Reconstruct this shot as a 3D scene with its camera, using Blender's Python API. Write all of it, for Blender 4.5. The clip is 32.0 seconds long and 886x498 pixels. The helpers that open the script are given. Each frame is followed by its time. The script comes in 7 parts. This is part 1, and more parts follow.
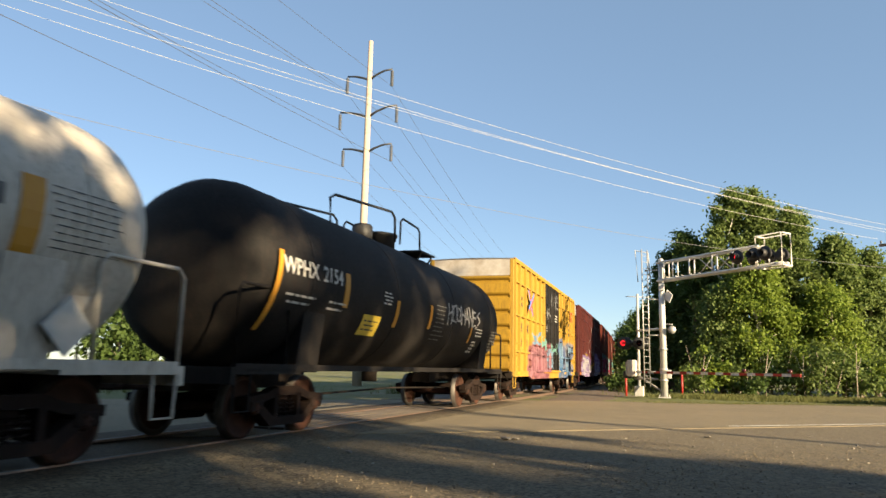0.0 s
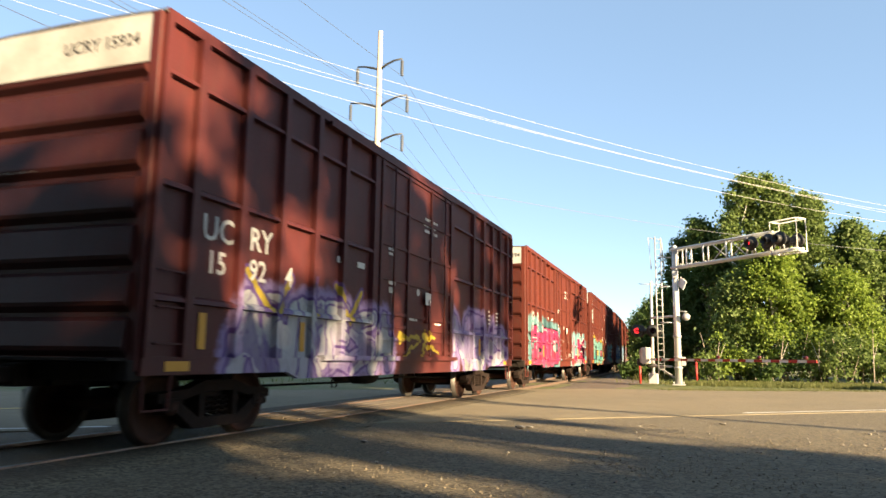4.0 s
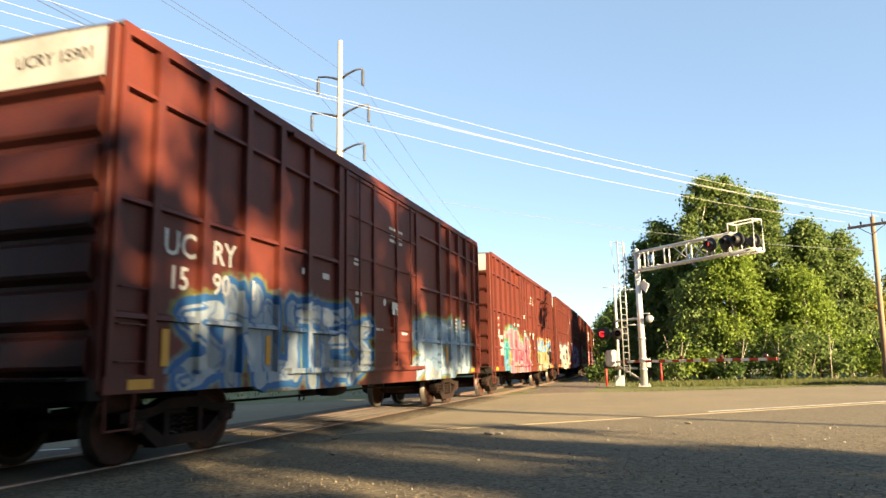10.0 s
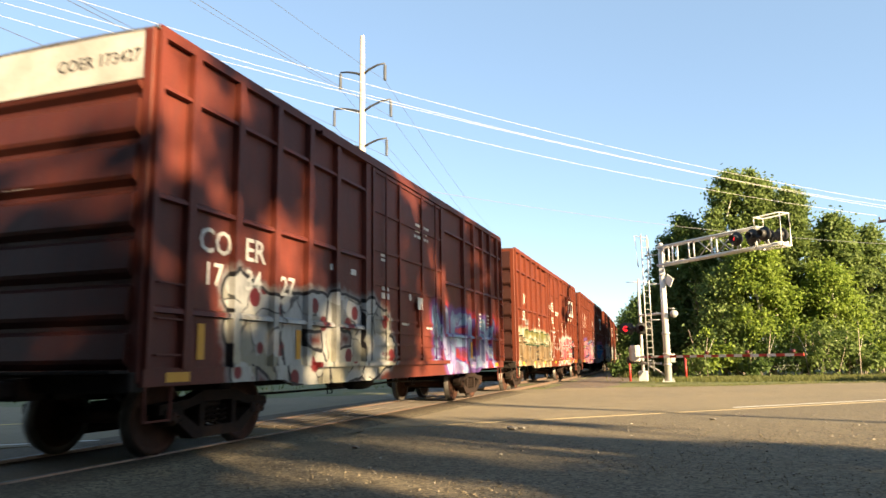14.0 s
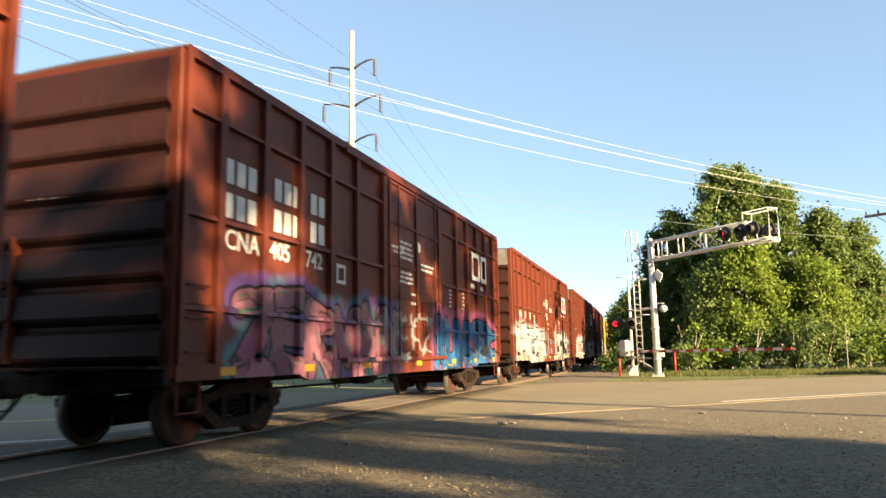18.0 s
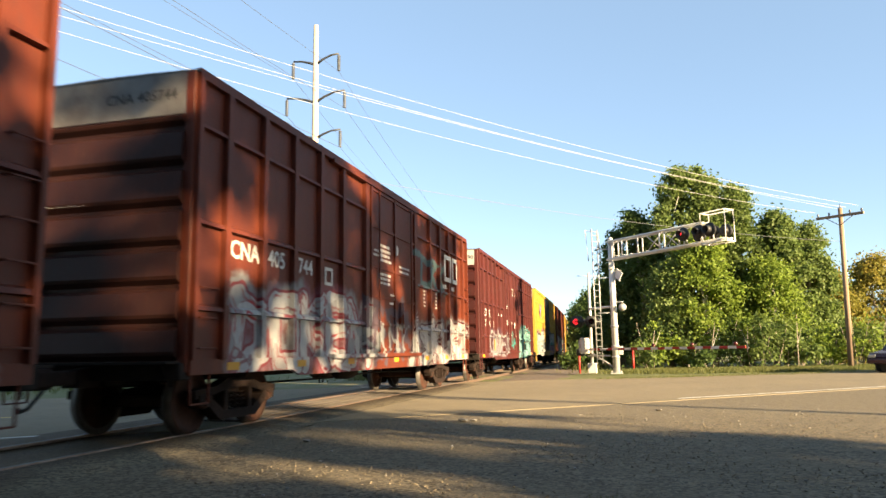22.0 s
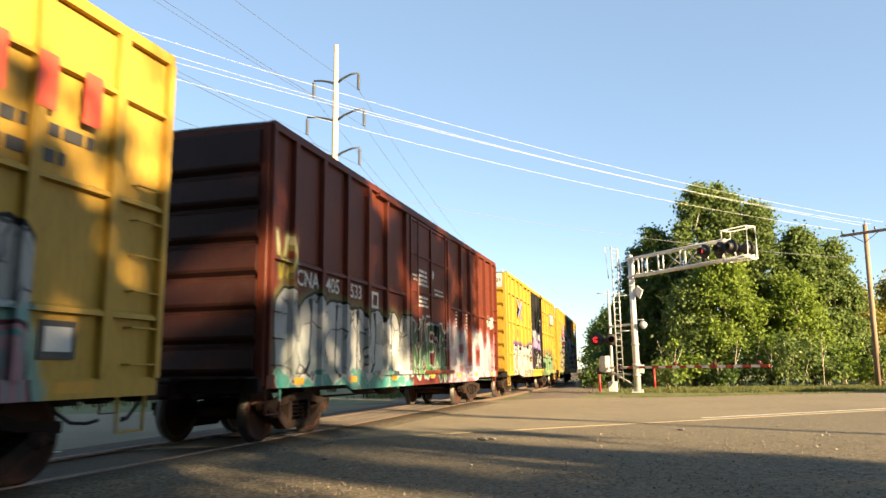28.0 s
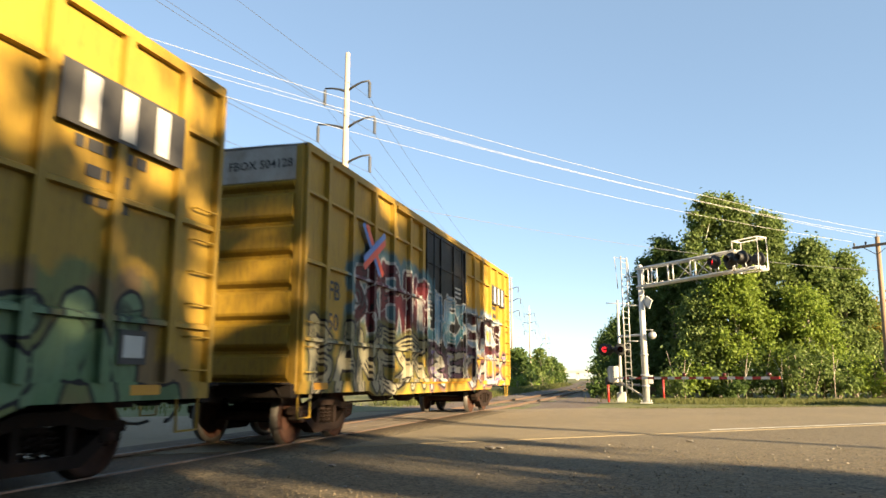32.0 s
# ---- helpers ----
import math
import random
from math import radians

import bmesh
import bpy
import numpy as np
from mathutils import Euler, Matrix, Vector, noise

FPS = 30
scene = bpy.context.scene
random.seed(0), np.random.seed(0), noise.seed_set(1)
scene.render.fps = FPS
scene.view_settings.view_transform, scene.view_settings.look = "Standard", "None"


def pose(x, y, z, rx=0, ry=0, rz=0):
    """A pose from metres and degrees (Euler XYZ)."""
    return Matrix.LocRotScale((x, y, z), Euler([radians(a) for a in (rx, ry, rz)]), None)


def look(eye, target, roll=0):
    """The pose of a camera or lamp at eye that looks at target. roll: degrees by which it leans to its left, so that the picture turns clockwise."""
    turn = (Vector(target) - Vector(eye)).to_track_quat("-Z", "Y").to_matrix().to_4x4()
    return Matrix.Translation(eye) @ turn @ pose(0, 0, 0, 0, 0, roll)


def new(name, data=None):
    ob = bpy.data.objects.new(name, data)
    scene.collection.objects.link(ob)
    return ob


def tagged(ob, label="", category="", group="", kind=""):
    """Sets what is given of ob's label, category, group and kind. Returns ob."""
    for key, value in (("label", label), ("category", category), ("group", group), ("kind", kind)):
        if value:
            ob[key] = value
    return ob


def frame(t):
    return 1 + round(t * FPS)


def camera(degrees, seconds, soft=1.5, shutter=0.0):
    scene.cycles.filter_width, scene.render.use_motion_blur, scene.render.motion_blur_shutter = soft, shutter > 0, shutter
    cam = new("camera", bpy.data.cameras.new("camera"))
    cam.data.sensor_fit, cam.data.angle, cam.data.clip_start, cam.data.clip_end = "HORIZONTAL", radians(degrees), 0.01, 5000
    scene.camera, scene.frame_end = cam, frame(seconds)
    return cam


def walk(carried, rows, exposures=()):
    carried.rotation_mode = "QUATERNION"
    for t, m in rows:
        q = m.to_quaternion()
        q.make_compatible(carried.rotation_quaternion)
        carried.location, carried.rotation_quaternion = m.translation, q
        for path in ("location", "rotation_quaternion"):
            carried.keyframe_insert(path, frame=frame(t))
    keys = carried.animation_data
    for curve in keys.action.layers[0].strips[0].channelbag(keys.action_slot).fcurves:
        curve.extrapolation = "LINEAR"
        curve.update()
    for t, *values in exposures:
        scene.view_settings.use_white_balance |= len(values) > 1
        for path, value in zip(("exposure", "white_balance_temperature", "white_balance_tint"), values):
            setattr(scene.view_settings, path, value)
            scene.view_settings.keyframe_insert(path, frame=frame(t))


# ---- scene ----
cam = camera(64.0, 32.0, soft=1.5, shutter=0.25)
# seconds, tilt from straight down, lean, turn; the camera stands on one spot, held by hand
PATH = [
    (0, 99.52, -1.30, 18.78),
    (0.5, 99.35, -1.24, 18.73),
    (1, 99.39, -0.99, 18.76),
    (1.5, 99.39, -1.10, 18.71),
    (2, 99.31, -1.07, 18.96),
    (2.5, 99.19, -0.60, 19.64),
    (3, 99.12, -0.86, 19.87),
    (3.5, 98.91, -0.86, 19.94),
    (5.5, 98.22, -0.57, 19.28),
    (6, 98.19, -0.55, 19.22),
    (6.5, 98.17, -0.60, 19.14),
    (7, 98.22, -0.96, 18.44),
    (7.5, 98.91, -1.31, 16.17),
    (8, 99.50, -1.22, 16.31),
    (8.5, 99.78, -0.01, 16.61),
    (9, 99.35, 0.76, 17.05),
    (9.5, 99.35, 1.03, 17.32),
    (10, 99.33, 1.03, 17.29),
    (10.5, 99.43, 1.10, 17.30),
    (11, 99.24, 0.73, 17.85),
    (11.5, 99.33, 0.72, 17.92),
    (12, 98.67, 0.34, 18.05),
    (12.5, 98.37, 0.74, 18.13),
    (13, 98.29, 0.86, 18.19),
    (13.5, 98.60, 0.55, 18.30),
    (14, 98.92, 0.82, 19.08),
    (14.5, 98.90, 0.80, 19.69),
    (16.5, 98.47, 0.60, 19.40),
    (17, 98.52, 0.62, 19.20),
    (17.5, 98.56, 0.60, 18.89),
    (18, 98.56, 1.06, 18.33),
    (18.5, 98.04, 1.10, 18.21),
    (19, 97.26, 1.14, 18.64),
    (19.5, 97.54, 0.94, 18.12),
    (20, 97.70, 0.57, 17.09),
    (20.5, 97.71, 0.55, 16.36),
    (21, 98.01, 0.78, 16.14),
    (21.5, 98.22, 0.80, 15.64),
    (22, 98.29, 0.92, 15.27),
    (22.5, 98.41, 0.47, 15.14),
    (23, 98.76, 0.51, 14.81),
    (23.5, 99.39, 1.06, 15.36),
    (24, 99.77, 1.39, 16.28),
    (24.5, 99.28, 1.58, 16.47),
    (25, 99.14, 1.52, 16.37),
    (25.5, 99.23, 1.17, 16.40),
    (27.5, 99.59, 0.39, 16.58),
    (28, 99.70, 0.68, 16.78),
    (28.5, 99.88, 0.69, 16.92),
    (29, 99.97, 0.59, 17.00),
    (29.5, 100.06, 0.40, 17.03),
    (30, 100.14, 0.14, 17.24),
    (30.5, 100.28, -0.03, 17.52),
    (31, 100.34, -0.19, 17.56),
    (31.5, 100.39, 0.03, 17.52),
    (32, 100.35, -0.00, 17.40),
]
EYE = (0.0, 0.0, 1.15)
walk(cam, [(t, pose(*EYE, rx, ry, rz)) for t, rx, ry, rz in PATH],
     exposures=[(0, 2.03, 6300, 10), (2, 2.34, 6350, 10), (6, 2.64, 6600, 10), (13, 2.66, 6650, 10), (20, 2.64, 6650, 10), (28, 2.56, 6650, 10), (32, 2.46, 6650, 10)])

# ---------------------------------------------------------------- light
SUN_AZ = math.atan2(-0.44, 0.90)      # the sun stands low, behind the camera and to its right
SUN_EL = radians(15)
world = bpy.data.worlds.new("sky")
scene.world = world
world.use_nodes = True
wn = world.node_tree
wn.nodes.clear()
sky = wn.nodes.new("ShaderNodeTexSky")
sky.sky_type = "NISHITA"
sky.sun_disc = False
sky.sun_elevation = SUN_EL
sky.sun_rotation = math.pi / 2 - SUN_AZ
sky.altitude = 200
sky.air_density = 0.85
sky.dust_density = 0.15
sky.ozone_density = 1.2
wbg = wn.nodes.new("ShaderNodeBackground")
wbg.inputs[1].default_value = 0.050
wout = wn.nodes.new("ShaderNodeOutputWorld")
haze = wn.nodes.new("ShaderNodeMix")
haze.data_type = "RGBA"
haze.inputs[0].default_value = 0.45
haze.inputs[7].default_value = (1.66, 2.38, 3.20, 1)
wn.links.new(sky.outputs[0], haze.inputs[6])
wn.links.new(haze.outputs[2], wbg.inputs[0])
wn.links.new(wbg.outputs[0], wout.inputs[0])

sun = new("sun", bpy.data.lights.new("sun", "SUN"))
sun.data.energy = 5.0
sun.data.angle = radians(0.6)
sun.data.color = (0.98, 0.755, 0.45)
to_sun = Vector((math.cos(SUN_AZ) * math.cos(SUN_EL), math.sin(SUN_AZ) * math.cos(SUN_EL), math.sin(SUN_EL)))
sun.matrix_world = look(to_sun * 60, (0, 0, 0))


# ---------------------------------------------------------------- node helpers
def put(nt, socket, v):
    if isinstance(v, bpy.types.NodeSocket):
        nt.links.new(v, socket)
    elif isinstance(v, (tuple, list)) and len(v) == 3 and socket.type == "RGBA":
        socket.default_value = (*v, 1)
    else:
        socket.default_value = v


def fresh(name, rough=0.7, metal=0.0, spec=0.5):
    m = bpy.data.materials.new(name)
    m.use_nodes = True
    nt = m.node_tree
    bsdf = nt.nodes["Principled BSDF"]
    bsdf.inputs["Roughness"].default_value = rough
    bsdf.inputs["Metallic"].default_value = metal
    bsdf.inputs["Specular IOR Level"].default_value = spec
    return m, nt, bsdf


def coords(nt, scale=(1, 1, 1), space="Object"):
    tc = nt.nodes.new("ShaderNodeTexCoord")
    mp = nt.nodes.new("ShaderNodeMapping")
    mp.inputs["Scale"].default_value = scale
    nt.links.new(tc.outputs[space], mp.inputs["Vector"])
    return mp.outputs[0]


def place_coords(nt, scale=(1, 1, 1)):
    """World-place coordinates."""
    g = nt.nodes.new("ShaderNodeNewGeometry")
    mp = nt.nodes.new("ShaderNodeMapping")
    mp.inputs["Scale"].default_value = scale
    nt.links.new(g.outputs["Position"], mp.inputs["Vector"])
    return mp.outputs[0]


def grain(nt, vec, scale, detail=4, rough=0.6, distort=0.0):
    n = nt.nodes.new("ShaderNodeTexNoise")
    put(nt, n.inputs["Vector"], vec)
    n.inputs["Scale"].default_value = scale
    n.inputs["Detail"].default_value = detail
    n.inputs["Roughness"].default_value = rough
    n.inputs["Distortion"].default_value = distort
    return n.outputs["Fac"]


def cells(nt, vec, scale, feature="F1", out="Distance"):
    n = nt.nodes.new("ShaderNodeTexVoronoi")
    n.feature = feature
    put(nt, n.inputs["Vector"], vec)
    n.inputs["Scale"].default_value = scale
    return n.outputs[out]


def span(nt, fac, lo, hi, a=0.0, b=1.0):
    n = nt.nodes.new("ShaderNodeMapRange")
    put(nt, n.inputs["Value"], fac)
    n.inputs["From Min"].default_value = lo
    n.inputs["From Max"].default_value = hi
    n.inputs["To Min"].default_value = a
    n.inputs["To Max"].default_value = b
    return n.outputs["Result"]


def calc(nt, op, a, b=0.0, c=0.0):
    n = nt.nodes.new("ShaderNodeMath")
    n.operation = op
    put(nt, n.inputs[0], a)
    put(nt, n.inputs[1], b)
    put(nt, n.inputs[2], c)
    return n.outputs[0]


def blend(nt, fac, a, b):
    n = nt.nodes.new("ShaderNodeMix")
    n.data_type = "RGBA"
    put(nt, n.inputs[0], fac)
    put(nt, n.inputs[6], a)
    put(nt, n.inputs[7], b)
    return n.outputs[2]


def relief(nt, height, strength=0.3, dist=0.01):
    n = nt.nodes.new("ShaderNodeBump")
    n.inputs["Strength"].default_value = strength
    n.inputs["Distance"].default_value = dist
    put(nt, n.inputs["Height"], height)
    return n.outputs[0]


def split(nt, vec):
    n = nt.nodes.new("ShaderNodeSeparateXYZ")
    put(nt, n.inputs[0], vec)
    return n.outputs


def chance(nt):
    return nt.nodes.new("ShaderNodeObjectInfo").outputs["Random"]


def surface(name, a, b, scale=3.0, rough=0.7, metal=0.0, bump=0.15, fine=40.0, spec=0.4, stretch=(1, 1, 1), vary=0.0):
    """A two-scale mottled surface."""
    m, nt, bsdf = fresh(name, rough, metal, spec)
    v = coords(nt, stretch)
    big = span(nt, grain(nt, v, scale, 5, 0.65), 0.3, 0.7)
    small = grain(nt, v, fine, 3, 0.6)
    fac = calc(nt, "ADD", calc(nt, "MULTIPLY", big, 0.7), calc(nt, "MULTIPLY", small, 0.4))
    col = blend(nt, fac, a, b)
    if vary:
        col = blend(nt, calc(nt, "MULTIPLY", chance(nt), vary), col, tuple(c * 0.55 for c in a))
    put(nt, bsdf.inputs["Base Color"], col)
    put(nt, bsdf.inputs["Roughness"], span(nt, small, 0.2, 0.8, max(0.05, rough - 0.12), min(1, rough + 0.12)))
    put(nt, bsdf.inputs["Normal"], relief(nt, small, bump, 0.01))
    return m


# ---------------------------------------------------------------- plain materials
STEEL_RAIL = surface("rail_steel", (0.16, 0.09, 0.06), (0.30, 0.22, 0.18), 6, 0.45, 0.7)
RAIL_HEAD = surface("polished_rail_head", (0.05, 0.045, 0.04), (0.10, 0.095, 0.09), 8, 0.6, 0.6, 0.03)
TIE_WOOD = surface("creosoted_wood", (0.05, 0.04, 0.03), (0.14, 0.11, 0.085), 4, 0.9, 0, 0.4, 30, vary=0.5)
PLANK = surface("crossing_timber", (0.07, 0.055, 0.045), (0.16, 0.13, 0.10), 3, 0.9, 0, 0.4, 30, vary=0.5)
# Running gear and underframe: the shade they stand in is put into these colours.
TRUCK_IRON = surface("shaded_rusty_iron", (0.007, 0.006, 0.005), (0.022, 0.012, 0.009), 5, 0.9, 0.0, 0.3, spec=0.15)
WHEEL_IRON = surface("shaded_brown_wheel_iron", (0.014, 0.009, 0.007), (0.055, 0.022, 0.013), 4, 0.85, 0.0, 0.2, spec=0.2)
TREAD = surface("worn_wheel_tread", (0.035, 0.030, 0.027), (0.11, 0.10, 0.09), 6, 0.55, 0.6, 0.05)
UNDER = surface("shaded_black_underframe", (0.008, 0.007, 0.006), (0.022, 0.016, 0.013), 4, 0.9, 0.0, 0.2, spec=0.15)
GALV = surface("galvanised_steel", (0.30, 0.30, 0.295), (0.42, 0.415, 0.40), 5, 0.45, 0.5, 0.05)
ALU = surface("aluminium_paint", (0.40, 0.40, 0.39), (0.52, 0.515, 0.50), 4, 0.42, 0.35, 0.05)
BLACKSTEEL = surface("matt_black_steel", (0.012, 0.012, 0.013), (0.03, 0.03, 0.03), 6, 0.55, 0.0, 0.05)
REDPAINT = surface("red_paint", (0.26, 0.018, 0.015), (0.34, 0.03, 0.022), 5, 0.5, 0.0, 0.05)
WHITEPAINT = surface("white_paint", (0.50, 0.49, 0.47), (0.60, 0.59, 0.56), 5, 0.55, 0.0, 0.05)
DIRTYWHITE = surface("dirty_white_paint", (0.20, 0.19, 0.172), (0.38, 0.37, 0.35), 2.2, 0.6, 0.0, 0.08)
YELLOWPAINT = surface("yellow_paint", (0.66, 0.38, 0.03), (0.74, 0.46, 0.05), 5, 0.55, 0.0, 0.05)
POLEWOOD = surface("weathered_pole_wood", (0.13, 0.085, 0.055), (0.26, 0.185, 0.125), 3, 0.9, 0, 0.4, 25, stretch=(3, 3, 0.3))
POLEWARM = surface("pale_pole_wood", (0.30, 0.23, 0.175), (0.42, 0.345, 0.28), 3, 0.85, 0, 0.3, 25, stretch=(3, 3, 0.3))
WIRE_DARK = surface("dark_cable", (0.05, 0.055, 0.065), (0.09, 0.095, 0.105), 5, 0.6, 0.2, 0.0)
WIRE_BRIGHT = surface("bright_aluminium_cable", (0.46, 0.45, 0.43), (0.56, 0.55, 0.525), 5, 0.45, 0.2, 0.0)
WIRE_GREY = surface("grey_cable", (0.14, 0.145, 0.155), (0.20, 0.205, 0.215), 5, 0.6, 0.2, 0.0)
INSULATOR = surface("grey_insulator", (0.05, 0.055, 0.065), (0.10, 0.105, 0.12), 5, 0.35, 0.0, 0.0)
CONCRETE = surface("pale_concrete", (0.38, 0.35, 0.31), (0.52, 0.48, 0.43), 1.5, 0.85, 0, 0.3)
BARK = surface("grey_bark", (0.16, 0.13, 0.10), (0.34, 0.29, 0.23), 3, 0.95, 0, 0.5, 20, stretch=(3, 3, 0.5))
BIRCH = surface("pale_bark", (0.38, 0.35, 0.29), (0.55, 0.51, 0.44), 3, 0.9, 0, 0.4, 20, stretch=(3, 3, 0.5))
GLASS_DARK = surface("dark_lens", (0.03, 0.008, 0.008), (0.06, 0.012, 0.012), 5, 0.15, 0.0, 0.0)
LINE_WHITE = surface("worn_road_line", (0.55, 0.53, 0.48), (0.80, 0.78, 0.72), 7, 0.8, 0, 0.2)
CARPAINT = surface("dark_car_paint", (0.035, 0.02, 0.025), (0.06, 0.03, 0.035), 2, 0.25, 0.3, 0.0)
RUBBER = surface("tyre_rubber", (0.012, 0.012, 0.012), (0.025, 0.025, 0.025), 6, 0.85, 0, 0.1)
WINDOWGLASS = surface("tinted_window", (0.02, 0.025, 0.03), (0.03, 0.035, 0.04), 2, 0.08, 0.0, 0.0)


def glow(name, colour, strength):
    m, nt, bsdf = fresh(name, 0.3)
    bsdf.inputs["Base Color"].default_value = (*colour, 1)
    bsdf.inputs["Emission Color"].default_value = (*colour, 1)
    bsdf.inputs["Emission Strength"].default_value = strength
    return m


LAMP_RED = glow("lit_red_lens", (0.75, 0.012, 0.018), 0.5)


def leaf_material(name, a, b, c):
    a, b, c = (tuple(0.92 * v for v in q) for q in (a, b, c))
    m, nt, bsdf = fresh(name, 0.6, 0, 0.25)
    g = nt.nodes.new("ShaderNodeNewGeometry")
    rnd = g.outputs["Random Per Island"]
    big = span(nt, grain(nt, place_coords(nt), 0.35, 3), 0.35, 0.65)
    col = blend(nt, rnd, a, b)
    col = blend(nt, calc(nt, "MULTIPLY", big, 0.6), col, c)
    put(nt, bsdf.inputs["Base Color"], col)
    tr = nt.nodes.new("ShaderNodeBsdfTranslucent")
    put(nt, tr.inputs[0], col)
    mix = nt.nodes.new("ShaderNodeMixShader")
    mix.inputs[0].default_value = 0.5
    out = nt.nodes["Material Output"]
    nt.links.new(bsdf.outputs[0], mix.inputs[1])
    nt.links.new(tr.outputs[0], mix.inputs[2])
    nt.links.new(mix.outputs[0], out.inputs[0])
    return m


LEAF_GREEN = leaf_material("green_leaves", (0.085, 0.135, 0.030), (0.18, 0.235, 0.07), (0.13, 0.175, 0.045))
LEAF_DARK = leaf_material("dark_leaves", (0.055, 0.095, 0.022), (0.11, 0.165, 0.045), (0.07, 0.115, 0.03))
LEAF_LIGHT = leaf_material("light_leaves", (0.13, 0.20, 0.025), (0.24, 0.31, 0.05), (0.17, 0.23, 0.035))
LEAF_YELLOW = leaf_material("yellowing_leaves", (0.16, 0.17, 0.03), (0.34, 0.24, 0.045), (0.20, 0.20, 0.04))
GRASS = leaf_material("grass_blades", (0.06, 0.085, 0.02), (0.16, 0.165, 0.055), (0.13, 0.13, 0.04))


# ---------------------------------------------------------------- mesh helpers
def mesh_of(bm, name):
    me = bpy.data.meshes.new(name)
    bm.to_mesh(me)
    bm.free()
    return me


def part(name, bm, material, parent=None, label=""):
    me = bm if isinstance(bm, bpy.types.Mesh) else mesh_of(bm, name)
    if material is not None and not me.materials:
        for mm in material if isinstance(material, (list, tuple)) else (material,):
            me.materials.append(mm)
    ob = new(name, me)
    if parent is not None:
        ob.parent = parent
    if label:
        ob["label"] = label
    return ob


def empty(name, m=None):
    ob = new(name)
    ob.empty_display_size = 0.2
    if m is not None:
        ob.matrix_world = m
    return ob


def box(x0, x1, y0, y1, z0, z1, bm=None, bev=0.0):
    b = bm or bmesh.new()
    r = bmesh.ops.create_cube(b, size=1, matrix=Matrix.Translation(((x0 + x1) / 2, (y0 + y1) / 2, (z0 + z1) / 2)) @ Matrix.Diagonal((x1 - x0, y1 - y0, z1 - z0, 1)))
    if bev:
        es = list({e for v in r["verts"] for e in v.link_edges})
        bmesh.ops.bevel(b, geom=es, offset=bev, segments=1, affect="EDGES")
    return b


def prism(points, axis, a, b, bm=None):
    """A flat outline of (u, v) points pushed out along an axis from a to b."""
    g = bm or bmesh.new()

    def at(u, v, w):
        return {"x": (w, u, v), "y": (u, w, v), "z": (u, v, w)}[axis]
    lo = [g.verts.new(at(u, v, a)) for u, v in points]
    hi = [g.verts.new(at(u, v, b)) for u, v in points]
    n = len(points)
    f1 = g.faces.new(lo)
    f2 = g.faces.new(list(reversed(hi)))
    side = [g.faces.new((lo[(i + 1) % n], lo[i], hi[i], hi[(i + 1) % n])) for i in range(n)]
    bmesh.ops.recalc_face_normals(g, faces=[f1, f2, *side])
    return g


def tube(points, r, bm=None, sides=6, taper=None):
    """A round bar through points."""
    g = bm or bmesh.new()
    ps = [Vector(p) for p in points]
    rings = []
    for i, p in enumerate(ps):
        d = (ps[min(i + 1, len(ps) - 1)] - ps[max(i - 1, 0)]).normalized()
        q = d.to_track_quat("Z", "Y")
        rr = r if taper is None else r + (taper - r) * i / (len(ps) - 1)
        rings.append([g.verts.new(p + q @ Vector((rr * math.cos(2 * math.pi * k / sides), rr * math.sin(2 * math.pi * k / sides), 0))) for k in range(sides)])
    for a, b in zip(rings, rings[1:]):
        for k in range(sides):
            f = g.faces.new((a[k], a[(k + 1) % sides], b[(k + 1) % sides], b[k]))
            f.smooth = sides > 5
    g.faces.new(list(reversed(rings[0])))
    g.faces.new(rings[-1])
    return g


def lathe(profile, axis, centre, bm=None, steps=20, smooth=True):
    """A turned form: (radius, along) pairs about an axis through centre."""
    g = bm or bmesh.new()
    c = Vector(centre)
    rings = []
    for r, w in profile:
        ring = []
        for k in range(steps):
            a = 2 * math.pi * k / steps
            u, v = r * math.cos(a), r * math.sin(a)
            ring.append(g.verts.new(c + Vector({"x": (w, u, v), "y": (u, w, v), "z": (u, v, w)}[axis])))
        rings.append(ring)
    fs = []
    for a, b in zip(rings, rings[1:]):
        for k in range(steps):
            f = g.faces.new((a[k], a[(k + 1) % steps], b[(k + 1) % steps], b[k]))
            f.smooth = smooth
            fs.append(f)
    for ring in (rings[0], rings[-1]):
        fs.append(g.faces.new(ring))
    bmesh.ops.recalc_face_normals(g, faces=fs)
    return g


TEXTS = {}


def cut_letters(words):
    """Turn words into flat letter meshes, all at once."""
    made = []
    for text in words:
        cu = bpy.data.curves.new("lettering", "FONT")
        cu.body = text
        cu.size = 1.0
        cu.offset = 0.014
        cu.resolution_u = 2
        cu.fill_mode = "FRONT"
        made.append((text, new("lettering", cu)))
    dg = bpy.context.evaluated_depsgraph_get()
    for text, ob in made:
        TEXTS[text] = bpy.data.meshes.new_from_object(ob.evaluated_get(dg))
    for text, ob in made:
        bpy.data.objects.remove(ob)


cut_letters("FB OX UC RY CO ER IC CNA WPHX 2154 any road 50 49 63 15 92 4 17 32 94 34 14 90 1 21 01 27 516 405 409 742 298 744 533 40 41 28".split()
            + ["UCRY 15924", "COER 173414", "UCRY 15901", "COER 173427", "COER 173490", "FBOX 504128", "FBOX 504003", "COER 173294", "IC 21011", "CNA 405744", "next", "load", "03"])


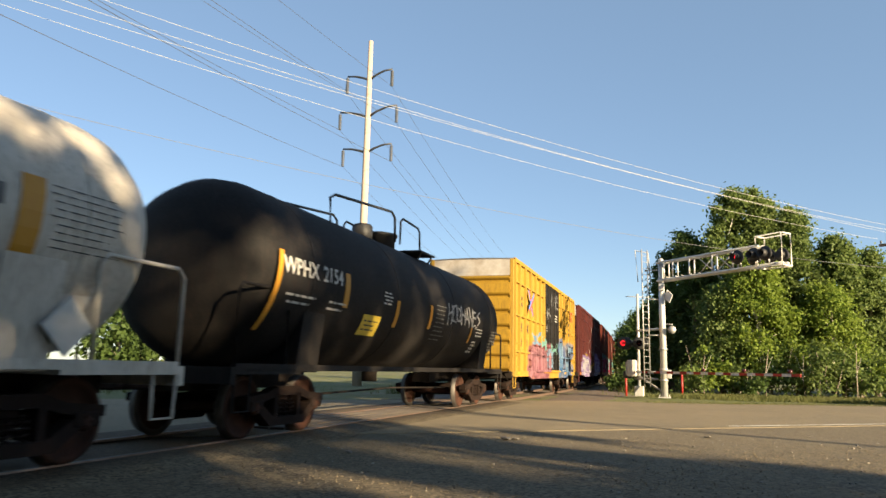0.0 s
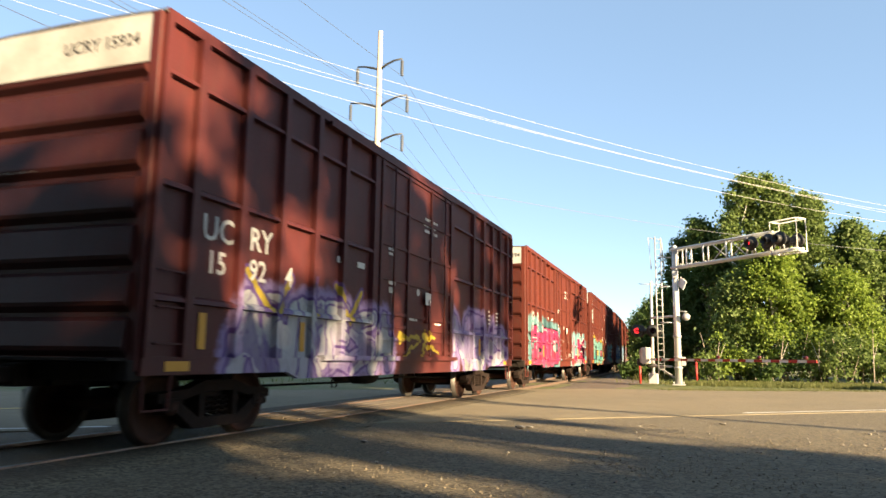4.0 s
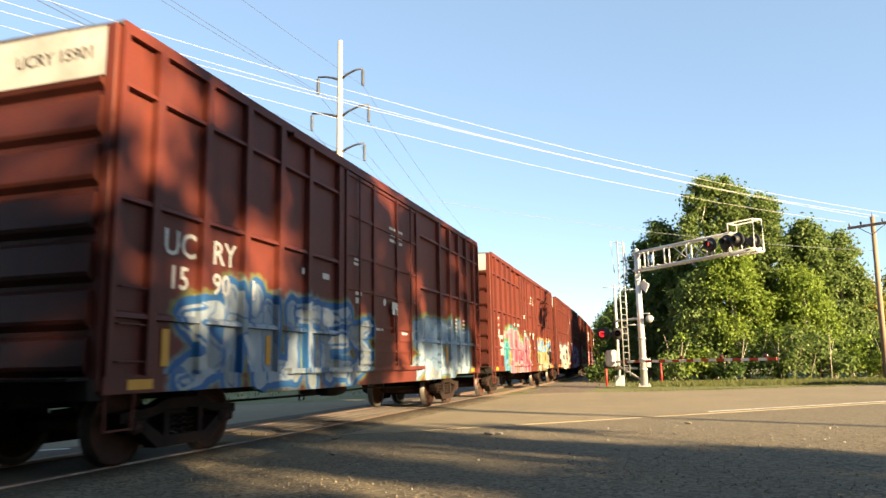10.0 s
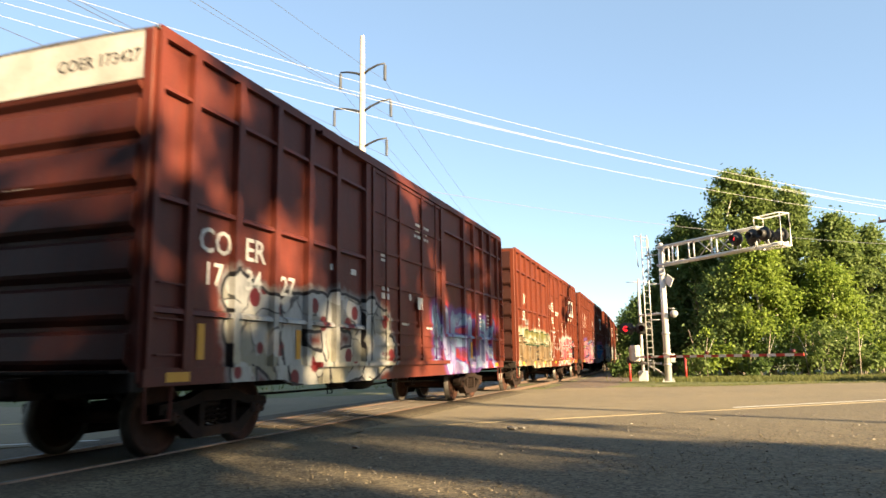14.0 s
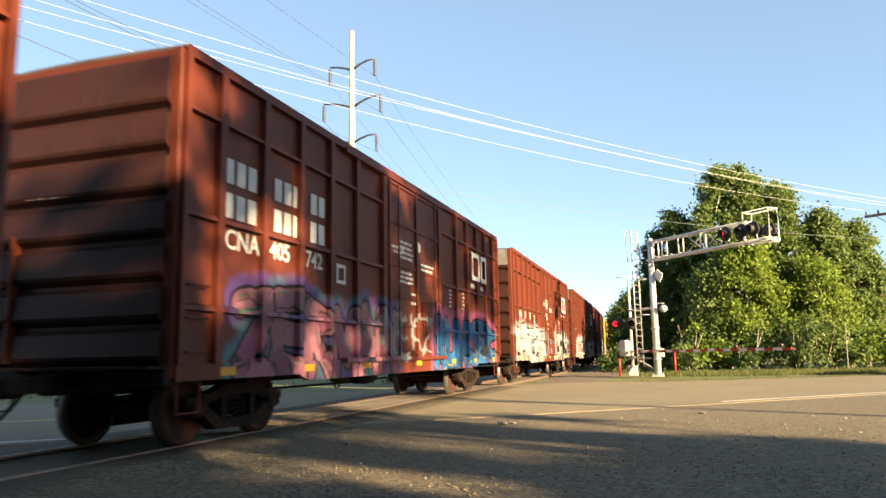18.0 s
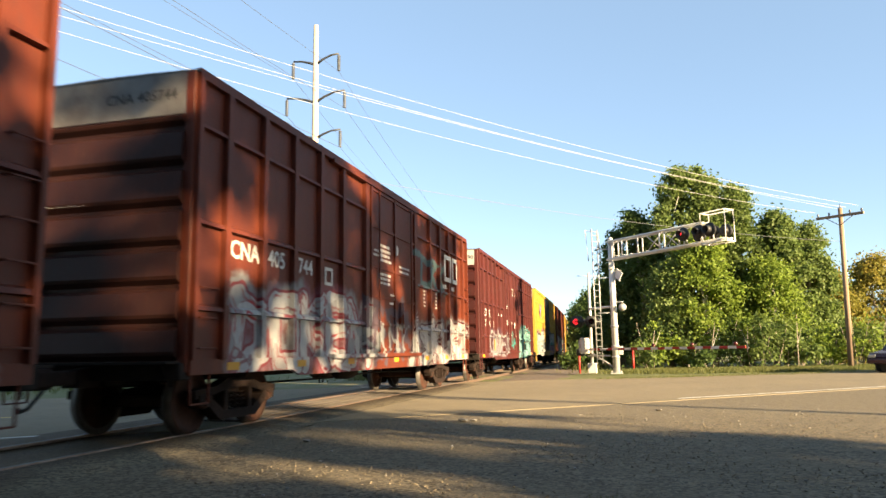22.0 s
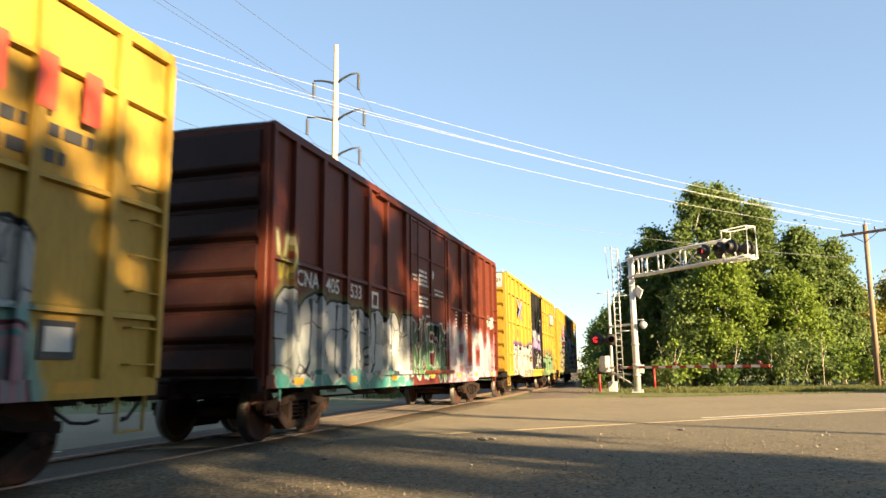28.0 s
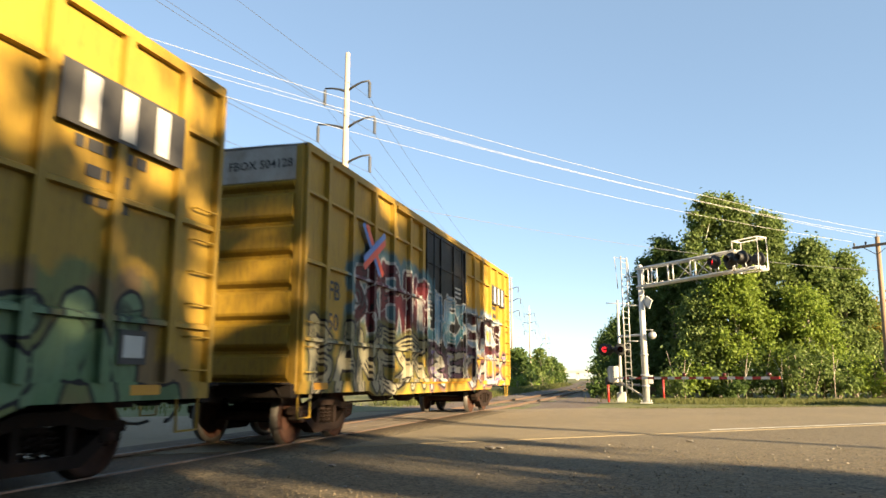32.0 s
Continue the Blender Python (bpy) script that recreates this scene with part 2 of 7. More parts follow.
def lettering(text, size, y, z, x, material, parent, name="lettering", side=1, bold=0.0):
    """Painted letters on the near side of a car."""
    me = TEXTS[text].copy()
    me.transform(Matrix.Translation((x, y, z)) @ Matrix(((0, 0, side, 0), (side, 0, 0, 0), (0, 1, 0, 0), (0, 0, 0, 1))) @ Matrix.Diagonal((size, size, size, 1)))
    me.materials.clear()
    me.materials.append(material)
    return part(name, me, None, parent)


# ---------------------------------------------------------------- the line of the track
XC = -7.10           # middle of the track by the camera
BEND = 0.00049       # it curves away to the left past y = 12


def track_x(y):
    if y < 12:
        return XC
    if y < 115:
        return XC - BEND * (y - 12) ** 2
    return XC - BEND * 103 ** 2 - 2 * BEND * 103 * (y - 115)


def track_turn(y, half=6.0):
    return math.atan2(-(track_x(y + half) - track_x(y - half)), 2 * half)


# the road crosses the track on the skew
ROAD_P = Vector((0.83, 17.5))                    # a point on its near white line
ROAD_D = Vector((0.742, 0.670)).normalized()
ROAD_N = Vector((-ROAD_D.y, ROAD_D.x))


def road_at(along, across):
    p = ROAD_P + ROAD_D * along + ROAD_N * across
    return p.x, p.y


# ---------------------------------------------------------------- ground materials
def ground_material():
    m, nt, bsdf = fresh("rough_grass_and_dirt", 0.95, 0, 0.2)
    v = place_coords(nt)
    big = span(nt, grain(nt, v, 0.12, 5, 0.6), 0.38, 0.62)
    mid = span(nt, grain(nt, v, 1.3, 5, 0.7), 0.3, 0.7)
    fine = grain(nt, v, 18, 4, 0.7)
    green = blend(nt, fine, (0.05, 0.075, 0.02), (0.15, 0.16, 0.05))
    dirt = blend(nt, fine, (0.15, 0.12, 0.085), (0.30, 0.25, 0.18))
    put(nt, bsdf.inputs["Base Color"], blend(nt, calc(nt, "MULTIPLY", big, mid), green, dirt))
    put(nt, bsdf.inputs["Normal"], relief(nt, fine, 0.6, 0.05))
    return m


def asphalt_material(name, a, b, tan, tan_amount, stone_scale=95.0, cracks=0.0, into=None):
    a, b, tan = (tuple(0.70 * v for v in q) for q in (a, b, tan))
    m, nt, bsdf = fresh(name, 0.88, 0, 0.3)
    v = place_coords(nt)
    big = span(nt, grain(nt, v, 0.35, 5, 0.62, 0.6), 0.35, 0.68)
    mid = span(nt, grain(nt, v, 2.6, 5, 0.7), 0.3, 0.7)
    stone = cells(nt, v, stone_scale, "F1", "Color")
    sep = nt.nodes.new("ShaderNodeSeparateColor")
    put(nt, sep.inputs[0], stone)
    fine = grain(nt, v, 60, 3, 0.7)
    base = blend(nt, sep.outputs[0], a, b)
    base = blend(nt, calc(nt, "MULTIPLY", big, tan_amount), base, tan)
    base = blend(nt, calc(nt, "MULTIPLY", mid, 0.28), base, tuple(c * 0.55 for c in a))
    if into:
        # the colour turns raggedly into a second one along an axis
        other, axis, lo, hi, ragged = into
        out = calc(nt, "ADD", split(nt, v)[axis], calc(nt, "MULTIPLY", calc(nt, "SUBTRACT", grain(nt, v, 1.1, 5, 0.7), 0.5), ragged))
        second_tone = blend(nt, sep.outputs[0], *(tuple(0.70 * c for c in q) for q in other))
        base = blend(nt, span(nt, out, lo, hi), base, second_tone)
    if cracks:
        crack = cells(nt, grain_vec(nt, v), 0.28, "DISTANCE_TO_EDGE", "Distance")
        base = blend(nt, span(nt, crack, 0.0, 0.006, cracks, 0.0), base, (0.04, 0.036, 0.03))
    put(nt, bsdf.inputs["Base Color"], base)
    h = calc(nt, "ADD", calc(nt, "MULTIPLY", cells(nt, v, stone_scale, "F1", "Distance"), -0.6), fine)
    put(nt, bsdf.inputs["Normal"], relief(nt, h, 0.7, 0.012))
    return m


def grain_vec(nt, v):
    """Coordinates bent by slow noise."""
    n = nt.nodes.new("ShaderNodeTexNoise")
    put(nt, n.inputs["Vector"], v)
    n.inputs["Scale"].default_value = 0.8
    n.inputs["Detail"].default_value = 3
    a = nt.nodes.new("ShaderNodeVectorMath")
    a.operation = "SCALE"
    put(nt, a.inputs[0], n.outputs["Color"])
    a.inputs["Scale"].default_value = 1.4
    b = nt.nodes.new("ShaderNodeVectorMath")
    b.operation = "ADD"
    put(nt, b.inputs[0], v)
    put(nt, b.inputs[1], a.outputs[0])
    return b.outputs[0]


GROUND = ground_material()
ROAD = asphalt_material("sun_bleached_asphalt", (0.210, 0.168, 0.106), (0.320, 0.260, 0.168), (0.345, 0.276, 0.168), 0.7, 55, 0.3)
# The lot turns paler between y 8.5 and 13.5.
LOT = asphalt_material("gravelly_old_asphalt", (0.037, 0.029, 0.0185), (0.285, 0.228, 0.144), (0.203, 0.158, 0.093), 0.55, 30, into=(((0.128, 0.102, 0.064), (0.265, 0.215, 0.137)), 1, 8.5, 13.5, 5.0))
BALLAST = asphalt_material("brown_ballast", (0.10, 0.075, 0.055), (0.28, 0.22, 0.17), (0.22, 0.16, 0.11), 0.6, 16)
TRACKDIRT = asphalt_material("dark_dirt_of_the_crossing", (0.0442, 0.02975, 0.017), (0.1573, 0.1105, 0.0629), (0.1403, 0.0952, 0.051), 0.6, 30, into=(((0.065, 0.050, 0.030), (0.275, 0.218, 0.134)), 0, -6.05, -5.45, 1.6))


def sheet(name, outline, z, material, thick=0.02, label="", category=""):
    b = bmesh.new()
    vs = [b.verts.new((x, y, z)) for x, y in outline]
    f = b.faces.new(vs)
    if f.normal.z < 0 or f.calc_area() < 0:
        f.normal_flip()
    r = bmesh.ops.extrude_face_region(b, geom=[f])
    bmesh.ops.translate(b, verts=[v for v in r["geom"] if isinstance(v, bmesh.types.BMVert)], vec=(0, 0, -thick))
    bmesh.ops.recalc_face_normals(b, faces=b.faces[:])
    ob = part(name, b, material)
    return tagged(ob, label, category, kind="structure")


def wander(points, amount, seed, steps=14):
    """An outline with slightly ragged edges."""
    rng = random.Random(seed)
    out = []
    for (x0, y0), (x1, y1) in zip(points, points[1:] + points[:1]):
        n = max(1, min(steps, int(math.hypot(x1 - x0, y1 - y0) / 0.7)))
        for i in range(n):
            k = i / n
            j = 0 if i == 0 else amount
            out.append((x0 + (x1 - x0) * k + rng.uniform(-j, j), y0 + (y1 - y0) * k + rng.uniform(-j, j)))
    return out


# one ground sheet out to the horizon, finer by the camera
gb = bmesh.new()
bmesh.ops.create_grid(gb, x_segments=60, y_segments=60, size=1)
for v in gb.verts:
    sx, sy = v.co.x, v.co.y
    v.co.x = math.copysign(abs(sx) ** 2.6, sx) * 2400
    v.co.y = math.copysign(abs(sy) ** 2.6, sy) * 2400 + 30
    far = max(0.0, math.hypot(v.co.x, v.co.y - 20) - 60)
    v.co.z = -0.06 + 0.25 * min(1, far / 60) * noise.noise((v.co.x * 0.02, v.co.y * 0.02, 3.0))
ground = tagged(part("ground", gb, GROUND), "rough grass and dirt reaching the horizon", "ground", kind="structure")

lot = sheet("pavement", wander([(-5.30, -30), (-5.30, 12.3), road_at(-6.6, 0.0), road_at(70, 0.0), (60, -30)], 0.10, 2, 60), -0.004, LOT, 0.05,
            "worn gravelly asphalt of the roadside lot", "pavement")
road = sheet("road", [road_at(-90, -0.35), road_at(-8.6, -0.35), road_at(-6.2, -0.35), road_at(120, -0.35), road_at(120, 8.2), road_at(30, 8.2), road_at(9, 9.2), road_at(3.5, 11.5),
                      road_at(-14, 11.5), road_at(-90, 9.0)], 0.006, ROAD, 0.06,
             "sun-bleached asphalt road crossing the railway on the skew", "road")
for k, (a0, a1, off, wd) in enumerate(((0.0, 62.0, 0.0, 0.11), (-90.0, -12.5, 0.0, 0.11), (-90.0, -13.5, 4.3, 0.12))):
    b = bmesh.new()
    rng = random.Random(k)
    n = 60
    rows = []
    for i in range(n + 1):
        s = a0 + (a1 - a0) * i / n
        w = wd * rng.uniform(0.8, 1.1)
        rows.append((b.verts.new((*road_at(s, off - w / 2), 0.012)), b.verts.new((*road_at(s, off + w / 2), 0.012))))
    for (p, q), (r, s2) in zip(rows, rows[1:]):
        b.faces.new((p, r, s2, q))
    m_line = LINE_WHITE if off == 0.0 else YELLOWPAINT
    tagged(part("road_marking", b, m_line), "worn white edge line painted on the road" if off == 0 else "faded yellow centre line painted on the road", "road marking", kind="structure")


# ---------------------------------------------------------------- track: bed, ties, rails, crossing
def strip(y0, y1, offs, zs, step, material, name):
    b = bmesh.new()
    rows = []
    y = y0
    while y <= y1 + 0.01:
        t = track_turn(y, 2)
        rows.append([b.verts.new((track_x(y) + o * math.cos(t), y + o * math.sin(t), z + (0.025 * noise.noise((o * 2, y * 1.7, z)) if step > 1 else 0))) for o, z in zip(offs, zs)])
        y += step
    for a, c in zip(rows, rows[1:]):
        for i in range(len(offs) - 1):
            f = b.faces.new((a[i], a[i + 1], c[i + 1], c[i]))
            f.smooth = True
    return part(name, b, material)


def rail(side):
    prof = [(-0.07, -0.15), (0.07, -0.15), (0.07, -0.135), (0.012, -0.11), (0.012, -0.04), (0.036, -0.03), (0.036, 0.0), (-0.036, 0.0), (-0.036, -0.03), (-0.012, -0.04), (-0.012, -0.11), (-0.07, -0.135)]
    b = bmesh.new()
    rows = []
    y = -60.0
    while y <= 420:
        t = track_turn(y, 2)
        rows.append([b.verts.new((track_x(y) + (side * 0.7525 + o) * math.cos(t), y + (side * 0.7525 + o) * math.sin(t), z + 0.05)) for o, z in prof])
        y += 3 if y < 115 else 15
    n = len(prof)
    for a, c in zip(rows, rows[1:]):
        for i in range(n):
            f = b.faces.new((a[i], a[(i + 1) % n], c[(i + 1) % n], c[i]))
            f.material_index = 1 if i == 6 else 0
    bmesh.ops.recalc_face_normals(b, faces=b.faces[:])
    ob = part("rail", b, (STEEL_RAIL, RAIL_HEAD))
    return tagged(ob, "steel rail with a polished running head", "rail", "rails of the track", "structure")


rail(1), rail(-1)
bed = strip(25.0, 420, (-4.2, -2.2, -1.5, 1.5, 2.2, 4.6), (-0.08, -0.02, -0.06, -0.06, -0.02, -0.07), 1.5, BALLAST, "track_bed")
tagged(bed, "brown ballast bed under the railway track", "track bed", kind="structure")
bed = strip(-80, 25.0, (-4.2, -1.75, -0.82, -0.70, 0.70, 0.82, 1.55, 1.80), (-0.08, 0.008, 0.035, -0.01, -0.01, 0.035, 0.022, -0.006), 0.5, TRACKDIRT, "track_bed")
tagged(bed, "dark trodden dirt along the track and the crossing", "track bed", kind="structure")

# crossing planks between the rails
plank_me = mesh_of(box(-0.145, 0.145, -1.2, 1.2, -0.05, 0.0, bev=0.012), "plank")
plank_me.materials.append(PLANK)
crossing = tagged(empty("level_crossing"), "dirty timber planks filling the level crossing", "level crossing", kind="structure")
rng = random.Random(5)
for i in range(6):
    yy = 12.5 + i * 2.43
    for o in (-0.48, -0.16, 0.16, 0.48):
        p = part("plank", plank_me, None, crossing)
        p.location = (track_x(yy) + o, yy, 0.042 + rng.uniform(-0.006, 0.004))
        p.rotation_euler = (0, rng.uniform(-0.01, 0.01), track_turn(yy, 2))
tie_me = mesh_of(box(-1.3, 1.3, -0.11, 0.11, -0.17, -0.0, bev=0.01), "tie")
tie_me.materials.append(TIE_WOOD)
ties = tagged(empty("railway_ties"), "dark creosoted wooden ties under the rails", "railway ties", kind="structure")
for i in range(170):
    yy = 26.2 + i * 0.55
    p = part("tie", tie_me, None, ties)
    p.location = (track_x(yy) + rng.uniform(-0.03, 0.03), yy, -0.055 + rng.uniform(-0.01, 0.01))
    p.rotation_euler = (0, 0, track_turn(yy, 2) + rng.uniform(-0.02, 0.02))


# ---------------------------------------------------------------- sprayed paint
GLYPHS = {
    "S": "9817 1793 9300", "O": "1218 1998 9892 9111", "K": "1019 1599 2590", "E": "1019 1999 1585 1190", "A": "0059 5990 2484",
    "R": "1019 1987 8715 2590", "N": "1019 1990 9099", "M": "0019 1952 5299 9990", "U": "1911 1191 9199", "T": "0999 5950", "B": "1019 1977 7715 1583 8310",
    "I": "5059", "L": "1910 1090", "H": "1019 9099 1595", "W": "0920 2055 5580 8099", "X": "0990 0099", "Z": "0999 9900 0090", "C": "9817 1712 1291", "V": "0950 5099", "D": "1019 1986 8682 8210",
}


def strokes_of(word, y0, y1, z0, z1, seed, wild=0.06):
    rng = random.Random(seed)
    out = []
    n = len(word)
    w = (y1 - y0) / n
    for i, ch in enumerate(word):
        up, dn = rng.uniform(-0.05, 0.12) * (z1 - z0), rng.uniform(-0.08, 0.06) * (z1 - z0)
        for s in GLYPHS.get(ch, GLYPHS["C"]).split():
            q = [int(c) / 9 for c in s]
            pts = []
            for u, v in ((q[0], q[1]), (q[2], q[3])):
                pts.append((y0 + (i + 0.08 + 0.84 * u + rng.uniform(-wild, wild)) * w, z0 + dn + (z1 - z0 + up - dn) * v + rng.uniform(-wild, wild) * (z1 - z0)))
            out.append((i, pts))
    return out


SPRAYED = {}


def piece_group(p, reach):
    """A node group that gives the distance from a place to the nearest and to the second nearest of those letters of one sprayed piece that lie within reach."""
    strokes = [(i, s) for i, s in strokes_of(p["word"], p["y"][0] - 8.03, p["y"][1] - 8.03, *p["z"], p["seed"], p["wild"])
               if max(s[0][0], s[1][0]) > reach[0] - 0.55 and min(s[0][0], s[1][0]) < reach[1] + 0.55]
    if not strokes:
        return None
    key = (p["seed"], reach)
    if key in SPRAYED:
        return SPRAYED[key]
    g = bpy.data.node_groups.new("sprayed_letters", "ShaderNodeTree")
    g.interface.new_socket("Place", in_out="INPUT", socket_type="NodeSocketVector")
    g.interface.new_socket("Distance", in_out="OUTPUT", socket_type="NodeSocketFloat")
    g.interface.new_socket("Second", in_out="OUTPUT", socket_type="NodeSocketFloat")
    gi, go = g.nodes.new("NodeGroupInput"), g.nodes.new("NodeGroupOutput")

    def vec(op, a, b=None, out=0, c=None):
        n = g.nodes.new("ShaderNodeVectorMath")
        n.operation = op
        for k, v in enumerate((a, b, c)):
            if v is not None:
                put(g, n.inputs["Scale"] if op == "SCALE" and k == 1 else n.inputs[k], v)
        return n.outputs[out]
    w = p["bend"] * 2
    na, nb = grain(g, gi.outputs[0], 1.6, 2), grain(g, gi.outputs[0], 2.3, 2)
    both = g.nodes.new("ShaderNodeCombineXYZ")
    g.links.new(na, both.inputs[1])
    g.links.new(nb, both.inputs[2])
    bent = vec("MULTIPLY_ADD", both.outputs[0], (0, w, w), 0, gi.outputs[0])
    flat = vec("MULTIPLY_ADD", bent, (0, 1, 1), 0, (0, -w / 2, -w / 2))
    letters = {}
    for i, (a, b) in strokes:
        ba = (0.0, b[0] - a[0], b[1] - a[1])
        pa = vec("SUBTRACT", flat, (0.0, a[0], a[1]))
        along = vec("DOT_PRODUCT", pa, ba, "Value")
        h = g.nodes.new("ShaderNodeMath")
        h.operation = "MULTIPLY"
        h.use_clamp = True
        g.links.new(along, h.inputs[0])
        h.inputs[1].default_value = 1 / max(1e-4, ba[1] ** 2 + ba[2] ** 2)
        d = vec("DISTANCE", pa, vec("SCALE", ba, h.outputs[0]), "Value")
        letters[i] = d if i not in letters else calc(g, "SMOOTH_MIN", letters[i], d, 0.04)
    first, second = None, None
    for d in letters.values():
        if first is None:
            first = d
            continue
        far = calc(g, "MAXIMUM", first, d)
        second = far if second is None else calc(g, "MINIMUM", second, far)
        first = calc(g, "MINIMUM", first, d)
    thick = p["r"] * (0.92 if p["r"] > 0.12 else 1.0)
    g.links.new(calc(g, "SUBTRACT", first, thick), go.inputs[0])
    if second is None:
        go.inputs[1].default_value = 9.0
    else:
        g.links.new(calc(g, "SUBTRACT", second, thick), go.inputs[1])
    SPRAYED[key] = g
    return g


def spray(nt, col, pos, piece, reach):
    """Lay one sprayed piece over a colour."""
    p = dict(r=0.17, edge=0.055, halo=0.16, wild=0.06, inner=None, bend=0.09, fade=1.0)
    p.update(piece)
    letters = piece_group(p, reach)
    if letters is None:
        return col
    k = nt.nodes.new("ShaderNodeGroup")
    k.node_tree = letters
    put(nt, k.inputs[0], pos)
    dist = k.outputs[0]
    xyz = split(nt, pos)
    side = calc(nt, "GREATER_THAN", xyz[0], 1.42)
    fuzz = calc(nt, "MULTIPLY", calc(nt, "SUBTRACT", grain(nt, pos, 9, 3), 0.5), 0.10)
    if p.get("back"):
        hz = calc(nt, "ADD", dist, calc(nt, "MULTIPLY", fuzz, 2.2))
        m = calc(nt, "MULTIPLY", span(nt, hz, p["halo"] + 0.06, p["halo"] - 0.06), side)
        spots = span(nt, grain(nt, pos, 1.1, 2), 0.42, 0.56)
        back = p["back"] if not p.get("back2") else blend(nt, spots, p["back"], p["back2"])
        col = blend(nt, calc(nt, "MULTIPLY", m, 0.92), col, back)
    m = calc(nt, "MULTIPLY", span(nt, dist, p["edge"], p["edge"] - 0.015), side)
    col = blend(nt, m, col, p["line"])
    g = span(nt, calc(nt, "ADD", xyz[2], calc(nt, "MULTIPLY", calc(nt, "SUBTRACT", grain(nt, pos, 2.0, 2), 0.5), 1.6)), p["z"][0], p["z"][1])
    fill = blend(nt, g, p["fill"], p["fill2"])
    fill = blend(nt, span(nt, grain(nt, pos, 26, 3), 0.5, 0.8, 0, 0.35), fill, tuple(0.6 * v for v in p["fill"]))
    if p["inner"]:
        band = calc(nt, "MULTIPLY", span(nt, dist, -0.10, -0.085), span(nt, dist, -0.045, -0.06))
        band = calc(nt, "MULTIPLY", band, span(nt, grain(nt, pos, 1.7, 1), 0.48, 0.54))
        fill = blend(nt, band, fill, p["inner"])
    if p["r"] > 0.12:
        v = grain_vec(nt, pos)
        tone = nt.nodes.new("ShaderNodeSeparateColor")
        put(nt, tone.inputs[0], cells(nt, v, 1.5, "F1", "Color"))
        fill = blend(nt, span(nt, tone.outputs[0], 0.60, 0.66, 0, 0.55), fill, tuple(0.45 * c for c in p["fill"]))
        fill = blend(nt, span(nt, tone.outputs[1], 0.68, 0.74, 0, 0.7), fill, p["fill2"])
        cut = calc(nt, "MULTIPLY", span(nt, cells(nt, v, 1.5, "DISTANCE_TO_EDGE"), 0.030, 0.018), span(nt, grain(nt, pos, 1.3, 1), 0.47, 0.53))
        fill = blend(nt, calc(nt, "MULTIPLY", cut, 0.8), fill, p["line"])
    if p.get("dots"):
        level = nt.nodes.new("ShaderNodeMapping")
        level.inputs["Scale"].default_value = (0, 1, 1)
        nt.links.new(pos, level.inputs["Vector"])
        fill = blend(nt, span(nt, cells(nt, level.outputs[0], 1.9), 0.27, 0.24), fill, p["dots"])
    if p["r"] > 0.12:
        seam = calc(nt, "MULTIPLY", span(nt, calc(nt, "SUBTRACT", k.outputs[1], dist), 0.055, 0.040), span(nt, k.outputs[1], 0.01, -0.01))
        fill = blend(nt, seam, fill, p["line"])
    m = calc(nt, "MULTIPLY", span(nt, dist, 0.004, -0.008), side)
    m = calc(nt, "MULTIPLY", m, p["fade"])
    return blend(nt, m, col, fill)


def car_paint(name, base, base2, pieces=(), rust=0.35, rough=0.5, reach=(-99.0, 99.0)):
    """Weathered enamel of one car's side, with what was sprayed on it."""
    base, base2 = (tuple(0.66 * v for v in q) for q in (base, base2))
    m, nt, bsdf = fresh(name, rough, 0, 0.22)
    tc = nt.nodes.new("ShaderNodeTexCoord")
    pos = tc.outputs["Object"]
    st = nt.nodes.new("ShaderNodeMapping")
    st.inputs["Scale"].default_value = (3.0, 3.0, 0.35)
    nt.links.new(pos, st.inputs["Vector"])
    streak = span(nt, grain(nt, st.outputs[0], 2.2, 5, 0.7), 0.32, 0.72)
    patch = span(nt, grain(nt, pos, 0.7, 4, 0.6), 0.35, 0.68)
    fine = grain(nt, pos, 38, 4, 0.7)
    col = blend(nt, calc(nt, "MULTIPLY", calc(nt, "ADD", streak, patch), 0.5), base, base2)
    for piece in pieces:
        col = spray(nt, col, pos, piece, reach)
    worn = calc(nt, "MULTIPLY", span(nt, grain(nt, st.outputs[0], 5.5, 6, 0.75), 0.56, 0.74), rust)
    col = blend(nt, worn, col, (0.075, 0.034, 0.02))
    soot = calc(nt, "MULTIPLY", span(nt, grain(nt, st.outputs[0], 9.0, 6, 0.8), 0.48, 0.72), 0.55)
    col = blend(nt, soot, col, (0.028, 0.016, 0.013))
    chips = calc(nt, "MULTIPLY", span(nt, grain(nt, pos, 14, 5, 0.8), 0.66, 0.74), rust)
    col = blend(nt, chips, col, (0.06, 0.03, 0.02))
    put(nt, bsdf.inputs["Base Color"], col)
    put(nt, bsdf.inputs["Roughness"], span(nt, fine, 0.3, 0.7, rough - 0.1, rough + 0.2))
    put(nt, bsdf.inputs["Normal"], relief(nt, calc(nt, "ADD", grain(nt, pos, 2.5, 2), calc(nt, "MULTIPLY", fine, 0.12)), 0.25, 0.02))
    return m


